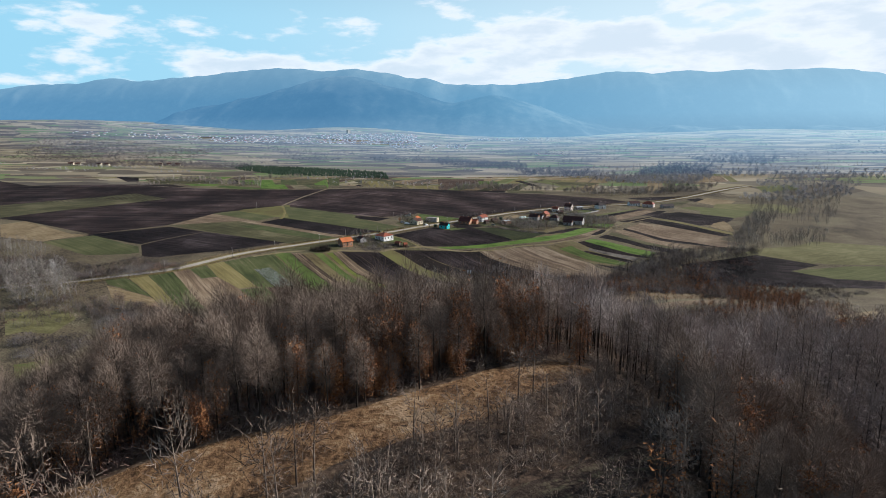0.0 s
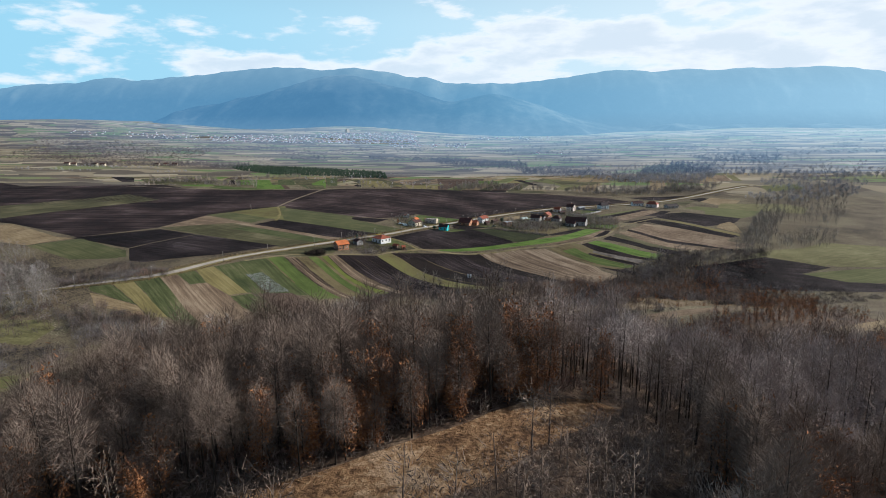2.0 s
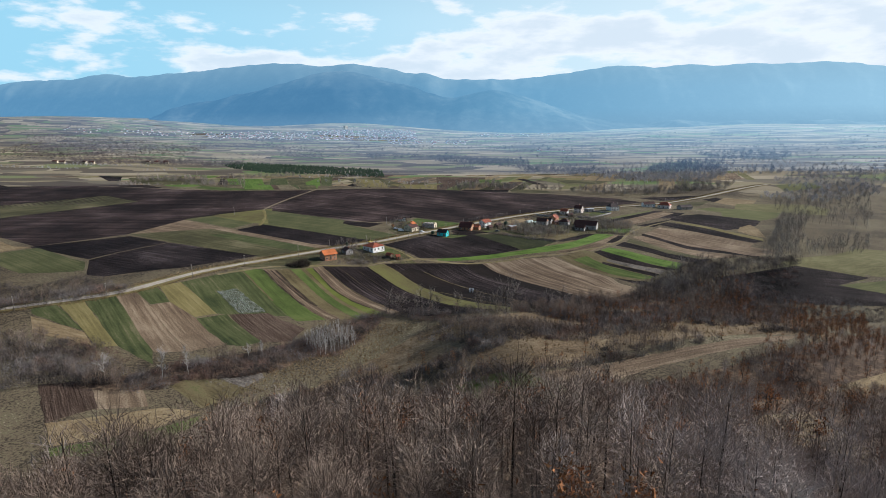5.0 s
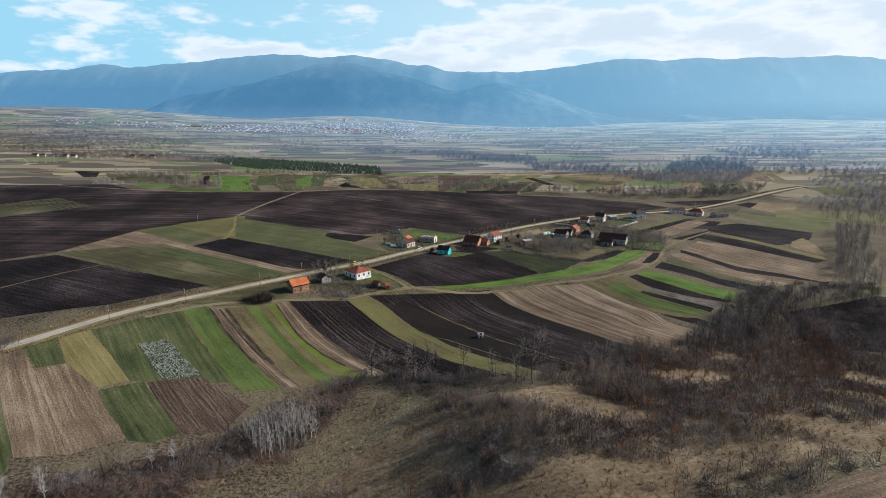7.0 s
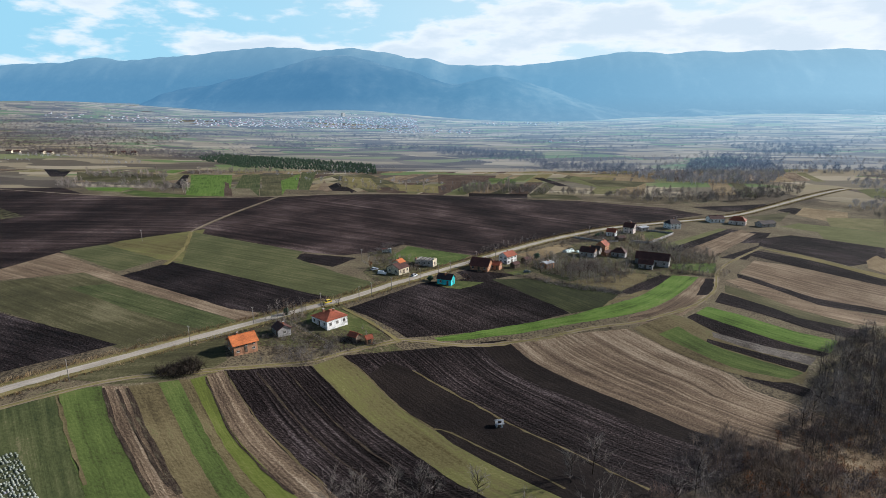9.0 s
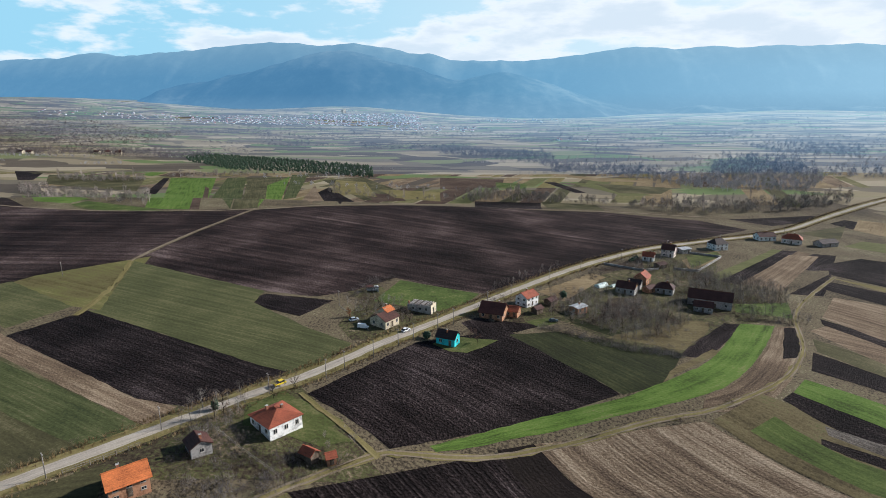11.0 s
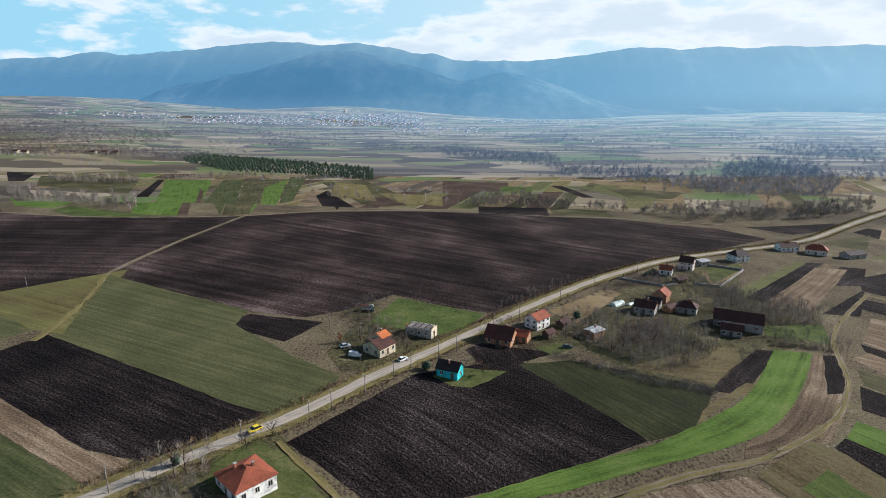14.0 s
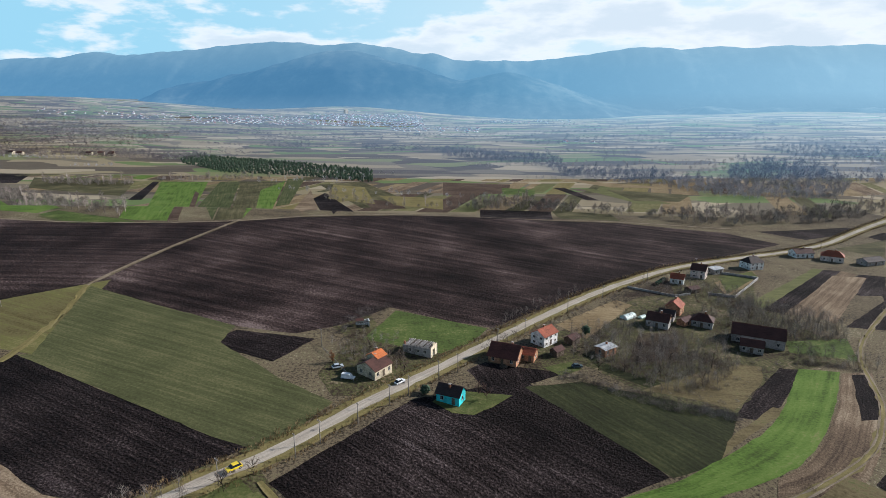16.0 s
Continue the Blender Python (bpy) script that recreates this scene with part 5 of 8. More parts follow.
rnd = np.random.RandomState(11)
MEADOW = [(-26, -404), (-15.4, -399.1), (-4, -391.6), (6.4, -386.9), (12.4, -382.7), (20, -378), (25.5, -373.3), (32, -368.8), (38.8, -366.4), (42.8, -367.5), (40, -372), (36, -376.5), (31, -381.5), (24.8, -388.5), (17.3, -391.9), (9.7, -397), (7.1, -399.9), (-4, -413)]
EDGE_BUSH = [(8, -404), (17.5, -392.5), (25, -389), (31, -382), (36, -377), (43, -368), (47, -371), (49, -384), (42, -398), (30, -414), (4, -418)]
BARE_PLOT = [(24, -404), (33, -398), (43, -390), (47, -389), (47, -392), (38, -401), (32, -408)]
OPENINGS = [[(118, -250), (157, -226), (214, -184), (184, -232), (135, -252)], [(70, -302), (86, -281), (98, -277), (88, -314)]]
HILL_WOOD = [(-150, -330), (-120, -300), (-85, -292), (-60, -286), (-36, -272), (-8, -262), (16, -262), (30, -284), (46, -280), (60, -256), (77, -245), (97, -235), (118, -224), (148, -201), (186, -168), (200, -165), (190, -300), (130, -400), (85, -420), (45, -408), (-40, -420), (-100, -400)]
NEAR_WOOD = [(-64, -412), (-36, -408), (-24, -403), (-14, -396), (6, -388), (30, -375), (37, -370), (44, -366), (50, -378), (48, -394), (50, -414), (96, -414), (112, -370), (92, -345), (66, -336), (30, -346), (-10, -352), (-60, -360)]

near_kinds = [wood_tree(rnd, h, w, 1700, 0.019, low, lv, 13, 0.1) for h, w, low, lv in ((12.4, 4.2, 0.3, 0), (11.4, 3.9, 0.25, 0), (13.2, 4.4, 0.35, 0), (10.6, 3.8, 0.2, 450), (11.2, 3.9, 0.15, 1700), (8.2, 3.6, 0.1, 1700))]
mid_kinds = [wood_tree(rnd, h, w, 560, 0.027, low, 0, 9) for h, w, low in ((12.0, 4.3, 0.3), (11.0, 4.0, 0.25), (12.8, 4.5, 0.35))]
far_kinds = [join(wood_tree(rnd, h, w, 240, 0.044, 0.22)[:2]) for h, w in ((11.2, 4.9), (10.2, 4.5), (12.0, 5.0), (9.2, 4.4))]
sapling_kinds = [join(wood_tree(rnd, h, w, 120, 0.04, 0.1, 0, 5)[:2]) for h, w in ((5.5, 3.1), (4.6, 2.8), (6.6, 3.2))]
leafy_kinds = [wood_tree(rnd, h, w, 90, 0.048, 0.15, 300, 6, 0.13) for h, w in ((9.6, 4.3), (7.6, 3.9))]
young_oaks = [wood_tree(rnd, h, w, 45, 0.05, 0.1, 170, 5, 0.15) for h, w in ((9.0, 4.2), (7.2, 3.8))]
bush_kinds = [shrub(rnd, h, w, 62, 0.03) for h, w in ((2.4, 2.6), (1.8, 2.4), (3.2, 2.8), (2.0, 3.2))]
thick_bush = [shrub(rnd, h, w, 74, 0.045) for h, w in ((2.8, 3.6), (2.1, 3.3), (3.4, 3.8), (1.7, 3.2))]
far_clump = [far_tree(rnd, h, w, 15, 0.6, 0.05) for h, w in ((6.0, 9.0), (7.5, 8.0), (5.0, 10.0))]
far_bush = [far_tree(rnd, h, w, 110, 0.21, 0.02) for h, w in ((6.5, 6.0), (8.5, 6.5), (5.0, 6.0))]
far_mid = [far_tree(rnd, h, w, 42, 0.36, 0.02) for h, w in ((6.5, 6.5), (8.0, 7.0), (5.0, 6.5))]
far_poplar = [far_tree(rnd, h, w, 80, 0.17, 0.12) for h, w in ((15.0, 4.0), (12.5, 3.6), (10.5, 4.5))]

birch_kinds = [join(bare_tree(rnd, h, w, 9, 4, 260, 0.06, 0.2)[:2]) for h, w in ((11.0, 2.0), (9.5, 1.8))]

# the wood's edge nearest the clearing: every tree a thing of its own
protos = []
for trunk, crown, leaf in near_kinds:
    root = new("tree")
    lab = "tall bare oak with rusty dry leaves at the wood's edge" if leaf else "tall bare leafless tree with dense grey-brown twigs"
    tagged(root, lab, "tree", "trees of the hill wood")
    for nm, arr, mt in (("trunk", trunk, BARK), ("crown", crown, TWIG)) + ((("dry_leaves", leaf, OAK_LEAF),) if leaf else ()):
        ob = new(nm, mesh_of(nm, *arr, [mt]))
        ob.parent = root
    protos.append(root)
spots = scatter(rnd, NEAR_WOOD, 3.0, 1.0, (MEADOW, BARE_PLOT, EDGE_BUSH))
order = np.argsort(np.hypot((spots[:, 0] - 16) * 0.62, spots[:, 1] + 396))
near_spots, rest = spots[order[:290]], spots[order[290:]]
for k, (x, y) in enumerate(near_spots):
    rim = -2 < (y + 387) - 0.6 * (x - 7) < 9 and 4 < x < 52
    kind = int(rnd.choice(6, p=(0.1, 0.1, 0.1, 0.1, 0.32, 0.28) if rim else (0.25, 0.22, 0.24, 0.19, 0.06, 0.04)))
    m = pose(x, y, float(height(x, y)) - 0.1, rnd.normal(0, 2), rnd.normal(0, 2), rnd.rand() * 360) @ Matrix.Scale(float(rnd.uniform(0.82, 1.15)), 4)
    if k < len(protos):
        kind = k
    ob = protos[kind]
    if k < len(protos):
        ob.matrix_basis = m
    else:
        made = copy_thing(ob, Matrix.Identity(4))
        made.matrix_basis = m

# crowns on the right take the lightened, lit-looking twig colour
pale = rest[:, 0] + rnd.normal(0, 8, len(rest)) > 38
for seed, some, mt in ((21, rest[~pale], TWIG), (22, rest[pale], PALE_LIT_TWIG)):
    stuff("wood_trunks", spread(np.random.RandomState(seed), some, [k[0] for k in mid_kinds], 0.82, 1.15), BARK, "dark trunks and limbs of the hill wood", "woodland")
    stuff("wood_crowns", spread(np.random.RandomState(seed), some, [k[1] for k in mid_kinds], 0.82, 1.15), mt, "fine winter twigs of the bare hill wood", "woodland")
rest = scatter(rnd, HILL_WOOD, 3.7, 0.95, [NEAR_WOOD, MEADOW, BARE_PLOT, EDGE_BUSH, [(12, -234), (33, -234), (42, -238), (54, -252), (38, -284), (28, -272)]] + OPENINGS)
slope = (-252 + 0.2 * rest[:, 0] - rest[:, 1])
grown = 0.5 + 0.5 * smooth(15, 80, slope)
oak = rnd.rand(len(rest)) < 0.12 + 0.3 * (grown < 0.8)
ash = ~oak & (np.hypot(rest[:, 0] - 20, rest[:, 1] + 430) > 75) & (rnd.rand(len(rest)) < 0.12 + 0.22 * smooth(25, 60, rest[:, 0]))
stuff("pale_lit_wood", spread(rnd, rest[ash], far_kinds, 0.75, 1.12, 0.1, grown[ash]), PALE_LIT_TWIG, "pale grey bare trees among the hill wood, lit tone in their twigs", "woodland")
stuff("woodland", spread(rnd, rest[~oak & ~ash], far_kinds, 0.75, 1.12, 0.1, grown[~oak & ~ash]), TWIG, "dense bare winter woodland covering the hill", "woodland")
stuff("oak_wood", spread(np.random.RandomState(5), rest[oak], [join(k[:2]) for k in leafy_kinds], 0.8, 1.1, 0.1, grown[oak]), BARK, "oaks holding dry leaves among the bare wood", "woodland")
stuff("oak_foliage", spread(np.random.RandomState(5), rest[oak], [k[2] for k in leafy_kinds], 0.8, 1.1, 0.1, grown[oak]), OAK_LEAF, "rusty orange dry oak leaves among bare trees", "foliage")
stuff("edge_bushes", spread(rnd, scatter(rnd, EDGE_BUSH, 1.5, 0.9, (MEADOW, BARE_PLOT)), bush_kinds, 0.6, 1.3), TWIG, "dark bare bushes at the clearing's edge", "brush")
stuff("edge_saplings", spread(rnd, scatter(rnd, EDGE_BUSH, 2.6, 0.8, (MEADOW, BARE_PLOT)), sapling_kinds, 0.7, 1.3), TWIG, "bare saplings at the clearing's edge", "brush")
rim = scatter(rnd, [(-40, -408), (-24, -404), (-7, -391), (7, -384), (27, -370), (36, -366), (40, -360), (20, -366), (0, -380), (-20, -392), (-44, -402)], 1.7, 0.85, (MEADOW,))
stuff("rim_brush", spread(rnd, rim, bush_kinds, 0.8, 1.9), RED_TWIG, "reddish-brown brush along the wood's edge", "undergrowth")
stuff("rim_oaks", spread(np.random.RandomState(3), rim[::5], [join(k[:2]) for k in leafy_kinds], 0.4, 0.8), BARK, "young oaks along the wood's edge", "undergrowth")
stuff("rim_foliage", spread(np.random.RandomState(3), rim[::5], [k[2] for k in leafy_kinds], 0.4, 0.8), OAK_LEAF, "rusty dry leaves of young oaks at the wood's edge", "foliage")
stuff("wood_brush", spread(rnd, scatter(rnd, NEAR_WOOD, 2.0, 0.85, (MEADOW, BARE_PLOT, EDGE_BUSH)), bush_kinds, 0.7, 1.5), TWIG, "bare brush between the trees of the wood", "undergrowth")
stuff("undergrowth", spread(rnd, scatter(rnd, HILL_WOOD, 4.6, 0.4, (MEADOW, BARE_PLOT)), bush_kinds, 0.6, 1.2), TWIG, "bare brush under the hill wood", "undergrowth")

# scrub of the valley side
SCRUB = {}
SCRUB["band"] = [(-118, -223), (-103, -228), (-92, -223), (-84, -214), (-75, -207), (-58, -197), (-48, -186), (-44, -175), (-34, -162), (-26, -147), (-20, -153), (-26, -186), (-31, -198), (-41, -202), (-48, -213), (-55, -219), (-66, -224), (-77, -226), (-80, -234), (-89, -236), (-106, -237)]
SCRUB["belt"] = [(-25, -154), (-25, -142), (12, -152), (34, -164), (50, -133), (81, -100), (109, -90), (79, -188), (48, -205), (32, -200), (11, -182), (-11, -150)]
SCRUB["mass"] = [(58, -145), (109, -90), (163, -81), (207, -79), (151, -165), (105, -202), (83, -202), (47, -215)]
SCRUB["knoll"] = [(-5, -204), (-1, -194), (12, -191), (32, -194), (49, -199), (47, -214), (37, -219), (19, -221), (13, -221)]
SCRUB["lower"] = [(-26, -216), (-14, -205), (11, -217), (26, -230), (35, -236), (23, -237), (3, -227), (-10, -229), (-22, -229)]
SCRUB["stripe"] = [(-19, -251), (-13, -241), (1, -238), (23, -239), (36, -239), (40, -246), (24, -242), (16, -244), (3, -249), (-5, -262)]
SCRUB["edge"] = [(15, -234), (30, -233), (46, -222), (63, -215), (96, -211), (173, -160), (156, -186), (112, -211), (75, -226), (40, -245)]
SCRUB["slope"] = [(48, -268), (68, -248), (95, -233), (122, -219), (141, -206), (103, -262), (36, -282)]
SCRUB["foot"] = [(-54, -254), (-52, -242), (-41, -233), (-24, -221), (-10, -226), (-19, -239), (-32, -254), (-51, -259)]
SCRUB["near_left"] = [(-154, -206), (-135, -201), (-125, -202), (-109, -209), (-98, -224), (-113, -228), (-129, -232)]
SCRUB["clear"] = [(-31, -197), (4, -163), (11, -188), (-8, -189), (-19, -200), (-27, -213)]
SCRUB["road"] = [(-189, -172), (-163, -155), (-133, -158), (-150, -171), (-179, -182)]
SCRUB["right"] = [(101, -104), (140, -48), (188, -5), (244, 4), (230, -40), (187, -83), (120, -120)]
SCRUB["left_bank"] = [(-255, -139), (-221, -151), (-179, -186), (-184, -203), (-200, -203), (-260, -190)]
SCRUB["left_low"] = [(-191, -214), (-166, -204), (-119, -202), (-122, -227), (-149, -225), (-171, -238)]
SCRUB["open"] = [(-29, -219), (-8, -188), (4, -170), (36, -168), (96, -107), (166, -69), (175, -118), (160, -190), (87, -213), (47, -236), (16, -240), (-50, -255)]
GAPS = [SCRUB["clear"]]
STRIP = [(41, -243), (83, -224), (142, -192), (148, -196), (76, -242), (52, -262)]
for key, gap, keep in (("band", 1.8, 0.92), ("belt", 2.0, 0.9), ("mass", 2.1, 0.92), ("knoll", 1.8, 0.9), ("lower", 1.9, 0.85), ("stripe", 1.9, 0.8), ("edge", 2.2, 0.85), ("slope", 2.3, 0.7), ("foot", 1.9, 0.8), ("near_left", 2.4, 0.8), ("road", 2.4, 0.85), ("right", 3.2, 0.65), ("left_bank", 3.0, 0.8), ("left_low", 2.9, 0.8), ("open", 4.2, 0.4)):
    sp = scatter(rnd, SCRUB[key], gap, keep, [STRIP] if key == "open" else GAPS + [STRIP])
    sp = sp + rnd.normal(0, 0.9, sp.shape)
    clump = np.sin(sp[:, 0] * 0.11 + 1.7 * np.sin(sp[:, 1] * 0.07)) + np.sin(sp[:, 1] * 0.13 + sp[:, 0] * 0.05)
    if key in ("belt", "knoll", "mass", "lower", "edge", "slope", "open"):
        keep_on = clump > (-0.85 if key == "mass" else -0.4)
        sp, clump = sp[keep_on], clump[keep_on]
    tall = (clump > 0.3) & (rnd.rand(len(sp)) < 0.5)
    kind = rnd.rand(len(sp))
    red = ~tall & (clump < 0.1) & (kind < 0.35)
    for sel, shapes, lo, hi, mt, nm, lb in ((tall, sapling_kinds, *((0.8, 1.4) if "left" in key else (0.65, 1.15)), TWIG, "thicket", "thicket of bare saplings in the valley"), (red, thick_bush, 0.65, 1.45, RED_TWIG, "red_brush", "reddish-brown bare brush on rough grass"), (~tall & ~red, thick_bush, 0.7, 1.6, BRUSH, "brush", "grey-brown bare bushes on rough grass")):
        if sel.sum():
            stuff(nm, spread(rnd, sp[sel], shapes, lo, hi), mt, lb, "brush")
rust = np.concatenate([scatter(rnd, [(153, -59), (176, -47), (189, -57), (172, -100), (127, -152)], 3.2, 0.8), scatter(rnd, [(120, -212), (128, -209), (118, -234), (113, -234)], 3.2, 0.8), scatter(rnd, [(149, -167), (205, -75), (232, -95), (157, -217), (125, -233)], 3.4, 0.7), scatter(rnd, SCRUB["mass"], 4.6, 0.5), scatter(rnd, SCRUB["lower"], 6, 0.4), scatter(rnd, SCRUB["edge"], 9, 0.25), scatter(rnd, SCRUB["slope"], 5, 0.5), scatter(rnd, SCRUB["foot"], 7, 0.3)])
stuff("rusty_saplings", spread(np.random.RandomState(8), rust, [join(k[:2]) for k in young_oaks], 0.35, 0.65), BARK, "small oaks in the scrub", "brush")
stuff("rusty_foliage", spread(np.random.RandomState(8), rust, [k[2] for k in young_oaks], 0.35, 0.65), OAK_LEAF, "rusty leaves of small oaks in the scrub", "foliage")

stuff("dry_stalks", spread(rnd, scatter(rnd, [(-75, -226), (-52, -223), (-42, -222), (-50, -236), (-62, -232)], 1.5, 0.8), bush_kinds, 0.3, 0.55), GREY_TWIG, "stand of pale grey dry stalks", "stalks")

# pale poplars and birches of the stream bank
grove = scatter(rnd, [(-46, -190), (-40, -176), (-28, -176), (-26, -188), (-36, -200)], 1.7, 0.95)
slim = [join(bare_tree(rnd, h, 0.8, 5, 3, 70, 0.05, 0.3)[:2]) for h in (6.5, 7.5, 5.8)]
stuff("poplar_grove", spread(rnd, grove, slim, 0.8, 1.15), PALE, "grove of slim pale grey poplars", "grove")


def lone_tree(x, y, h, wide, label, bark, twig, limbs=11, twigs=320, clear=0.25, thick=0.06, leaves=0, group=""):
    trunk, crown, leaf = bare_tree(rnd, h, wide, limbs, 5, twigs, thick, clear, leaves)
    root = tagged(new("tree"), label, "tree", group)
    for nm, arr, mt in (("trunk", trunk, bark), ("crown", crown, twig)) + ((("dry_leaves", leaf, OAK_LEAF),) if leaves else ()):
        ob = new(nm, mesh_of(nm, *arr, [mt]))
        ob.parent = root
    root.matrix_basis = pose(x, y, float(height(x, y)) - 0.1, 0, 0, rnd.rand() * 360)
    return root


for x, y, h in ((-84, -226, 11.5), (-77, -222, 11.5), (-102, -229, 9.5), (-62, -206, 6.5), (-58, -203, 6.0), (-190, -183, 12), (-186, -186, 11), (-194, -178, 11.5), (-181, -190, 10)):
    lone_tree(x, y, h, 1.5, "pale-barked bare birch on the stream bank", PALE, PALE, 9, 300, 0.3, 0.06, 0, "birches")
for x, y, h, w in ((42, -128, 9.5, 3.6), (36, -133, 8, 3.0), (4, -140, 6.5, 2.8), (-14, -139, 6, 2.6), (14, -140, 6.5, 2.6), (-6, -143, 5.5, 2.4), (60, -248, 6.5, 2.6), (112, -92, 9, 3), (118, -86, 9.5, 3), (126, -76, 9, 2.8), (150, -50, 10, 3.2)):
    lone_tree(x, y, h, w, "broad bare grey tree among valley scrub", BARK, GREY_TWIG, 12, 330)
right_rows = scatter(rnd, [(102, -96), (130, -66), (150, -36), (177, -16), (190, -21), (170, -48), (142, -79), (105, -118)], 3.6, 0.8)
stuff("right_trees", spread(rnd, right_rows, sapling_kinds, 0.8, 1.6), BRUSH, "dark bare trees at the foot of the field strips", "woodland")
stuff("right_brush", spread(rnd, np.concatenate([scatter(rnd, [(150, -75), (181, -62), (260, -70), (276, -91), (198, -131), (170, -120)], 3.0, 0.75, [STRIP]), scatter(rnd, [(102, -96), (130, -66), (150, -36), (177, -16), (190, -21), (170, -48), (142, -79), (105, -118)], 2.4, 0.7), scatter(rnd, [(164, -23), (197, -7), (228, -6), (255, 6), (236, -23), (184, -31)], 3.2, 0.6)]), thick_bush, 0.7, 1.25), BRUSH, "dark brush along the valley bottom", "brush")

# stands of trees and thickets on both sides of the valley
def stand(poly, gap, keep, shapes, lo, hi, mt, nm, lb):
    stuff(nm, spread(rnd, scatter(rnd, poly, gap, keep), shapes, lo, hi), mt, lb, "trees")


stand([(124.4, -93.3), (132.2, -60.1), (159.4, -38.7), (179.3, -40), (180, -68), (146.8, -102.1)], 3.2, 0.75, sapling_kinds, 0.9, 1.7, BRUSH, "valley_wood", "dark bare trees among meadows of the side valley")
stand([(176.4, -34.7), (198.8, -19.1), (238.2, -11.3), (235.4, -26.7), (178.6, -41.6)], 3.4, 0.75, sapling_kinds, 0.8, 1.5, BRUSH, "valley_wood", "dark bare trees among meadows of the side valley")
stand([(218.2, -8.3), (260.1, 59.1), (312.4, 149), (337.4, 150.6), (275.9, 45.1), (245.1, -5.5)], 4.2, 0.75, far_kinds, 0.6, 1.05, GREY_TWIG, "valley_wood", "dark bare trees among meadows of the side valley")
stand([(246.9, -2.2), (278.4, 45.3), (337.7, 63.6), (305.5, 15.7), (268.5, 9.4)], 4.6, 0.7, far_kinds, 0.5, 0.9, GREY_TWIG, "valley_wood", "dark bare trees among meadows of the side valley")
stand([(318.1, 161.8), (358.5, 261.7), (450.1, 348.2), (551.2, 380.4), (349, 80.6), (330.2, 121.3)], 7, 0.6, far_kinds, 0.5, 1.0, GREY_TWIG, "valley_wood", "dark bare trees among meadows of the side valley")
stand([(-2001, 2133), (-1612, 2104), (-876, 1510), (-733, 1040), (-889, 990), (-1010, 913), (-1441, 1246)], 13, 0.6, far_clump, 0.8, 1.6, BRUSH, "hill_wood", "brown bare woods on the far valley slope")
stand([(463, 476), (611, 490), (536, 378), (427, 365)], 9.0, 0.7, far_bush, 0.6, 1.1, FAR_TWIG, "tree_belt", "bare tree belt in the far valley, haze in its pale grey")
stand([(-237, -147), (-225, -137), (-189, -155), (-177, -136), (-136, -156), (-134, -165), (-164, -183), (-175, -186), (-199, -166), (-225, -160)], 2.6, 0.85, thick_bush, 0.7, 1.4, BRUSH, "thicket", "dark bare thicket along the road")
stand([(-227, -172), (-205, -162), (-173, -191), (-159, -210), (-163, -216), (-183, -222)], 3.6, 0.8, birch_kinds, 0.8, 1.15, GREY_TWIG, "birch_grove", "grove of tall pale bare birches")
stand([(-282, -111), (-251, -115), (-225, -137), (-249, -148)], 3.2, 0.8, sapling_kinds, 0.7, 1.2, GREY_TWIG, "thicket", "grey bare thicket beside a field")
stand([(-159, -210), (-141, -209), (-122, -211), (-99, -226), (-96, -232), (-129, -240), (-143, -224), (-152, -218)], 2.4, 0.85, thick_bush, 0.8, 1.7, BRUSH, "thicket", "tall dark thicket along the stream")
stand([(-165, -243), (-137, -239), (-125, -248), (-128, -263), (-146, -264)], 2.6, 0.85, thick_bush, 0.8, 1.6, BRUSH, "thicket", "grey bush mass on the valley floor")

# village orchards, hedges and yards
def growth(poly, gap, keep, shapes, lo, hi, mt, nm, lb):
    stuff(nm, spread(rnd, scatter(rnd, poly, gap, keep), shapes, lo, hi), mt, lb, "brush")


growth([(44, 52), (69, 86), (79, 64), (95, 47), (95, 27), (85, 11), (71, 14), (47, 34)], 3.0, 0.6, thick_bush, 0.35, 0.8, GREY_TWIG, "orchard_brush", "low bare brush under the orchard trees")
growth([(60, 96), (84, 128), (96, 118), (88, 96), (72, 84)], 3.0, 0.7, thick_bush, 0.4, 0.9, BRUSH, "garden_brush", "bare bushes between the houses")
growth([(96, 100), (112, 120), (150, 124), (166, 100), (150, 78), (116, 78)], 3.8, 0.6, thick_bush, 0.4, 0.9, TWIG, "garden_brush", "bare bushes round the farm buildings")
growth([(-24, 20), (-34, 14), (-42, 30), (-34, 40), (-22, 30)], 2.2, 0.6, thick_bush, 0.35, 0.8, BRUSH, "garden_brush", "bare bushes in a house yard")
growth([(4, 40), (12, 54), (20, 66), (24, 62), (10, 38)], 2.2, 0.7, thick_bush, 0.4, 0.8, BRUSH, "roadside_brush", "bare bushes along the road")
growth([(28, 66), (60, 104), (80, 130), (86, 128), (62, 98), (34, 62)], 2.6, 0.7, thick_bush, 0.4, 0.9, BRUSH, "roadside_brush", "bare bushes along the road")
growth([(44, 52), (69, 86), (79, 64), (92, 47), (84, 36), (70, 26), (47, 34)], 3.0, 0.8, sapling_kinds, 0.45, 1.0, GREY_TWIG, "orchard", "bare orchard trees and brush behind the houses")
growth([(32, 30), (51, 20), (81, 10), (82, 5), (62, 8), (33, 23)], 1.5, 0.9, thick_bush, 0.5, 1.0, BRUSH, "hedge", "bare hedge along a field edge")
growth([(12, 67), (35, 100), (53, 121), (55, 114), (34, 88), (16, 63)], 3.2, 0.7, sapling_kinds, 0.5, 0.8, GREY_TWIG, "roadside_brush", "bare roadside bushes")
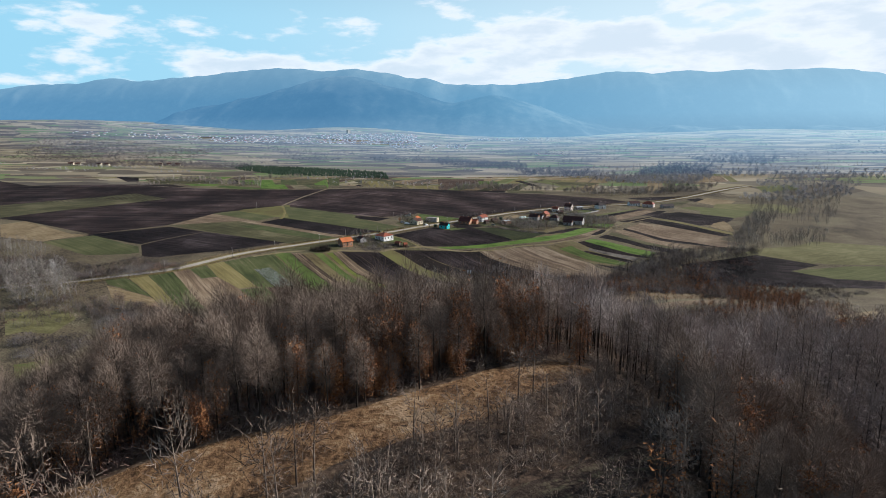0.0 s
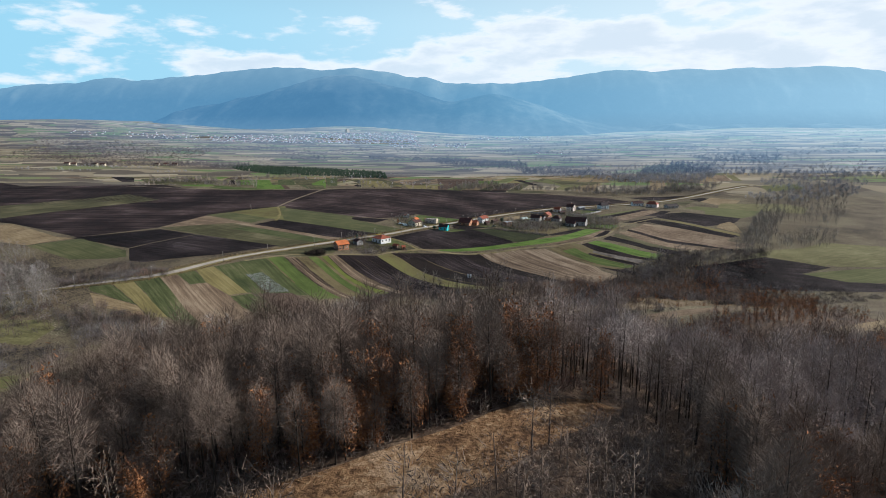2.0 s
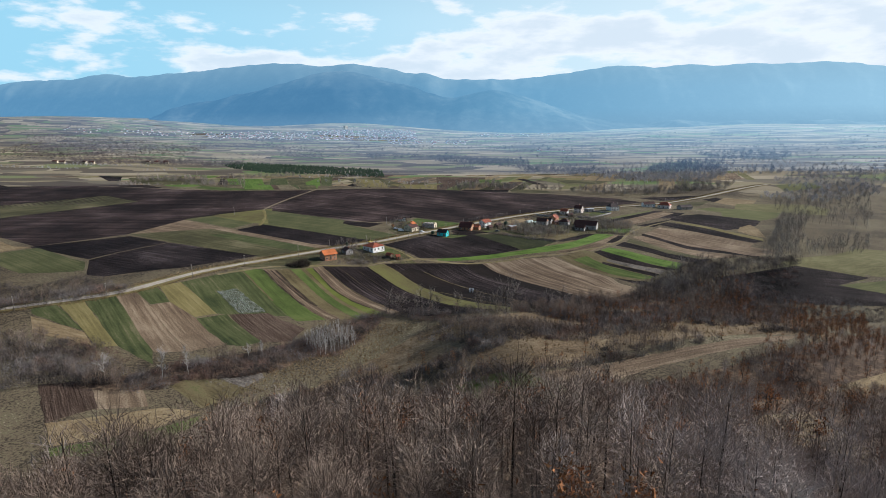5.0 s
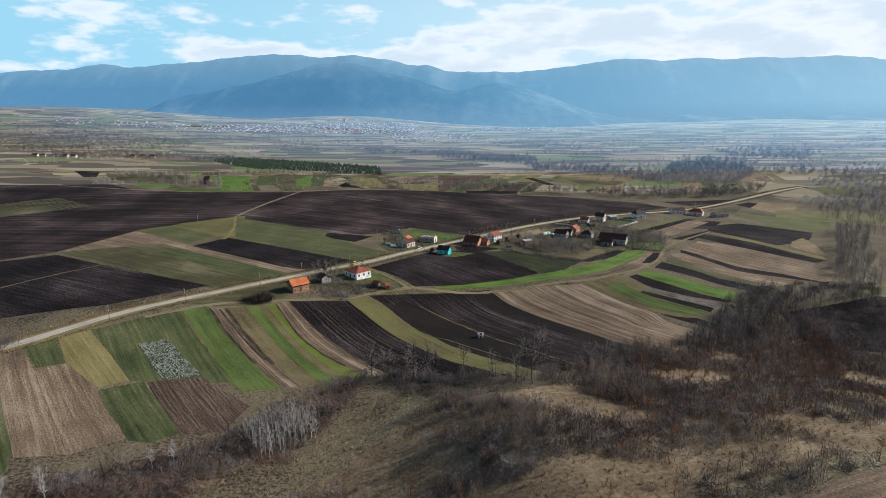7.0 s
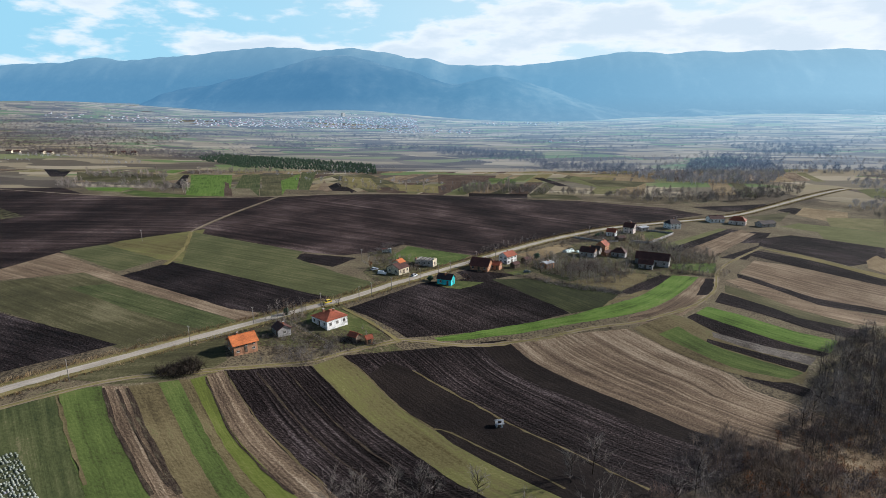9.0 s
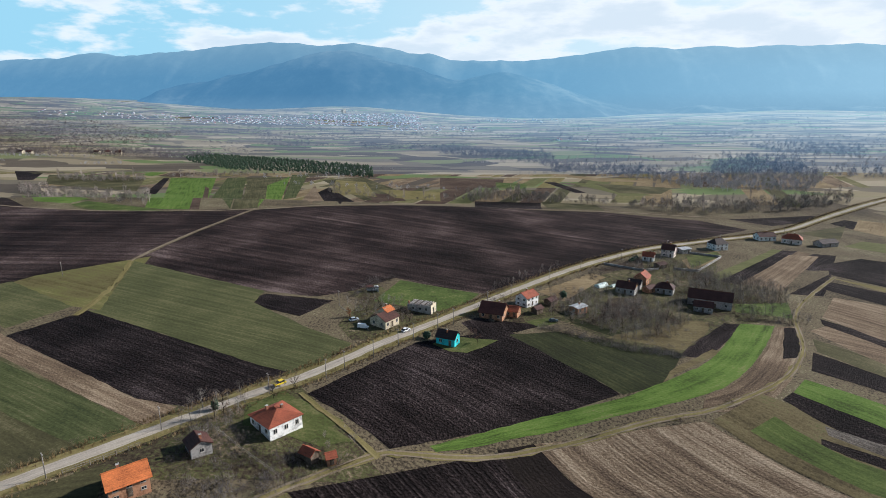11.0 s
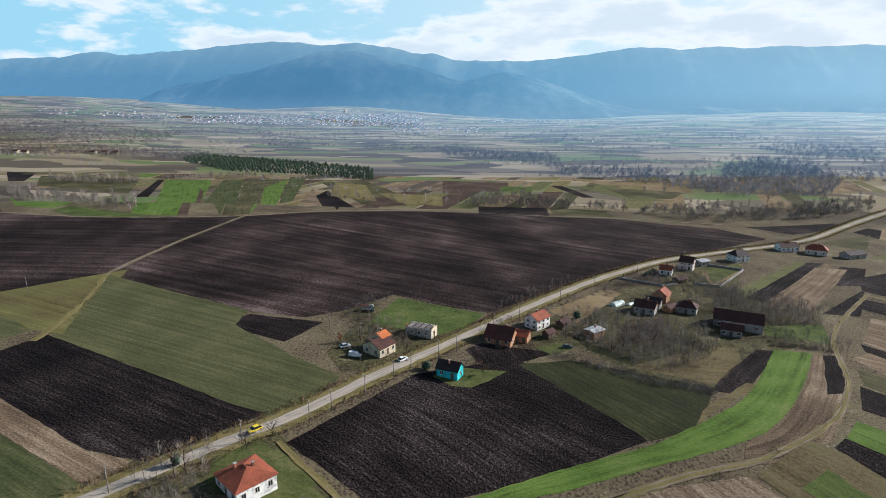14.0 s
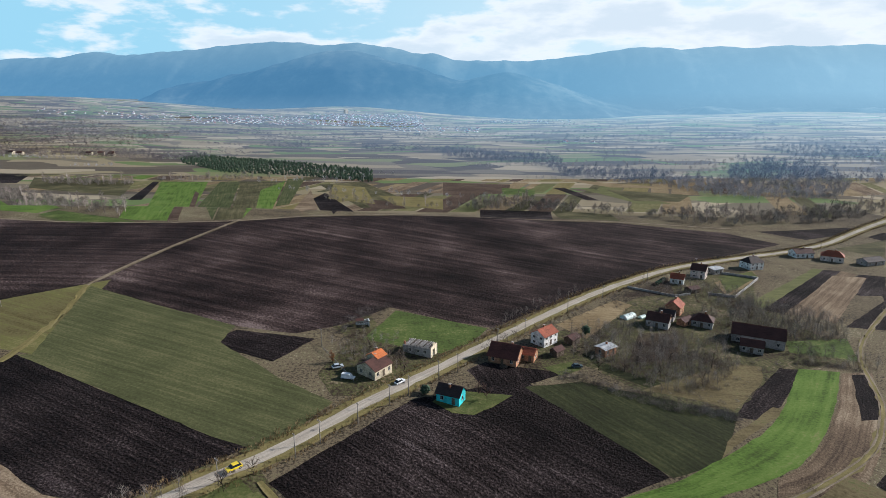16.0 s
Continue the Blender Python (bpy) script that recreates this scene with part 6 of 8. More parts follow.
growth([(115, 96), (136, 123), (166, 99), (154, 79), (128, 71)], 2.8, 0.8, sapling_kinds, 0.5, 1.0, GREY_TWIG, "orchard", "bare fruit trees beside the village")
growth([(-49, 44), (-43, 63), (-30, 76), (-29, 68), (-38, 50), (-46, 40)], 2.2, 0.7, thick_bush, 0.6, 1.2, BRUSH, "brush", "bare bushes round a ruined shack")
growth([(-62, -69), (-61, -59), (-57, -51), (-51, -48), (-50, -60), (-40, -68), (-26, -63), (-25, -68), (-57, -78)], 1.7, 0.8, thick_bush, 0.4, 0.9, BRUSH, "yard_brush", "overgrown brush in a yard")
growth([(100, 30), (118, 48), (126, 66), (112, 64), (100, 52)], 3.4, 0.6, thick_bush, 0.5, 1.0, BRUSH, "brush", "bare bushes behind a barn")
growth([(118, 60), (128, 44), (140, 62), (148, 80), (130, 74)], 3.0, 0.6, thick_bush, 0.5, 1.0, BRUSH, "brush", "bare bushes by a track crossing")
growth([(-81, -104.5), (-77.7, -101.3), (-73.1, -94.9), (-70, -97.4), (-70, -101.3), (-75.6, -105.4)], 1.0, 0.95, thick_bush, 0.9, 1.6, BARK, "yard_brush", "tall dark brush beside a field track")
growth([(-55.8, -89.5), (-56.6, -79.6), (-44.5, -75.7), (-33.4, -73.8), (-24.1, -65.8), (-17.7, -61.8), (-26, -71.8), (-32.6, -77.1), (-40.3, -87.2)], 1.9, 0.8, thick_bush, 0.6, 1.2, BRUSH, "yard_brush", "overgrown brush behind the white house")
growth([(116.8, 48), (129.8, 48.4), (139.9, 46.5), (141.4, 50.1), (131.7, 52.1), (119.7, 51.9)], 1.3, 0.95, thick_bush, 0.4, 0.7, BRUSH, "hedge", "low dark hedge at the end of a wheat strip")
for yard, size in (([(-67.9, -53.7), (-61.1, -49.1), (-54.9, -43.8), (-50.1, -51.3), (-51.6, -63.7), (-58.3, -68.8)], 1.0), ([(-32.0, -57.9), (-22.1, -51.7), (-17.3, -55.8), (-21.0, -61.4), (-30.1, -63.9)], 0.7), ([(-46.6, 33.3), (-34.4, 48.7), (-19.8, 42.4), (-16.9, 20.5), (-22.0, 14.5), (-33.5, 22.1)], 0.75), ([(53.4, 35.6), (80.5, 65.4), (103.3, 70.1), (98.2, 44.6), (77.6, 20.7), (59.4, 17.2)], 1.0), ([(95.3, 90.6), (126.8, 119.3), (158.8, 95.3), (152.0, 73.4), (118.7, 73.2)], 1.1), ([(120.2, 60.4), (154.9, 62.2), (150.1, 50.2), (116.8, 48.0)], 0.9), ([(81.8, 134.2), (118.3, 154.8), (141.4, 127.2), (129.9, 106.3), (95.0, 117.0)], 0.85), ([(41.6, 67.0), (58.6, 74.6), (59.2, 48.1), (49.1, 34.7), (39.1, 38.0)], 0.9)):
    growth(yard, 3.1, 0.75, sapling_kinds, 0.6 * size, 1.15 * size, GREY_TWIG, "garden_trees", "bare fruit trees and saplings in a village garden")
    growth(yard, 3.0, 0.7, thick_bush, 0.5 * size, 0.9 * size, TWIG, "garden_brush", "bare bushes under garden trees")
for x, y, h, w in ((-33, 22, 4.5, 2.2), (-24, 24, 4.2, 2.2), (-18, 22, 4.6, 2.4), (-16, 16, 3.8, 2), (-30, 32, 4, 2), (55, 32, 4.6, 2.4), (60, 36, 5, 2.5), (66, 30, 4.6, 2.3), (72, 40, 5.4, 2.6), (64, 48, 5, 2.4), (86, 40, 6, 2.6), (78, 26, 4.6, 2.4), (120, 90, 7, 3), (-42, -38, 4, 2), (-46, -44, 4.6, 2.2), (-55, -55, 7, 1.8), (-57, -56, 7.5, 1.8), (46, 30, 4.4, 2.3), (40, 40, 4.2, 2.2)):
    lone_tree(x, y, h, w, "bare spreading fruit tree in a village yard", BARK, TWIG, 10, 240, 0.2, 0.045, 0, "fruit trees")
lone_tree(9.5, 5.5, 4.6, 2.0, "small reddish weeping tree beside the turquoise house", BARK, RED_TWIG, 10, 420, 0.2, 0.045)
stuff("verge_brush", spread(rnd, scatter(rnd, [(-125, -128), (-44, -25), (-47, -22), (-130, -124)], 2.6, 0.5), bush_kinds, 0.3, 0.6), TWIG, "low dry brush along the road", "brush")

# beyond the crest: hedges, river woods and copses, in the order in which they lie behind one another
CREST_BELTS = [
    ([(-533, 449), (-502, 453), (-436, 410), (-380, 384), (-234, 224), (-213, 201), (-244, 207), (-292, 227), (-487, 397)], 6.5, 0.75),
    ([(-4, 408), (10, 419), (60, 407), (87, 369), (137, 346), (130, 336), (80, 352), (31, 361), (-1, 351)], 5.0, 0.8),
    ([(-168, 440), (-114, 415), (-64, 382), (-5, 384), (-4, 366), (-72, 363), (-161, 413)], 7.0, 0.5),
    ([(140, 339), (178, 356), (241, 356), (305, 371), (386, 415), (350, 358), (283, 330), (181, 310)], 5.5, 0.8),
    ([(-568, 543), (-516, 544), (-432, 542), (-411, 508), (-508, 503)], 6.0, 0.8),
    ([(-415, 565), (-298, 594), (-269, 578), (-287, 566), (-403, 544)], 6.0, 0.7),
]
RIVER_WOODS = [
    ([(-84, 1154), (35, 1031), (144, 935), (131, 725), (204, 717), (261, 636), (229, 532), (180, 547), (118, 631), (101, 770), (12, 844), (-69, 945)], 8.0, 0.8),
    ([(246, 587), (299, 563), (375, 734), (438, 730), (460, 616), (416, 517), (356, 434), (273, 430), (247, 448), (221, 488)], 7.0, 0.85),
    ([(421, 850), (523, 851), (513, 707), (419, 692)], 9.0, 0.7),
    ([(420, 560), (700, 470), (900, 480), (720, 560), (450, 620)], 8.5, 0.6),
    ([(360, 300), (470, 380), (600, 420), (520, 330), (400, 250)], 8.0, 0.55),
    ([(-997, 982), (-844, 992), (-683, 988), (-530, 943), (-482, 825), (-529, 797), (-719, 851), (-855, 819)], 9.5, 0.75),
    ([(609, 1191), (752, 1231), (812, 1061), (636, 791), (548, 830)], 11.0, 0.6),
]
FAR_COPSES = [
    ([(-1921, 2047), (-1287, 1736), (-938, 1535), (-783, 1255), (-1034, 1294), (-1436, 1484)], 17, 0.7),
    ([(-2150, 2270), (-1759, 2281), (-1227, 1652), (-1015, 1139), (-1191, 1135), (-1500, 1500)], 19, 0.75),
    ([(-721, 1601), (-490, 1545), (-394, 1126), (-487, 1164)], 13, 0.75),
    ([(-301, 1294), (-81, 1121), (-74, 1019), (-263, 1115)], 11, 0.7),
    ([(-1066, 1730), (-710, 1767), (-639, 1575), (-938, 1535)], 14, 0.7),
    ([(259, 1666), (561, 1543), (538, 1425), (234, 1485)], 14, 0.4),
    ([(-2300, 2500), (-1500, 2400), (-1200, 2000), (-1900, 2100)], 24, 0.5),
]
crest = np.concatenate([scatter(rnd, *row) for row in CREST_BELTS])
tall = rnd.rand(len(crest)) < 0.22
stuff("crest_trees", spread(rnd, crest[~tall], far_bush, 0.65, 1.35), GREY_TWIG, "bare trees and thickets beyond the field crest", "trees")
stuff("crest_poplars", spread(rnd, crest[tall], far_poplar, 0.6, 1.05), PALE_LIT_TWIG, "pale tall poplars standing among bare thickets", "trees")
woods = np.concatenate([scatter(rnd, *row) for row in RIVER_WOODS])
near_river = woods[:, 1] < 560
stuff("river_wood", spread(rnd, woods[near_river], far_bush + far_poplar[2:], 0.75, 1.4), FAR_TWIG, "bare river wood across the valley floor, haze in its pale grey", "trees")
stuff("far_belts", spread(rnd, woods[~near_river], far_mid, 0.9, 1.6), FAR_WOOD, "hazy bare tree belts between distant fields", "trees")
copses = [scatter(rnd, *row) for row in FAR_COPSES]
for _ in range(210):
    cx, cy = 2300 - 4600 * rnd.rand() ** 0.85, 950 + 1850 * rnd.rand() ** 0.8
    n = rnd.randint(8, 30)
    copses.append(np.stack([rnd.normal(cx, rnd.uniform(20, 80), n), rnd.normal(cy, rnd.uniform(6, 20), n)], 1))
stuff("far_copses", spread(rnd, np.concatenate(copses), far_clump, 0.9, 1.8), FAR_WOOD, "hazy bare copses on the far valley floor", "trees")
lines = []
for _ in range(190):
    x0, y0 = rnd.uniform(-1700, 1900), 480 + 2100 * rnd.rand() ** 1.4
    n, a = rnd.randint(14, 46), radians(rnd.normal(-3, 9))
    s = np.arange(n) * rnd.uniform(4.0, 7.5)
    lines.append(np.stack([x0 + s * math.cos(a) + rnd.normal(0, 4, n), y0 + s * math.sin(a) + rnd.normal(0, 5, n)], 1))
lines = np.concatenate(lines)
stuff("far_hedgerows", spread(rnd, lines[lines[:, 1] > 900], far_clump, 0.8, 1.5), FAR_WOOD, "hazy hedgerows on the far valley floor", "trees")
stuff("hedgerows", spread(rnd, lines[lines[:, 1] <= 900], far_mid, 0.4, 1.1), FAR_TWIG, "distant bare hedgerows along field edges, haze in their pale grey", "trees")

pine_shapes = [conifer(rnd, h, w, 5, 6) for h, w in ((11, 6.6), (9.5, 6.2), (12, 6.8))]
pine_protos = []
for trunk, crown in pine_shapes:
    root = tagged(new("pine"), "dark green pine of a plantation belt", "pine tree", "pine belt")
    for nm, arr, mt in (("trunk", trunk, BARK), ("crown", crown, NEEDLE)):
        ob = new(nm, mesh_of(nm, *arr, [mt]))
        ob.parent = root
    pine_protos.append(root)
pine_spots = scatter(rnd, [(-530, 838), (-543, 930), (-422, 852), (-157, 696), (-129, 549), (-241, 611), (-354, 633), (-481, 755)], 5.6, 0.9)
pine_spots = pine_spots[np.argsort(pine_spots[:, 1] + 0.62 * pine_spots[:, 0])]
for k, (x, y) in enumerate(pine_spots[:290]):
    m = pose(x, y, float(height(x, y)) - 0.2, 0, 0, rnd.rand() * 360) @ Matrix.Scale(float(rnd.uniform(0.27, 0.5)), 4)
    if k < 3:
        pine_protos[k].matrix_basis = m
    else:
        copy_thing(pine_protos[k % 3], Matrix.Identity(4)).matrix_basis = m
stuff("pine_wood", spread(rnd, pine_spots[290:], [join(p) for p in pine_shapes], 0.28, 0.5), NEEDLE, "dark green pine wood behind the belt", "woodland")

# the hilltop clearing, its leaf litter and the bare plot; dead leaves under the scrub
FIELD.update(hill=HILL_GRASS, litter=LITTER)
FIELD_LABEL.update(hill="tawny dry grass clearing on the wooded hill", litter="brown leaf litter under the bare wood")
field("litter", 0, *HILL_WOOD)
for glade in OPENINGS:
    field("dry_grass", 40, *glade)
field("hill", 30, *MEADOW)
field("garden", 35, *BARE_PLOT)
field("valley_grass", 20, *SCRUB["open"])
field("litter", 0, *SCRUB["band"])

TOWN = [
    ([(-788, 2531), (-302, 2712), (-234, 2186), (-646, 2084)], 25, 0.9), ([(-1331, 2392), (-982, 2436), (-822, 2012), (-1081, 1953)], 33, 0.75),
    ([(-1755, 2432), (-1378, 2432), (-1225, 2141), (-1562, 2180)], 36, 0.6), ([(-2057, 2400), (-1703, 2396), (-1562, 2180), (-1871, 2195)], 42, 0.45),
    ([(-960, 2378), (-758, 2436), (-637, 2023), (-805, 1994)], 32, 0.7), ([(-358, 2099), (-5, 2099), (-4, 1816), (-309, 1792)], 34, 0.6),
    ([(-10, 2831), (438, 2783), (392, 2462), (-8, 2432)], 60, 0.5), ([(180, 1380), (290, 1400), (290, 1350), (190, 1340)], 26, 0.6)]
town = np.concatenate([scatter(rnd, *row) for row in TOWN])
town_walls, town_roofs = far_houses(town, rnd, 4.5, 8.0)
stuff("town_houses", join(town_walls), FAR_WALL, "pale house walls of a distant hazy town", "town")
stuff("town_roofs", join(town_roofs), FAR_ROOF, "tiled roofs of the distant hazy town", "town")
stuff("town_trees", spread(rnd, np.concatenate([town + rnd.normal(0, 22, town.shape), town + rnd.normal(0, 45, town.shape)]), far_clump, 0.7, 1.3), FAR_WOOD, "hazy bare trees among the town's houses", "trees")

# bushes and tall pale trees along the lower end of the ploughed strips
stand([(-31, -156), (-20, -147), (-3, -143), (7, -148), (23, -150), (34, -155), (36, -164), (7, -156), (-2, -150), (-18, -153)], 2.2, 0.85, thick_bush, 0.8, 1.6, BRUSH, "thicket", "dark bare thicket below the ploughed strips")
stand([(12, -152), (27, -153), (42, -154), (45, -164), (23, -163)], 3.2, 0.7, sapling_kinds, 0.7, 1.2, TWIG, "thicket", "bare saplings below the ploughed strips")
for x, y, h, w in ((-18, -146, 9, 5.0), (-12, -145, 7.5, 4.2), (-3, -148, 13, 4.2), (1, -145, 9.5, 4), (36, -162, 14, 6.5), (31, -161, 9, 3.5), (24, -154, 8, 3.2), (64, -135, 10, 4), (57, -142, 8, 3.5)):
    lone_tree(x, y, h, w, "pale bare tree below the ploughed strips", BARK, GREY_TWIG, 13, 420, 0.15, 0.045, 0)

# ---- buildings ----
def plaster(name, c, worn=0.35):
    d = tuple(v * (1 - worn) for v in c)
    return surface(name, [(0.05, tuple(v * 0.6 for v in d)), (0.35, d), (0.6, c), (0.95, tuple(min(0.9, v * 1.08) for v in c))], 1.6, 0.35, None, (0.5, 0, 0.6), bump=0.15, lift=0.03)


def tiles(name, c):
    return surface(name, [(0.05, tuple(v * 0.4 for v in c)), (0.4, tuple(v * 0.8 for v in c)), (0.65, c), (0.95, tuple(min(0.9, v * 1.3) for v in c))], 3.5, 0.3, (0.4, 5.0), (0.4, 0.35, 0.4), rough=0.8, bump=0.5, lift=0.08)


WHITE_WALL, TEAL_WALL = plaster("white_plaster", (0.78, 0.76, 0.72)), plaster("turquoise_plaster", (0.055, 0.50, 0.52), 0.15)
CREAM_WALL, GREY_WALL = plaster("cream_plaster", (0.58, 0.50, 0.36)), plaster("grey_render", (0.33, 0.31, 0.29))
BRICK_WALL, PINK_WALL = plaster("bare_orange_brick", (0.42, 0.22, 0.13)), plaster("pale_pink_plaster", (0.66, 0.55, 0.49))
# BROWN_TILE and DARK_TILE are deepened to hold the shade of backlit slopes
RED_TILE, BROWN_TILE = tiles("red_roof_tiles", (0.30, 0.082, 0.042)), tiles("brown_shaded_roof_tiles", (0.078, 0.033, 0.025))
DARK_RED_TILE = tiles("dark_red_roof_tiles", (0.105, 0.036, 0.026))
ORANGE_TILE, DARK_TILE = tiles("orange_roof_tiles", (0.55, 0.16, 0.05)), tiles("dark_shaded_roof_tiles", (0.045, 0.03, 0.027))
SHEET = surface("grey_sheet_metal", [(0.1, (0.22, 0.22, 0.22)), (0.5, (0.42, 0.42, 0.41)), (0.9, (0.6, 0.6, 0.58))], 1.0, 0.4, (0.3, 2.0), rough=0.5, bump=0.2, metal=0.3)
BRICK, CONCRETE = plaster("chimney_brick", (0.34, 0.15, 0.09)), plaster("raw_concrete", (0.42, 0.40, 0.37))
DARK_WOOD = surface("weathered_wood", [(0.1, (0.04, 0.03, 0.022)), (0.5, (0.10, 0.075, 0.055)), (0.9, (0.19, 0.155, 0.12))], 3.0, 0.5, None, (0.5, 0, 0.5), bump=0.3, lift=0.02)
FRAME_WOOD = plaster("window_frame_paint", (0.5, 0.45, 0.38))


def glass_pane():
    m = bpy.data.materials.new("dark_window_glass")
    m.use_nodes = True
    b = m.node_tree.nodes["Principled BSDF"]
    b.inputs["Base Color"].default_value, b.inputs["Roughness"].default_value = (0.02, 0.025, 0.03, 1), 0.08
    return m


GLASS = glass_pane()


def part(name, bm, material, parent, label="", smooth=False):
    me = bpy.data.meshes.new(name)
    bmesh.ops.recalc_face_normals(bm, faces=bm.faces[:])
    for f in bm.faces:
        f.smooth = smooth
    bm.to_mesh(me)
    bm.free()
    me.materials.append(material)
    ob = new(name, me)
    ob.parent = parent
    return tagged(ob, label)


def box(bm, x0, x1, y0, y1, z0, z1, bevel=0.0):
    made = bmesh.ops.create_cube(bm, size=1.0)["verts"]
    for v in made:
        v.co = Vector(((x0 + x1) / 2 + v.co.x * (x1 - x0), (y0 + y1) / 2 + v.co.y * (y1 - y0), (z0 + z1) / 2 + v.co.z * (z1 - z0)))
    if bevel:
        edges = list({e for v in made for e in v.link_edges})
        bmesh.ops.bevel(bm, geom=edges, offset=bevel, segments=1, affect="EDGES")
    return bm


def boxed(*args, bevel=0.0):
    return box(bmesh.new(), *args, bevel=bevel)


def slab(bm, corners, thick):
    """A roof plane of that thickness from its upper corners."""
    n = (Vector(corners[1]) - Vector(corners[0])).cross(Vector(corners[2]) - Vector(corners[0])).normalized()
    n = n if n.z > 0 else -n
    top = [bm.verts.new(c) for c in corners]
    low = [bm.verts.new(Vector(c) - n * thick) for c in corners]
    bm.faces.new(top)
    bm.faces.new(low[::-1])
    for k in range(len(corners)):
        j = (k + 1) % len(corners)
        bm.faces.new((top[k], low[k], low[j], top[j]))


def window(parent, x, y, z, w, h, axis, out, glass=None, arch=False):
    """A window set on a wall face: a frame and sill with a dark pane. axis: the wall runs along "x" or "y"; out: +1 or -1."""
    bm = bmesh.new()
    t = 0.07
    for a0, a1, b0, b1 in ((-w / 2, w / 2, h - t, h), (-w / 2, w / 2, 0, t), (-w / 2, -w / 2 + t, t, h - t), (w / 2 - t, w / 2, t, h - t), (-t / 2, t / 2, t, h - t)):
        d0, d1 = (0.0, 0.06) if out > 0 else (-0.06, 0.0)
        if axis == "x":
            box(bm, x + a0, x + a1, y + d0, y + d1, z + b0, z + b1)
        else:
            box(bm, x + d0, x + d1, y + a0, y + a1, z + b0, z + b1)
    win = part("window", bm, FRAME_WOOD, parent)
    g0, g1 = (0.005, 0.03) if out > 0 else (-0.03, -0.005)
    if axis == "x":
        part("pane", boxed(x - w / 2 + t, x + w / 2 - t, y + g0, y + g1, z + t, z + h - t), GLASS, win)
        part("sill", boxed(x - w / 2 - 0.06, x + w / 2 + 0.06, y + (0 if out > 0 else -0.14), y + (0.14 if out > 0 else 0), z - 0.08, z - 0.005), CONCRETE, win)
    else:
        part("pane", boxed(x + g0, x + g1, y - w / 2 + t, y + w / 2 - t, z + t, z + h - t), GLASS, win)
        part("sill", boxed(x + (0 if out > 0 else -0.14), x + (0.14 if out > 0 else 0), y - w / 2 - 0.06, y + w / 2 + 0.06, z - 0.08, z - 0.005), CONCRETE, win)
    return win


def door(parent, x, y, w, h, axis, out, material=None):
    d0, d1 = (0.004, 0.07) if out > 0 else (-0.07, -0.004)
    a = (x - w / 2, x + w / 2, y + d0, y + d1, 0.02, h) if axis == "x" else (x + d0, x + d1, y - w / 2, y + w / 2, 0.02, h)
    leaf = part("door", boxed(*a, bevel=0.02), material or DARK_WOOD, parent)
    k = (x + w / 2 - 0.15, x + w / 2 - 0.08, y + 1.4 * d0, y + 1.9 * d1, 1.0, 1.08) if axis == "x" else (x + 1.4 * d0, x + 1.9 * d1, y + w / 2 - 0.15, y + w / 2 - 0.08, 1.0, 1.08)
    part("handle", boxed(*(min(k[0], k[1]), max(k[0], k[1]), min(k[2], k[3]), max(k[2], k[3]), k[4], k[5])), SHEET, leaf)


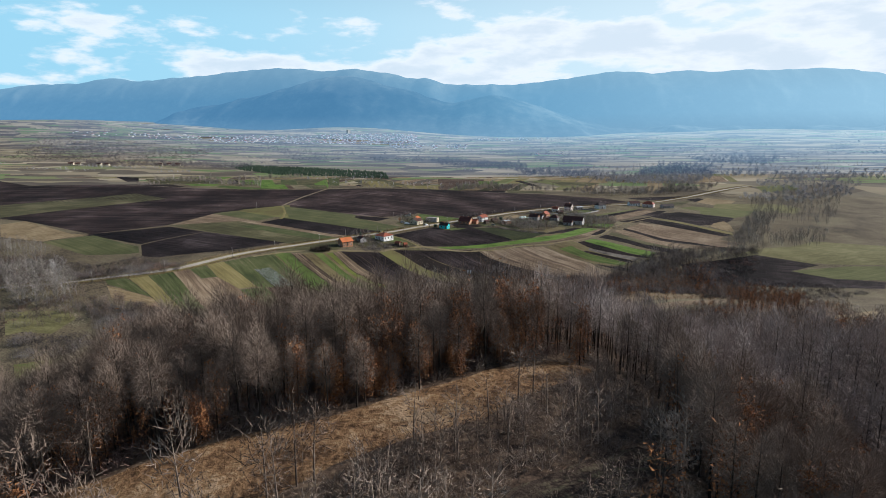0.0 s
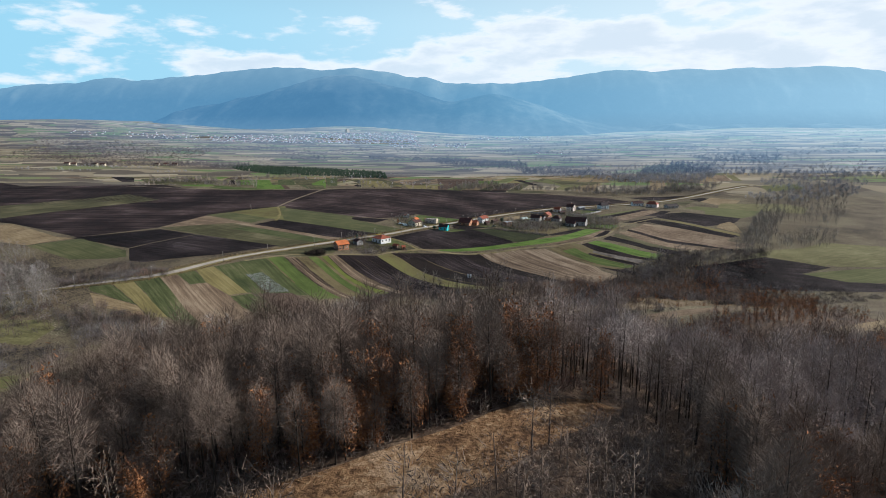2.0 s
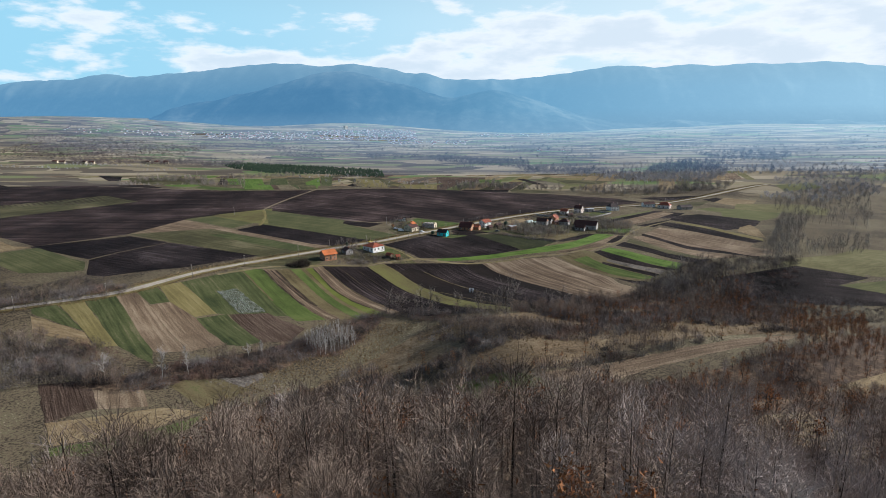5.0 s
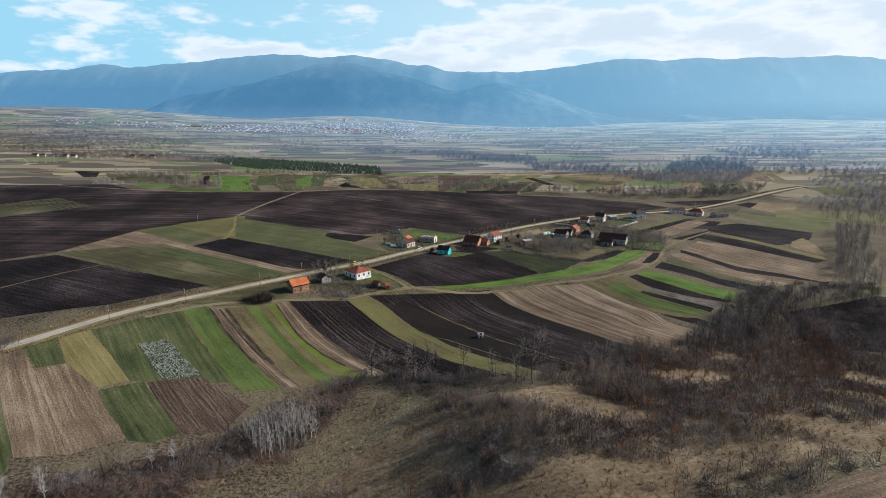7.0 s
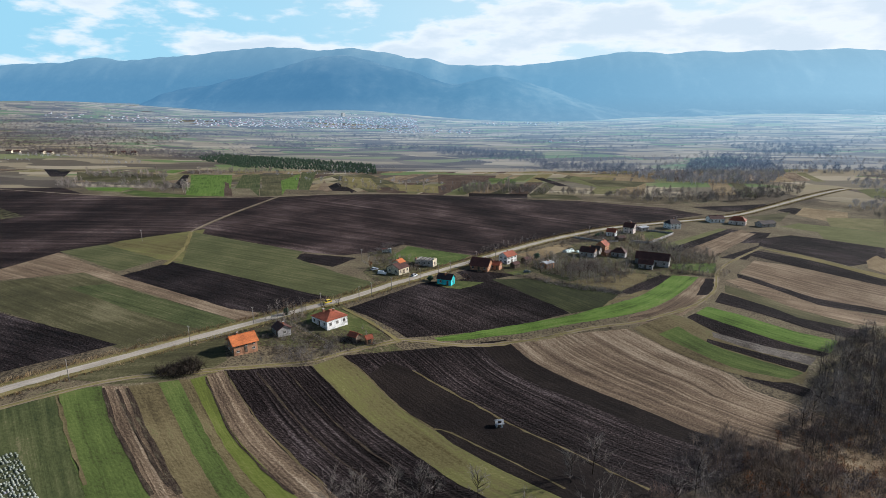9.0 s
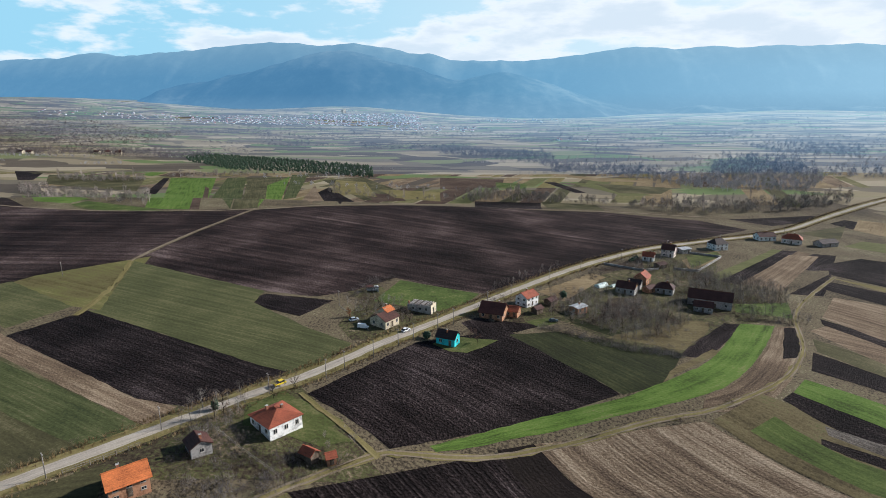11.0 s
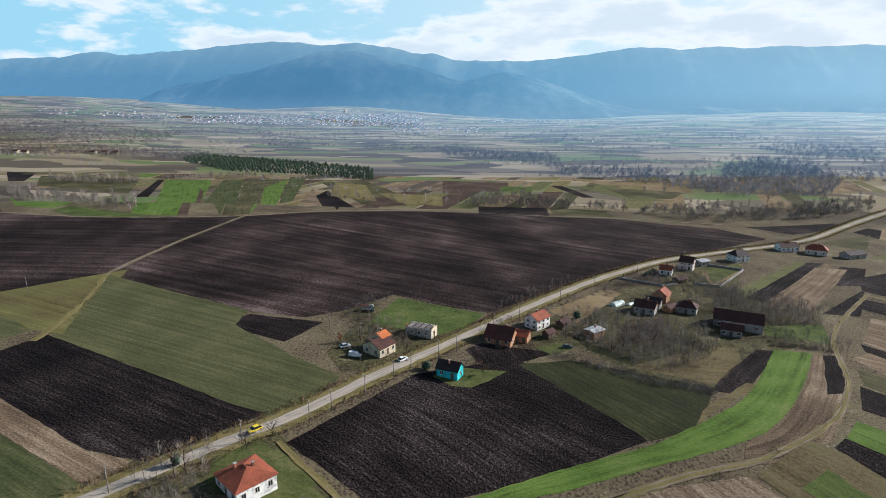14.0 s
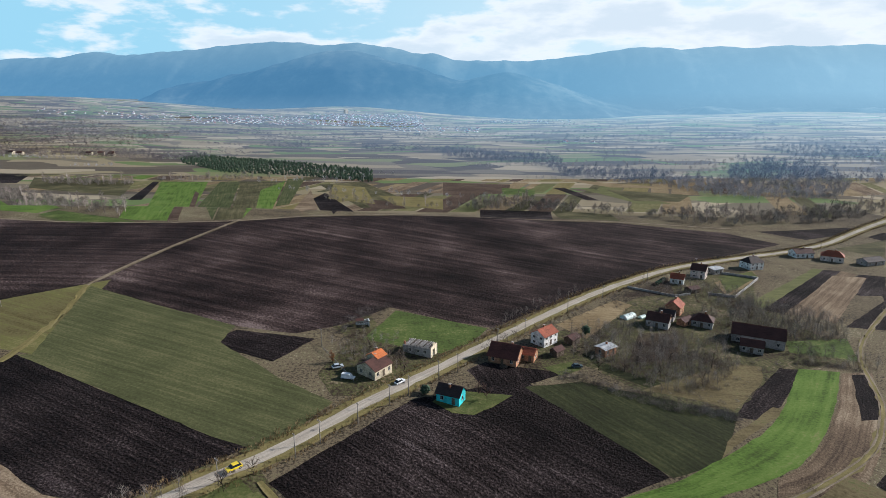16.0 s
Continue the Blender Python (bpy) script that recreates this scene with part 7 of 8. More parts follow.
def house(label, x, y, angle, length, depth, wall, rise, walls, roof, hip=0.0, over=0.45, chimneys=((0.2, 0.0),), rows=1, south=3, ends=1, north=0, doors=True, wall_base=0.0, name="house", gable=None):
    """A house of that footprint, ridge along its own x. hip: how far the ridge ends draw in. rows: storeys with windows."""
    root = tagged(new(name), label, "house" if name == "house" else name.replace("_", " "), "village houses" if name == "house" else "")
    L, D = length / 2, depth / 2
    t = 0.3
    bm = bmesh.new()
    box(bm, -L, L, -D, -D + t, -1.2, wall)
    box(bm, -L, L, D - t, D, -1.2, wall)
    box(bm, -L, -L + t, -D + t, D - t, -1.2, wall)
    box(bm, L - t, L, -D + t, D - t, -1.2, wall)
    part("wall", bm, walls, root)
    part("floor_slab", boxed(-L + t, L - t, -D + t, D - t, -1.2, 0.05), CONCRETE, root)
    if hip == 0:
        for sx in (-1, 1):
            bm = bmesh.new()
            a = [(sx * L, -D, wall), (sx * L, D, wall), (sx * L, 0, wall + rise)]
            b = [(sx * (L - t), p[1], p[2]) for p in a]
            va, vb = [bm.verts.new(p) for p in a], [bm.verts.new(p) for p in b]
            bm.faces.new(va)
            bm.faces.new(vb[::-1])
            for k in range(3):
                bm.faces.new((va[k], va[(k + 1) % 3], vb[(k + 1) % 3], vb[k]))
            part("gable", bm, gable or walls, root)
    sl = rise / D
    lo = wall - over * sl + 0.16
    ox = L + over * 0.7
    top = wall + rise + 0.16
    bm = bmesh.new()
    rx = L - hip if hip else ox
    for sy in (-1, 1):
        slab(bm, [(-ox, sy * (D + over), lo), (ox, sy * (D + over), lo), (rx, 0, top), (-rx, 0, top)], 0.14)
    if hip:
        for sx in (-1, 1):
            slab(bm, [(sx * ox, -(D + over), lo), (sx * ox, D + over, lo), (sx * rx, 0, top)], 0.14)
    tile = part("roof", bm, roof, root)
    part("ridge", boxed(-rx, rx, -0.13, 0.13, top - 0.06, top + 0.07, bevel=0.03), roof, tile)
    for fx, fy in chimneys:
        cx, cy = fx * L, fy * D
        zr = top - abs(cy) * sl
        ch = part("chimney", boxed(cx - 0.28, cx + 0.28, cy - 0.28, cy + 0.28, zr - 0.7, zr + 0.95, bevel=0.02), BRICK, root)
        part("chimney_cap", boxed(cx - 0.36, cx + 0.36, cy - 0.36, cy + 0.36, zr + 0.95, zr + 1.05, bevel=0.02), CONCRETE, ch)
    step = wall / rows
    for r in range(rows):
        z = r * step + min(0.95, step * 0.34)
        hw = min(1.2, step * 0.42)
        for sy, n in ((-1, south), (1, north)):
            for k in range(n):
                px = -L + length * (k + 0.5) / n
                if doors and sy < 0 and r == 0 and k == n // 2:
                    door(root, px, -D, 1.0, 2.05, "x", -1)
                else:
                    window(root, px, sy * D, z, 1.05, hw, "x", sy)
        for sx in (-1, 1):
            for k in range(ends):
                window(root, sx * L, -D + depth * (k + 0.5) / ends, z, 1.0, hw, "y", sx)
    root.matrix_basis = pose(x, y, float(height(x, y)) + 0.15 + wall_base, 0, 0, angle)
    return root


# white house with the hipped red roof, a lean wing in front and an arched loggia
w = house("white plastered two-storey house with a hipped red tile roof", -40.8, -56.6, -40, 9.6, 9.0, 3.0, 1.75, WHITE_WALL, RED_TILE, hip=4.0, rows=1, south=3, ends=3, north=2, chimneys=((0.1, 0.35), (-0.35, -0.3)))
house("small brown tiled shed with a timber porch", -54.5, -69.5, -48, 5.2, 4.6, 2.3, 1.3, GREY_WALL, BROWN_TILE, chimneys=((0.5, 0.1),), rows=1, south=2, ends=1)
house("unfinished orange brick house with a bright orange tile roof", -62.5, -84.0, 42, 7.6, 6.2, 3.3, 1.9, BRICK_WALL, ORANGE_TILE, rows=2, south=3, ends=2, chimneys=((-0.3, 0.2),), over=0.7)
house("little turquoise plastered house with a dark tiled gable roof", -0.8, 3.0, -20, 7.0, 4.8, 2.9, 1.8, TEAL_WALL, DARK_TILE, rows=1, south=2, ends=1, chimneys=((0.0, -0.3),), over=0.55)
house("large farmhouse with a dark red-brown tiled roof", 16.0, 33.5, -20, 9.6, 8.4, 2.7, 3.0, BRICK_WALL, DARK_RED_TILE, rows=1, south=3, ends=2, chimneys=((0.4, 0.2),), over=0.7, gable=BRICK_WALL)
house("white two-storey house with a red tile roof", 30.5, 51.0, 48, 8.0, 6.0, 4.0, 1.8, WHITE_WALL, RED_TILE, rows=2, south=3, ends=2, chimneys=((0.0, 0.1),))
house("orange brick annex with a low tiled roof", 23.6, 36.0, -20, 5.2, 5.0, 2.5, 1.3, BRICK_WALL, RED_TILE, rows=1, south=2, ends=1, chimneys=())
house("cream house with an orange and brown tiled roof", -25.2, 15.6, 58, 7.6, 7.6, 2.9, 2.0, CREAM_WALL, BROWN_TILE, rows=1, south=3, ends=2, chimneys=((0.3, 0.2),))
house("upper storey with a bright orange tile roof", -25.0, 18.6, 58, 4.0, 4.4, 4.7, 1.1, CREAM_WALL, ORANGE_TILE, rows=1, south=1, ends=1, chimneys=((0.3, 0.2),), doors=False, name="house_annex")
house("square brick outbuilding with a flat grey sheet roof", 51.5, 45.5, 40, 6.0, 4.4, 2.7, 0.4, BRICK_WALL, SHEET, rows=1, south=2, ends=1, chimneys=((0.3, 0.2),), name="outbuilding")
house("white gabled house with a dark roof beside the road", 163, 184, 22, 9.6, 8.0, 4.0, 2.8, WHITE_WALL, DARK_TILE, hip=2.0, rows=2, south=3, ends=2, chimneys=((0.2, 0.1),))
house("long low white house with a dark red roof", 209, 219, 8, 12, 7.5, 3.0, 2.2, WHITE_WALL, BROWN_TILE, rows=1, south=4, ends=2)
house("red roofed brick farmhouse by the road", 224, 212, -30, 12, 9.0, 3.4, 2.6, PINK_WALL, RED_TILE, hip=3.0, rows=1, south=3, ends=2)
house("grey farm shed with a dark roof", 243, 206, 20, 14, 7.0, 2.6, 1.8, GREY_WALL, DARK_TILE, rows=1, south=3, ends=1, chimneys=(), name="farm_shed")
house("small white house with a red roof behind a hedge", 108, 143.5, -24, 6.4, 5.6, 2.9, 1.9, WHITE_WALL, RED_TILE, rows=1, south=2, ends=1)
house("tall house with a steep red roof", 124, 158, -30, 7.4, 7.0, 4.4, 2.6, PINK_WALL, BROWN_TILE, rows=2, south=2, ends=2)
house("flat white roofed garage by the road", 136, 168, 30, 7.5, 5.5, 2.7, 0.5, GREY_WALL, SHEET, rows=1, south=2, ends=1, chimneys=(), name="garage")
house("orange tiled house of bare brick", 91.5, 96.0, 58, 7.0, 6.0, 3.6, 2.3, BRICK_WALL, RED_TILE, rows=1, south=2, ends=1)
# grey render here stands for the shade on the house's front
house("old plastered house with shade in its grey walls, brown roof and brick gables", 79.5, 78.5, -28, 8.6, 6.4, 3.0, 2.3, GREY_WALL, BROWN_TILE, rows=1, south=3, ends=2, gable=BRICK_WALL)
house("weathered shed with a dark roof beside houses", 85.5, 87.0, -28, 6.0, 5.0, 2.6, 1.6, GREY_WALL, DARK_TILE, rows=1, south=2, ends=1, chimneys=(), name="farm_shed")
# white house; the grey wall colour holds its shade
house("white house with shade in its grey walls and a worn tile roof", 98.5, 82.5, -26, 8.0, 6.2, 2.9, 2.0, GREY_WALL, BROWN_TILE, hip=2.4, rows=1, south=3, ends=1)
house("long dark barn with a red-brown roof", 114, 68.2, -24, 18, 8.5, 3.6, 3.0, GREY_WALL, BROWN_TILE, rows=1, south=4, ends=1, chimneys=(), name="barn")
# white outbuilding, its front shade put into grey walls
house("small white outbuilding with shade in its grey walls, brown roof and brick gable", 107.5, 58.6, -22, 7.6, 5.0, 2.7, 1.7, GREY_WALL, BROWN_TILE, rows=1, south=3, ends=1, chimneys=(), name="outbuilding", gable=BRICK_WALL)
for x, y, a in ((-945, 872, 12), (-925, 868, 20), (-873, 870, -10), (-850, 862, 5), (-717, 897, 25), (-700, 905, -12), (-690, 888, 10), (-735, 890, 0)):
    house("distant pale farmhouse with a brown roof", x, y, a, 11, 7.5, 4.2, 2.8, CREAM_WALL, BROWN_TILE, rows=2, south=3, ends=2)
house("distant white block of flats above the town with haze in its glow", -655, 2620, -50, 20, 14, 17, 2.0, FAR_WALL, FAR_WALL, rows=5, south=5, ends=3, chimneys=(), name="apartment_building")


def ruin(x, y, angle):
    root = tagged(new("ruined_house"), "roofless grey ruin with bare rafters and a broken gable", "ruin")
    L, D, h = 5.2, 2.6, 3.2
    part("wall", boxed(-L, L, -D, -D + 0.35, -1, h - 0.3), GREY_WALL, root)
    part("wall", boxed(-L, L, D - 0.35, D, -1, h), GREY_WALL, root)
    part("wall", boxed(-L, -L + 0.35, -D + 0.35, D - 0.35, -1, h - 0.6), GREY_WALL, root)
    bm = boxed(L - 0.35, L, -D + 0.35, -0.7, -1, h)
    box(bm, L - 0.35, L, 0.7, D - 0.35, -1, h)
    box(bm, L - 0.35, L, -0.7, 0.7, 2.1, h + 0.9)
    part("gable", bm, CREAM_WALL, root)
    part("floor_slab", boxed(-L + 0.35, L - 0.35, -D + 0.35, D - 0.35, -1, 0.05), CONCRETE, root)
    for k in range(13):
        px = -L + 0.6 + k * (2 * L - 1.2) / 12
        part("rafter", boxed(px - 0.09, px + 0.09, -D - 0.1, D + 0.1, h + 0.005, h + 0.17), CONCRETE if k % 3 else DARK_WOOD, root)
    part("chimney", boxed(-L + 0.1, -L + 0.65, -D + 0.4, -D + 0.95, h - 0.6, h + 0.8, bevel=0.02), BRICK, root)
    for px in (-2.6, 0.4, 3.0):
        window(root, px, -D, 1.0, 1.0, 1.1, "x", -1)
    root.matrix_basis = pose(x, y, float(height(x, y)) + 0.1, 0, 0, angle)


ruin(-13, 33.5, -20)


def shack(x, y, angle):
    root = tagged(new("ruined_shack"), "collapsed whitewashed shack with open timber frame", "ruin")
    part("wall", boxed(-2.4, 2.4, 1.2, 1.5, -1, 2.0), WHITE_WALL, root)
    part("wall", boxed(2.1, 2.4, -1.5, 1.2, -1, 2.3), WHITE_WALL, root)
    for px in (-2.3, -0.8, 0.7, 2.2):
        part("post", boxed(px - 0.08, px + 0.08, -1.6, -1.44, -0.8, 1.9), DARK_WOOD, root)
    part("beam", boxed(-2.6, 2.6, -1.62, -1.42, 1.9, 2.08), DARK_WOOD, root)
    bm = bmesh.new()
    slab(bm, [(-2.6, 1.7, 2.5), (0.6, 1.7, 2.5), (0.6, -0.4, 2.1), (-2.6, -0.4, 2.1)], 0.1)
    part("roof", bm, BROWN_TILE, root)
    root.matrix_basis = pose(x, y, float(height(x, y)) + 0.1, 0, 0, angle)


shack(-36.5, 52, 20)
house("tiny brick outhouse with a tiled roof", -24.5, -66.5, 30, 2.2, 2.0, 2.0, 0.8, BRICK_WALL, RED_TILE, rows=1, south=1, ends=0, chimneys=(), name="outhouse")
house("open timber shed with a broken tiled roof", -29.5, -66.5, -30, 3.6, 2.6, 1.9, 0.9, DARK_WOOD, RED_TILE, rows=1, south=1, ends=0, chimneys=(), name="garden_shed")
house("pale hut standing in a ploughed field", 20.2, -103.5, 10, 1.9, 1.6, 1.3, 0.5, WHITE_WALL, SHEET, rows=1, south=1, ends=0, chimneys=(), name="field_hut")
house("dark timber woodshed beside a white house", 40.9, 53.2, 48, 5, 3.6, 2.1, 0.9, DARK_WOOD, BROWN_TILE, rows=1, south=1, ends=0, chimneys=(), name="shed")
house("low dark timber shed in an orchard yard", 81.4, 85.2, 50, 4.5, 3.2, 2.1, 0.9, DARK_WOOD, BROWN_TILE, rows=1, south=1, ends=0, chimneys=(), name="shed")
house("dark timber lean-to behind a farmhouse", 33.9, 40.9, 46, 4.2, 3.0, 2.1, 0.9, DARK_WOOD, BROWN_TILE, rows=1, south=1, ends=0, chimneys=(), name="shed")
house("low brick shed with a worn tile roof among houses", 91.2, 82.2, 40, 6, 3.6, 2.1, 0.9, BRICK_WALL, BROWN_TILE, rows=1, south=1, ends=0, chimneys=(), name="shed")
house("dark timber shed by a walled yard", 110.3, 128.6, 30, 6, 4, 2.1, 0.9, DARK_WOOD, BROWN_TILE, rows=1, south=1, ends=0, chimneys=(), name="shed")

# ---- poles, cars and yard things ----
POLE_WOOD = surface("weathered_pole", [(0.1, (0.12, 0.105, 0.09)), (0.5, (0.24, 0.215, 0.19)), (0.9, (0.36, 0.33, 0.30))], 2.0, 0.5, None, (0.5, 0, 0.5), bump=0.2, lift=0.02)
DARK_METAL = surface("dark_iron", [(0.1, (0.02, 0.02, 0.02)), (0.5, (0.05, 0.05, 0.05)), (0.9, (0.09, 0.085, 0.08))], 2.0, 0.5, None, rough=0.5, bump=0.0, metal=0.5)


def paint(name, c, rough=0.3):
    m = surface(name, [(0.1, tuple(v * 0.8 for v in c)), (0.5, c), (0.9, tuple(min(0.9, v * 1.05) for v in c))], 3.0, 0.6, None, (0.3, 0, 0.4), rough=rough, bump=0.0)
    m.node_tree.nodes["Principled BSDF"].inputs["Coat Weight"].default_value = 0.4
    return m


RUBBER = paint("tyre_rubber", (0.015, 0.015, 0.015), 0.8)


def cone(r0, r1, z0, z1, n=8, x=0.0, y=0.0):
    bm = bmesh.new()
    bmesh.ops.create_cone(bm, cap_ends=True, segments=n, radius1=r0, radius2=r1, depth=z1 - z0, matrix=Matrix.Translation((x, y, (z0 + z1) / 2)))
    return bm


def utility_pole(h=6.4):
    root = tagged(new("utility_pole"), "slim grey utility pole at the roadside", "utility pole", "roadside poles")
    part("shaft", cone(0.13, 0.085, -0.6, h), POLE_WOOD, root, smooth=True)
    arm = part("crossarm", boxed(-0.6, 0.6, -0.06, 0.06, h - 0.45, h - 0.33, bevel=0.01), POLE_WOOD, root)
    for x in (-0.5, 0.0, 0.5):
        part("insulator", cone(0.05, 0.03, h - 0.33, h - 0.17, 6, x), WHITE_WALL, arm)
    return root


first = utility_pole()
pole_spots = [(-35.1, -30.3), (-31.1, -23.7), (-48.0, -41.9), (-23.9, -14.1), (-17.4, -3.2), (-13.0, 3.4), (-5.2, 14.7), (0.4, 20.8), (-46.2, 31.3), (13.5, 45), (24, 57), (44, 86), (63, 108), (92, 141), (128, 174), (172, 202), (-67, -63), (-80, -84), (-100, -113), (-117, -136), (-140, -168), (-168, -186), (-172, 45), (235, 244)]
for k, (x, y) in enumerate(pole_spots):
    m = pose(x, y, float(height(x, y)) + 0.1, 0, 0, -40 + 4 * (k % 3))
    if k == 0:
        first.matrix_basis = m
    else:
        copy_thing(first, m)


def car(label, body, x, y, angle, length=3.6, van=False):
    """A small car: lower shell, glazed cabin, roof, four wheels, lamps and bumpers."""
    root = tagged(new("car"), label, "car")
    L, W = length / 2, 0.76
    shell = boxed(-L, L, -W, W, 0.28, 0.82, bevel=0.1)
    hull = part("body", shell, body, root, smooth=False)
    top = 1.75 if van else 1.38
    bm = bmesh.new()
    x0, x1, x2, x3 = (-L + 0.1, -L + 0.2, L * 0.35, L * 0.62) if van else (-L + 0.18, -L * 0.55, L * 0.18, L * 0.52)
    low = [bm.verts.new((px, py, 0.82)) for px, py in ((x0, -W + 0.05), (x3, -W + 0.05), (x3, W - 0.05), (x0, W - 0.05))]
    up = [bm.verts.new((px, py, top - 0.06)) for px, py in ((x1, -W + 0.17), (x2, -W + 0.17), (x2, W - 0.17), (x1, W - 0.17))]
    bm.faces.new(up)
    bm.faces.new(low[::-1])
    for k in range(4):
        bm.faces.new((low[k], low[(k + 1) % 4], up[(k + 1) % 4], up[k]))
    part("cabin_glass", bm, GLASS if not van else body, root)
    part("roof", boxed(x1 - 0.05, x2 + 0.05, -W + 0.15, W - 0.15, top - 0.06, top, bevel=0.02), body, root)
    for sx in (-1, 1):
        part("bumper", boxed(min(sx * L, sx * (L + 0.07)), max(sx * L, sx * (L + 0.07)), -W + 0.08, W - 0.08, 0.32, 0.5, bevel=0.02), DARK_METAL, root)
        for sy in (-1, 1):
            bm = bmesh.new()
            bmesh.ops.create_cone(bm, cap_ends=True, segments=14, radius1=0.3, radius2=0.3, depth=0.2, matrix=pose(sx * L * 0.62, sy * (W - 0.07), 0.3, 90, 0, 0))
            tyre = part("wheel", bm, RUBBER, root)
            bm = bmesh.new()
            bmesh.ops.create_cone(bm, cap_ends=True, segments=10, radius1=0.17, radius2=0.17, depth=0.22, matrix=pose(sx * L * 0.62, sy * (W - 0.07), 0.3, 90, 0, 0))
            part("rim", bm, SHEET, tyre)
            part("headlight" if sx > 0 else "tail_light", boxed(min(sx * (L - 0.02), sx * (L + 0.02)), max(sx * (L - 0.02), sx * (L + 0.02)), sy * 0.5 - 0.12, sy * 0.5 + 0.12, 0.58, 0.72, bevel=0.01), SHEET if sx > 0 else RED_TILE, root)
    on_road = 0.72 if abs(angle) > 200 else 0.12
    root.matrix_basis = pose(x, y, float(height(x, y)) + on_road, 0, 0, angle)
    return root


car("small yellow car driving on the road", paint("yellow_car_paint", (0.75, 0.55, 0.03)), -46.6, -37.4, 228 + 0.0)
car("small white car parked on the verge", paint("white_car_paint", (0.75, 0.75, 0.74)), -16.6, 10.2, 52)
car("white pick-up van beside the cream house", paint("white_van_paint", (0.7, 0.7, 0.69)), -32.2, 10.0, -8, 4.2, True)
car("silver car in a yard", paint("silver_car_paint", (0.45, 0.48, 0.52)), -37.0, 16.5, 30)
car("dark green car parked on yard grass", paint("dark_car_paint", (0.06, 0.09, 0.09)), 39.5, 32.0, 10)


def yard_wall(label, points, h=1.1):
    """A low block wall with a coping, in straight runs; each run is a part."""
    root = tagged(new("yard_wall"), label, "wall")
    for (ax, ay), (bx, by) in zip(points, points[1:]):
        n = math.hypot(bx - ax, by - ay)
        a = math.degrees(math.atan2(by - ay, bx - ax))
        za, zb = float(height(ax, ay)), float(height(bx, by))
        tilt = -math.degrees(math.atan2(zb - za, n))
        run = part("wall_run", boxed(0, n, -0.12, 0.12, -0.6, h), GREY_WALL, root)
        run.matrix_basis = pose(ax, ay, za + 0.1, 0, tilt, a)
        cope = part("coping", boxed(-0.05, n + 0.05, -0.17, 0.17, h + 0.003, h + 0.1, bevel=0.015), CONCRETE, run)
    return root


yard_wall("long pale concrete yard wall by the white house", [(132, 170), (156, 160), (129, 124), (117, 126)])
yard_wall("grey block wall round a hedged garden", [(79, 128), (99, 119), (108, 124)], 0.9)

TUNNEL = paint("polytunnel_film", (0.62, 0.72, 0.66), 0.35)


def polytunnel(x, y, angle, n, r, label):
    root = tagged(new("polytunnel"), label, "polytunnel")
    bm = bmesh.new()
    rings = []
    for px in (-n / 2, n / 2):
        rings.append([bm.verts.new((px, r * math.cos(a), r * math.sin(a) * 0.95)) for a in np.linspace(0, math.pi, 13)])
    for k in range(12):
        bm.faces.new((rings[0][k], rings[0][k + 1], rings[1][k + 1], rings[1][k]))
    bm.faces.new(rings[0])
    bm.faces.new(rings[1][::-1])
    part("cover", bm, TUNNEL, root)
    for px in np.linspace(-n / 2, n / 2, 5):
        hoop = bmesh.new()
        prev = None
        for a in np.linspace(0, math.pi, 13):
            q = [hoop.verts.new((px + d, (r + e) * math.cos(a), (r + e) * math.sin(a) * 0.95)) for d, e in ((-0.04, 0.005), (0.04, 0.005), (0.04, 0.05), (-0.04, 0.05))]
            if prev:
                for k in range(4):
                    hoop.faces.new((prev[k], prev[(k + 1) % 4], q[(k + 1) % 4], q[k]))
            prev = q
        part("hoop", hoop, SHEET, root)
    root.matrix_basis = pose(x, y, float(height(x, y)) + 0.05, 0, 0, angle)


polytunnel(69, 85, 40, 6.5, 1.8, "pale green plastic polytunnel in a garden")
polytunnel(75.2, 86.5, 40, 3.4, 1.1, "small white polytunnel in a garden")


def evergreen(x, y, h, w, label):
    """A dense clipped evergreen: a short stem and a thick clump of needles."""
    root = tagged(new("evergreen_bush"), label, "bush")
    part("stem", cone(0.1, 0.06, -0.3, h * 0.5, 6), BARK, root)
    n = 420
    u = rnd.normal(0, 1, (n, 3))
    u /= np.linalg.norm(u, axis=1)[:, None]
    c = u * (0.35 + 0.55 * rnd.rand(n, 1)) * (w / 2, w / 2, h / 2) + (0, 0, h * 0.52)
    v = spikes(c, c + (u * 0.7 + rnd.normal(0, 0.4, (n, 3))) * 0.32 * w * 0.5, 0.10 * w)
    ob = new("foliage", mesh_of("foliage", *v, [NEEDLE]))
    ob.parent = root
    root.matrix_basis = pose(x, y, float(height(x, y)) + 0.1)


evergreen(-8.4, 5.6, 2.5, 2.9, "round dark evergreen bush beside the turquoise house")
evergreen(47.5, 62.5, 3.4, 3.2, "dark green conifer bush in a yard")
evergreen(-58.5, -52.5, 3.2, 2.0, "small dark conifer beside the road")
for x, y, a in ((102, 146, 0), (100, 143, 0), (98, 140, 0), (96, 137, 0)):
    evergreen(x, y, 1.8, 2.2, "clipped green hedge bush along a garden")
lone_tree(7.0, 8.2, 3.0, 1.5, "round reddish-brown bare garden tree", BARK, RED_TWIG, 11, 420, 0.15, 0.035)
lone_tree(-39.5, 20.0, 3.2, 1.1, "small rust-leaved garden tree", BARK, RED_TWIG, 8, 120, 0.15, 0.035, 260)
for x, y in ((67.7, -32.5), (86, -22), (76, 12)):
    stuff("field_bush", spread(rnd, np.array([[x, y], [x + 1.1, y + 0.6], [x - 0.8, y + 0.7]]), bush_kinds, 0.8, 1.2), TWIG, "dark bush in a stubble field", "bush")


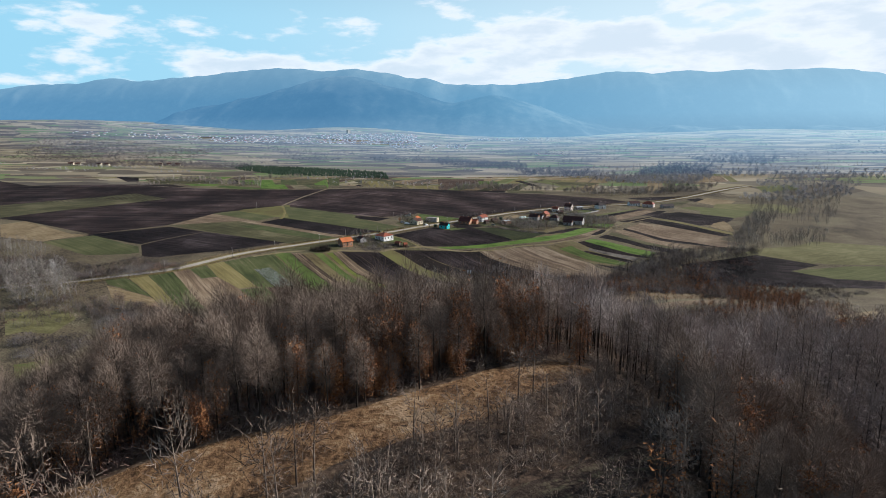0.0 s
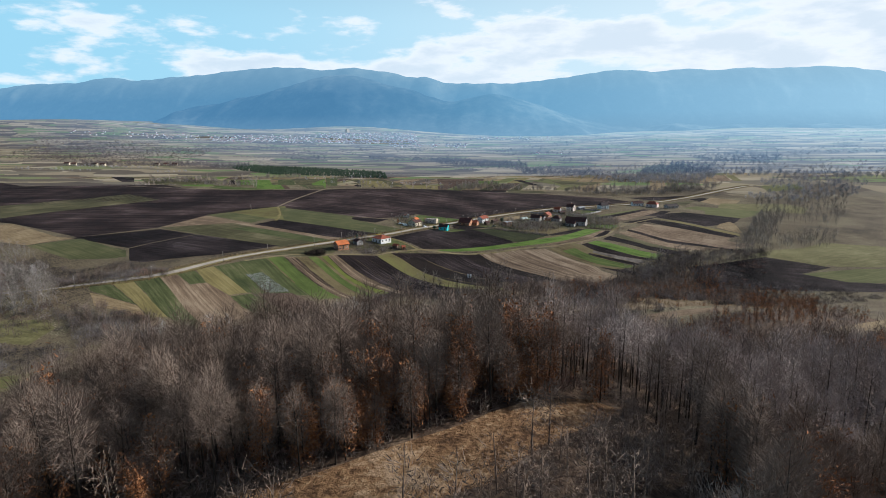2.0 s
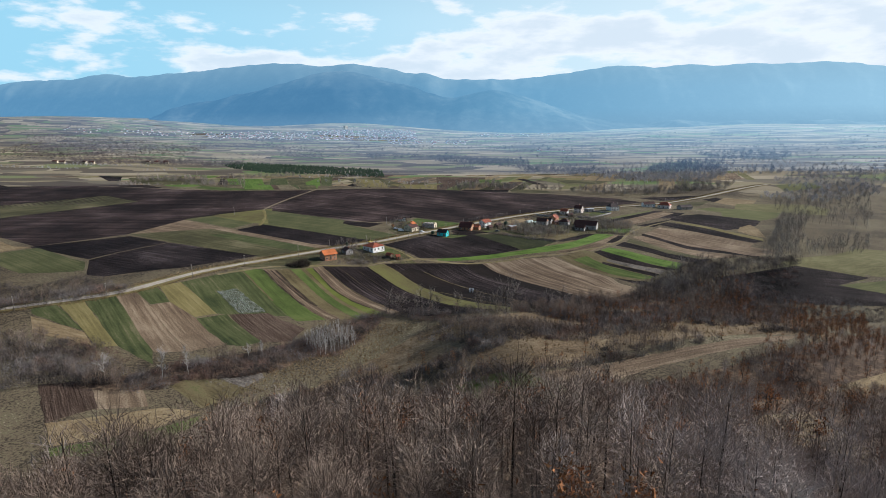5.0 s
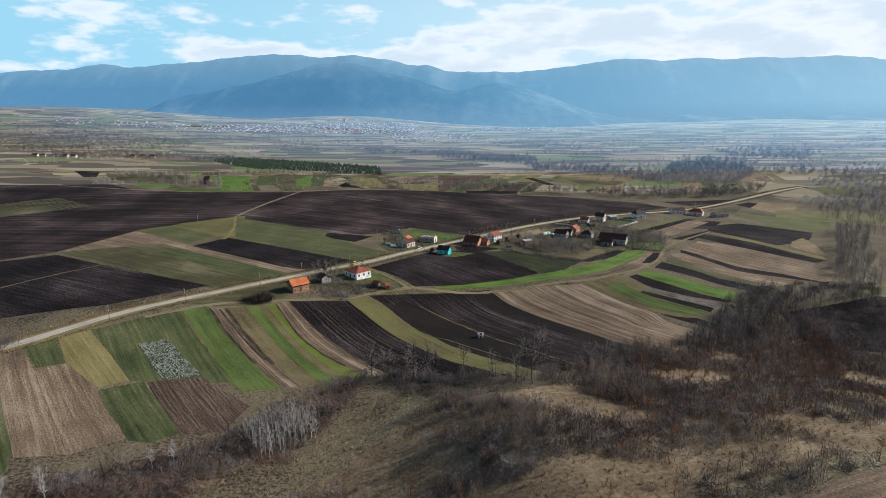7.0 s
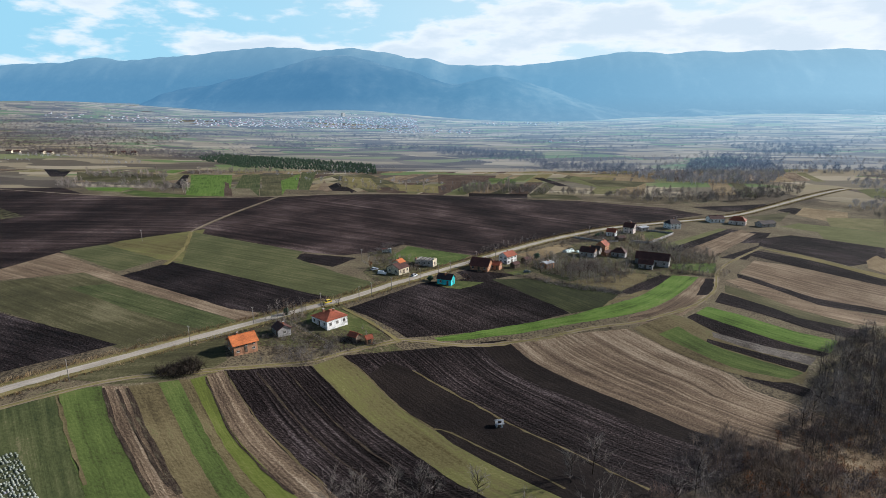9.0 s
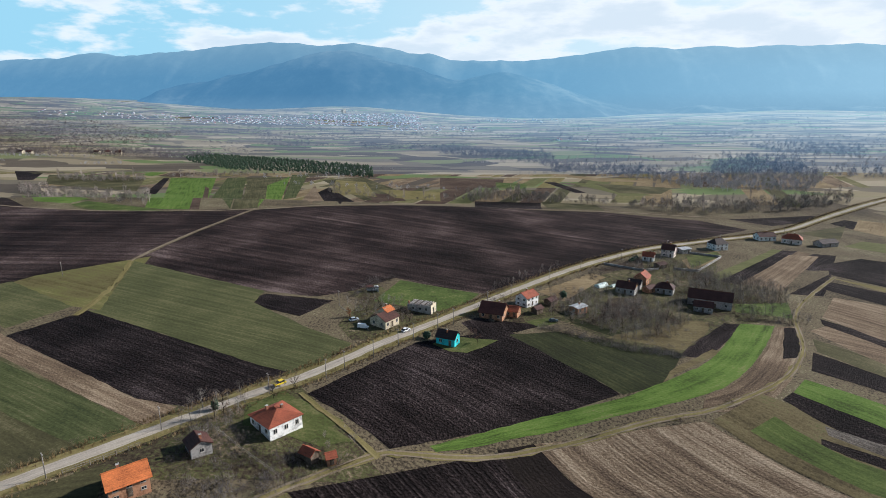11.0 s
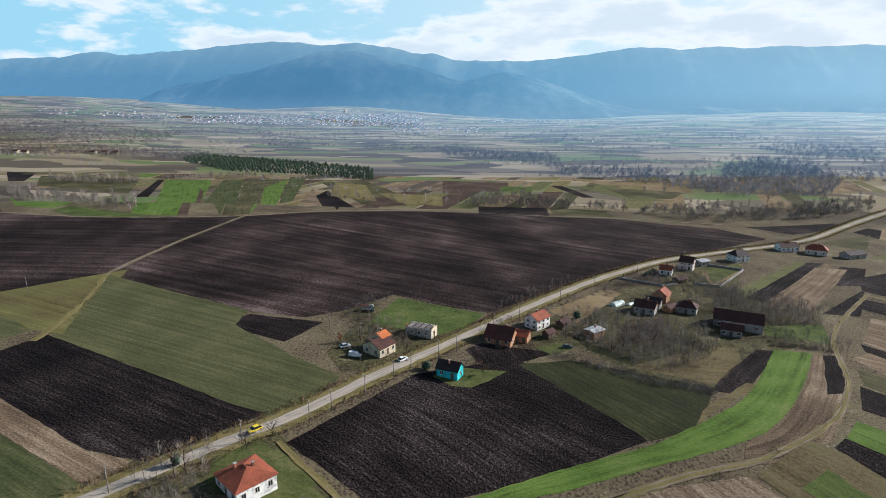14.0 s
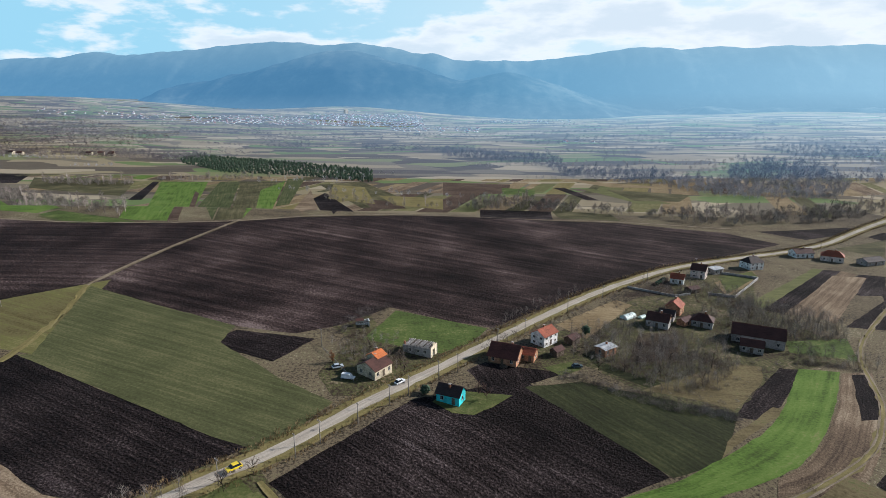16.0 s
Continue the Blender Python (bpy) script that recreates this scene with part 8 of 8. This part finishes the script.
def wood_pile(x, y, angle, n, label):
    root = tagged(new("log_pile"), label, "log pile")
    for k in range(n):
        row, col = divmod(k, 6)
        bm = bmesh.new()
        bmesh.ops.create_cone(bm, cap_ends=True, segments=8, radius1=0.14, radius2=0.13, depth=2.0, matrix=pose((col - 2.5) * 0.3 + 0.15 * (row % 2), 0, 0.16 + row * 0.26, 90, 0, 0))
        part("log", bm, DARK_WOOD, root)
    root.matrix_basis = pose(x, y, float(height(x, y)) + 0.05, 0, 0, angle)


wood_pile(15, 27.5, 40, 12, "stack of cut logs beside the farmhouse")
wood_pile(-30, 24, 10, 10, "stack of firewood behind the cream house")
wood_pile(112, 133, 30, 12, "log stack in a village yard")


def fence(points, label):
    root = tagged(new("fence"), label, "fence")
    for (ax, ay), (bx, by) in zip(points, points[1:]):
        n = max(2, int(math.hypot(bx - ax, by - ay) / 2.4))
        for k in range(n):
            x, y = ax + (bx - ax) * k / n, ay + (by - ay) * k / n
            post = part("post", boxed(-0.06, 0.06, -0.06, 0.06, -0.4, 1.15), POLE_WOOD, root)
            post.matrix_basis = pose(x, y, float(height(x, y)) + 0.1)
        for z in (0.5, 1.0):
            d = math.hypot(bx - ax, by - ay)
            rail = part("rail", boxed(0, d, -0.025, 0.025, z, z + 0.07), POLE_WOOD, root)
            za, zb = float(height(ax, ay)), float(height(bx, by))
            rail.matrix_basis = pose(ax, ay, za + 0.1, 0, -math.degrees(math.atan2(zb - za, d)), math.degrees(math.atan2(by - ay, bx - ax)))


fence([(-78, -82), (-68, -70)], "pale rail fence along the road in front of the brick house")
fence([(-56, -60), (-45, -68), (-34, -74)], "wooden fence behind the white house")
fence([(-30, 8), (-40, 22), (-46, 30)], "old wooden fence round the cream house's yard")

# tufts of dry grass: on the clearing, the verge and the valley side
tuft_kinds = []
for n in (7, 9, 6):
    az, ln = rnd.rand(n) * 6.28, 0.25 + 0.4 * rnd.rand(n)
    p = np.stack([np.cos(az) * 0.1, np.sin(az) * 0.1, 0 * az - 0.05], 1)
    tuft_kinds.append(blades(p, np.stack([np.cos(az) * ln * 0.7, np.sin(az) * ln * 0.7, 0.25 + ln], 1), 0.05))
STRAW = surface("dry_straw", [(0.1, (0.10, 0.066, 0.034)), (0.5, (0.235, 0.16, 0.082)), (0.9, (0.38, 0.29, 0.17))], 1.5, 0.08, None, (0.5, 0, 0.6), bump=0.0)
RUST_STRAW = surface("rusty_grass", [(0.1, (0.07, 0.04, 0.022)), (0.5, (0.19, 0.11, 0.05)), (0.9, (0.32, 0.215, 0.115))], 1.5, 0.08, None, (0.5, 0, 0.6), bump=0.0)
stuff("meadow_tufts", spread(rnd, scatter(rnd, MEADOW, 0.6, 0.8), tuft_kinds, 0.25, 0.7), RUST_STRAW, "tawny tufts of dry grass on the clearing", "grass")
verge = spline(ROAD_LINE, 0.8)
t = np.gradient(verge, axis=0)
side = np.stack([-t[:, 1], t[:, 0]], 1) / np.linalg.norm(t, axis=1)[:, None]
rows = np.concatenate([verge + side * (s + rnd.normal(0, 0.5, (len(verge), 1))) + rnd.normal(0, 0.3, verge.shape) for s in (-4.0, -4.8, 3.4, 4.1, 4.9, 5.6)])
stuff("verge_reeds", spread(rnd, rows, tuft_kinds, 0.7, 1.7), STRAW, "tall dry grass along the road verge", "grass")
rough_land = np.concatenate([scatter(rnd, SCRUB["open"], 1.5, 0.5, [STRIP]), scatter(rnd, [(-60, -245), (-48, -232), (-14, -198), (0, -156), (-25, -164), (-36, -190), (-55, -225)], 1.1, 0.6), scatter(rnd, SCRUB["foot"], 1.3, 0.5)])
stuff("rough_tufts", spread(rnd, rough_land, tuft_kinds, 0.7, 1.6), STRAW, "pale dry grass tufts on the valley side", "grass")

# rows of pale cabbages in the sown field
BED = [(-100, -147), (-93, -141), (-73, -157), (-83, -163)]
c, s = math.cos(radians(-36)), math.sin(radians(-36))
bed = np.array(BED, float)
u, v = bed @ (c, s), bed @ (-s, c)
rows = []
for b in np.arange(v.min(), v.max(), 0.72):
    a = np.arange(u.min(), u.max(), 0.62)
    a = a[rnd.rand(len(a)) < 0.85]
    rows.append(np.stack([a * c - b * s, a * s + b * c], 1) + rnd.normal(0, 0.1, (len(a), 2)))
rows = np.concatenate(rows)
rows = rows[inside(BED, rows[:, 0], rows[:, 1])]
ring = np.arange(6) * math.pi / 3
head = (np.concatenate([np.stack([np.cos(ring) * 0.34, np.sin(ring) * 0.34, 0 * ring], 1), np.stack([np.cos(ring) * 0.26, np.sin(ring) * 0.26, 0 * ring + 0.28], 1), [(0.03, 0, 0.40)]]),
        np.array([t for k in range(6) for t in ((k, (k + 1) % 6, (k + 1) % 6 + 6), (k, (k + 1) % 6 + 6, k + 6), (k + 6, (k + 1) % 6 + 6, 12))]))
PALE_LEAF = surface("pale_cabbage_leaf", [(0.1, (0.10, 0.115, 0.085)), (0.5, (0.20, 0.215, 0.17)), (0.75, (0.30, 0.31, 0.27)), (1.0, (0.12, 0.105, 0.18))], 1.5, 0.2, None, (0.6, 0, 0.5), bump=0.0)
stuff("cabbage_rows", spread(rnd, rows, [head], 0.5, 1.05, -0.1), PALE_LEAF, "rows of pale cabbages in a green plot", "crop")
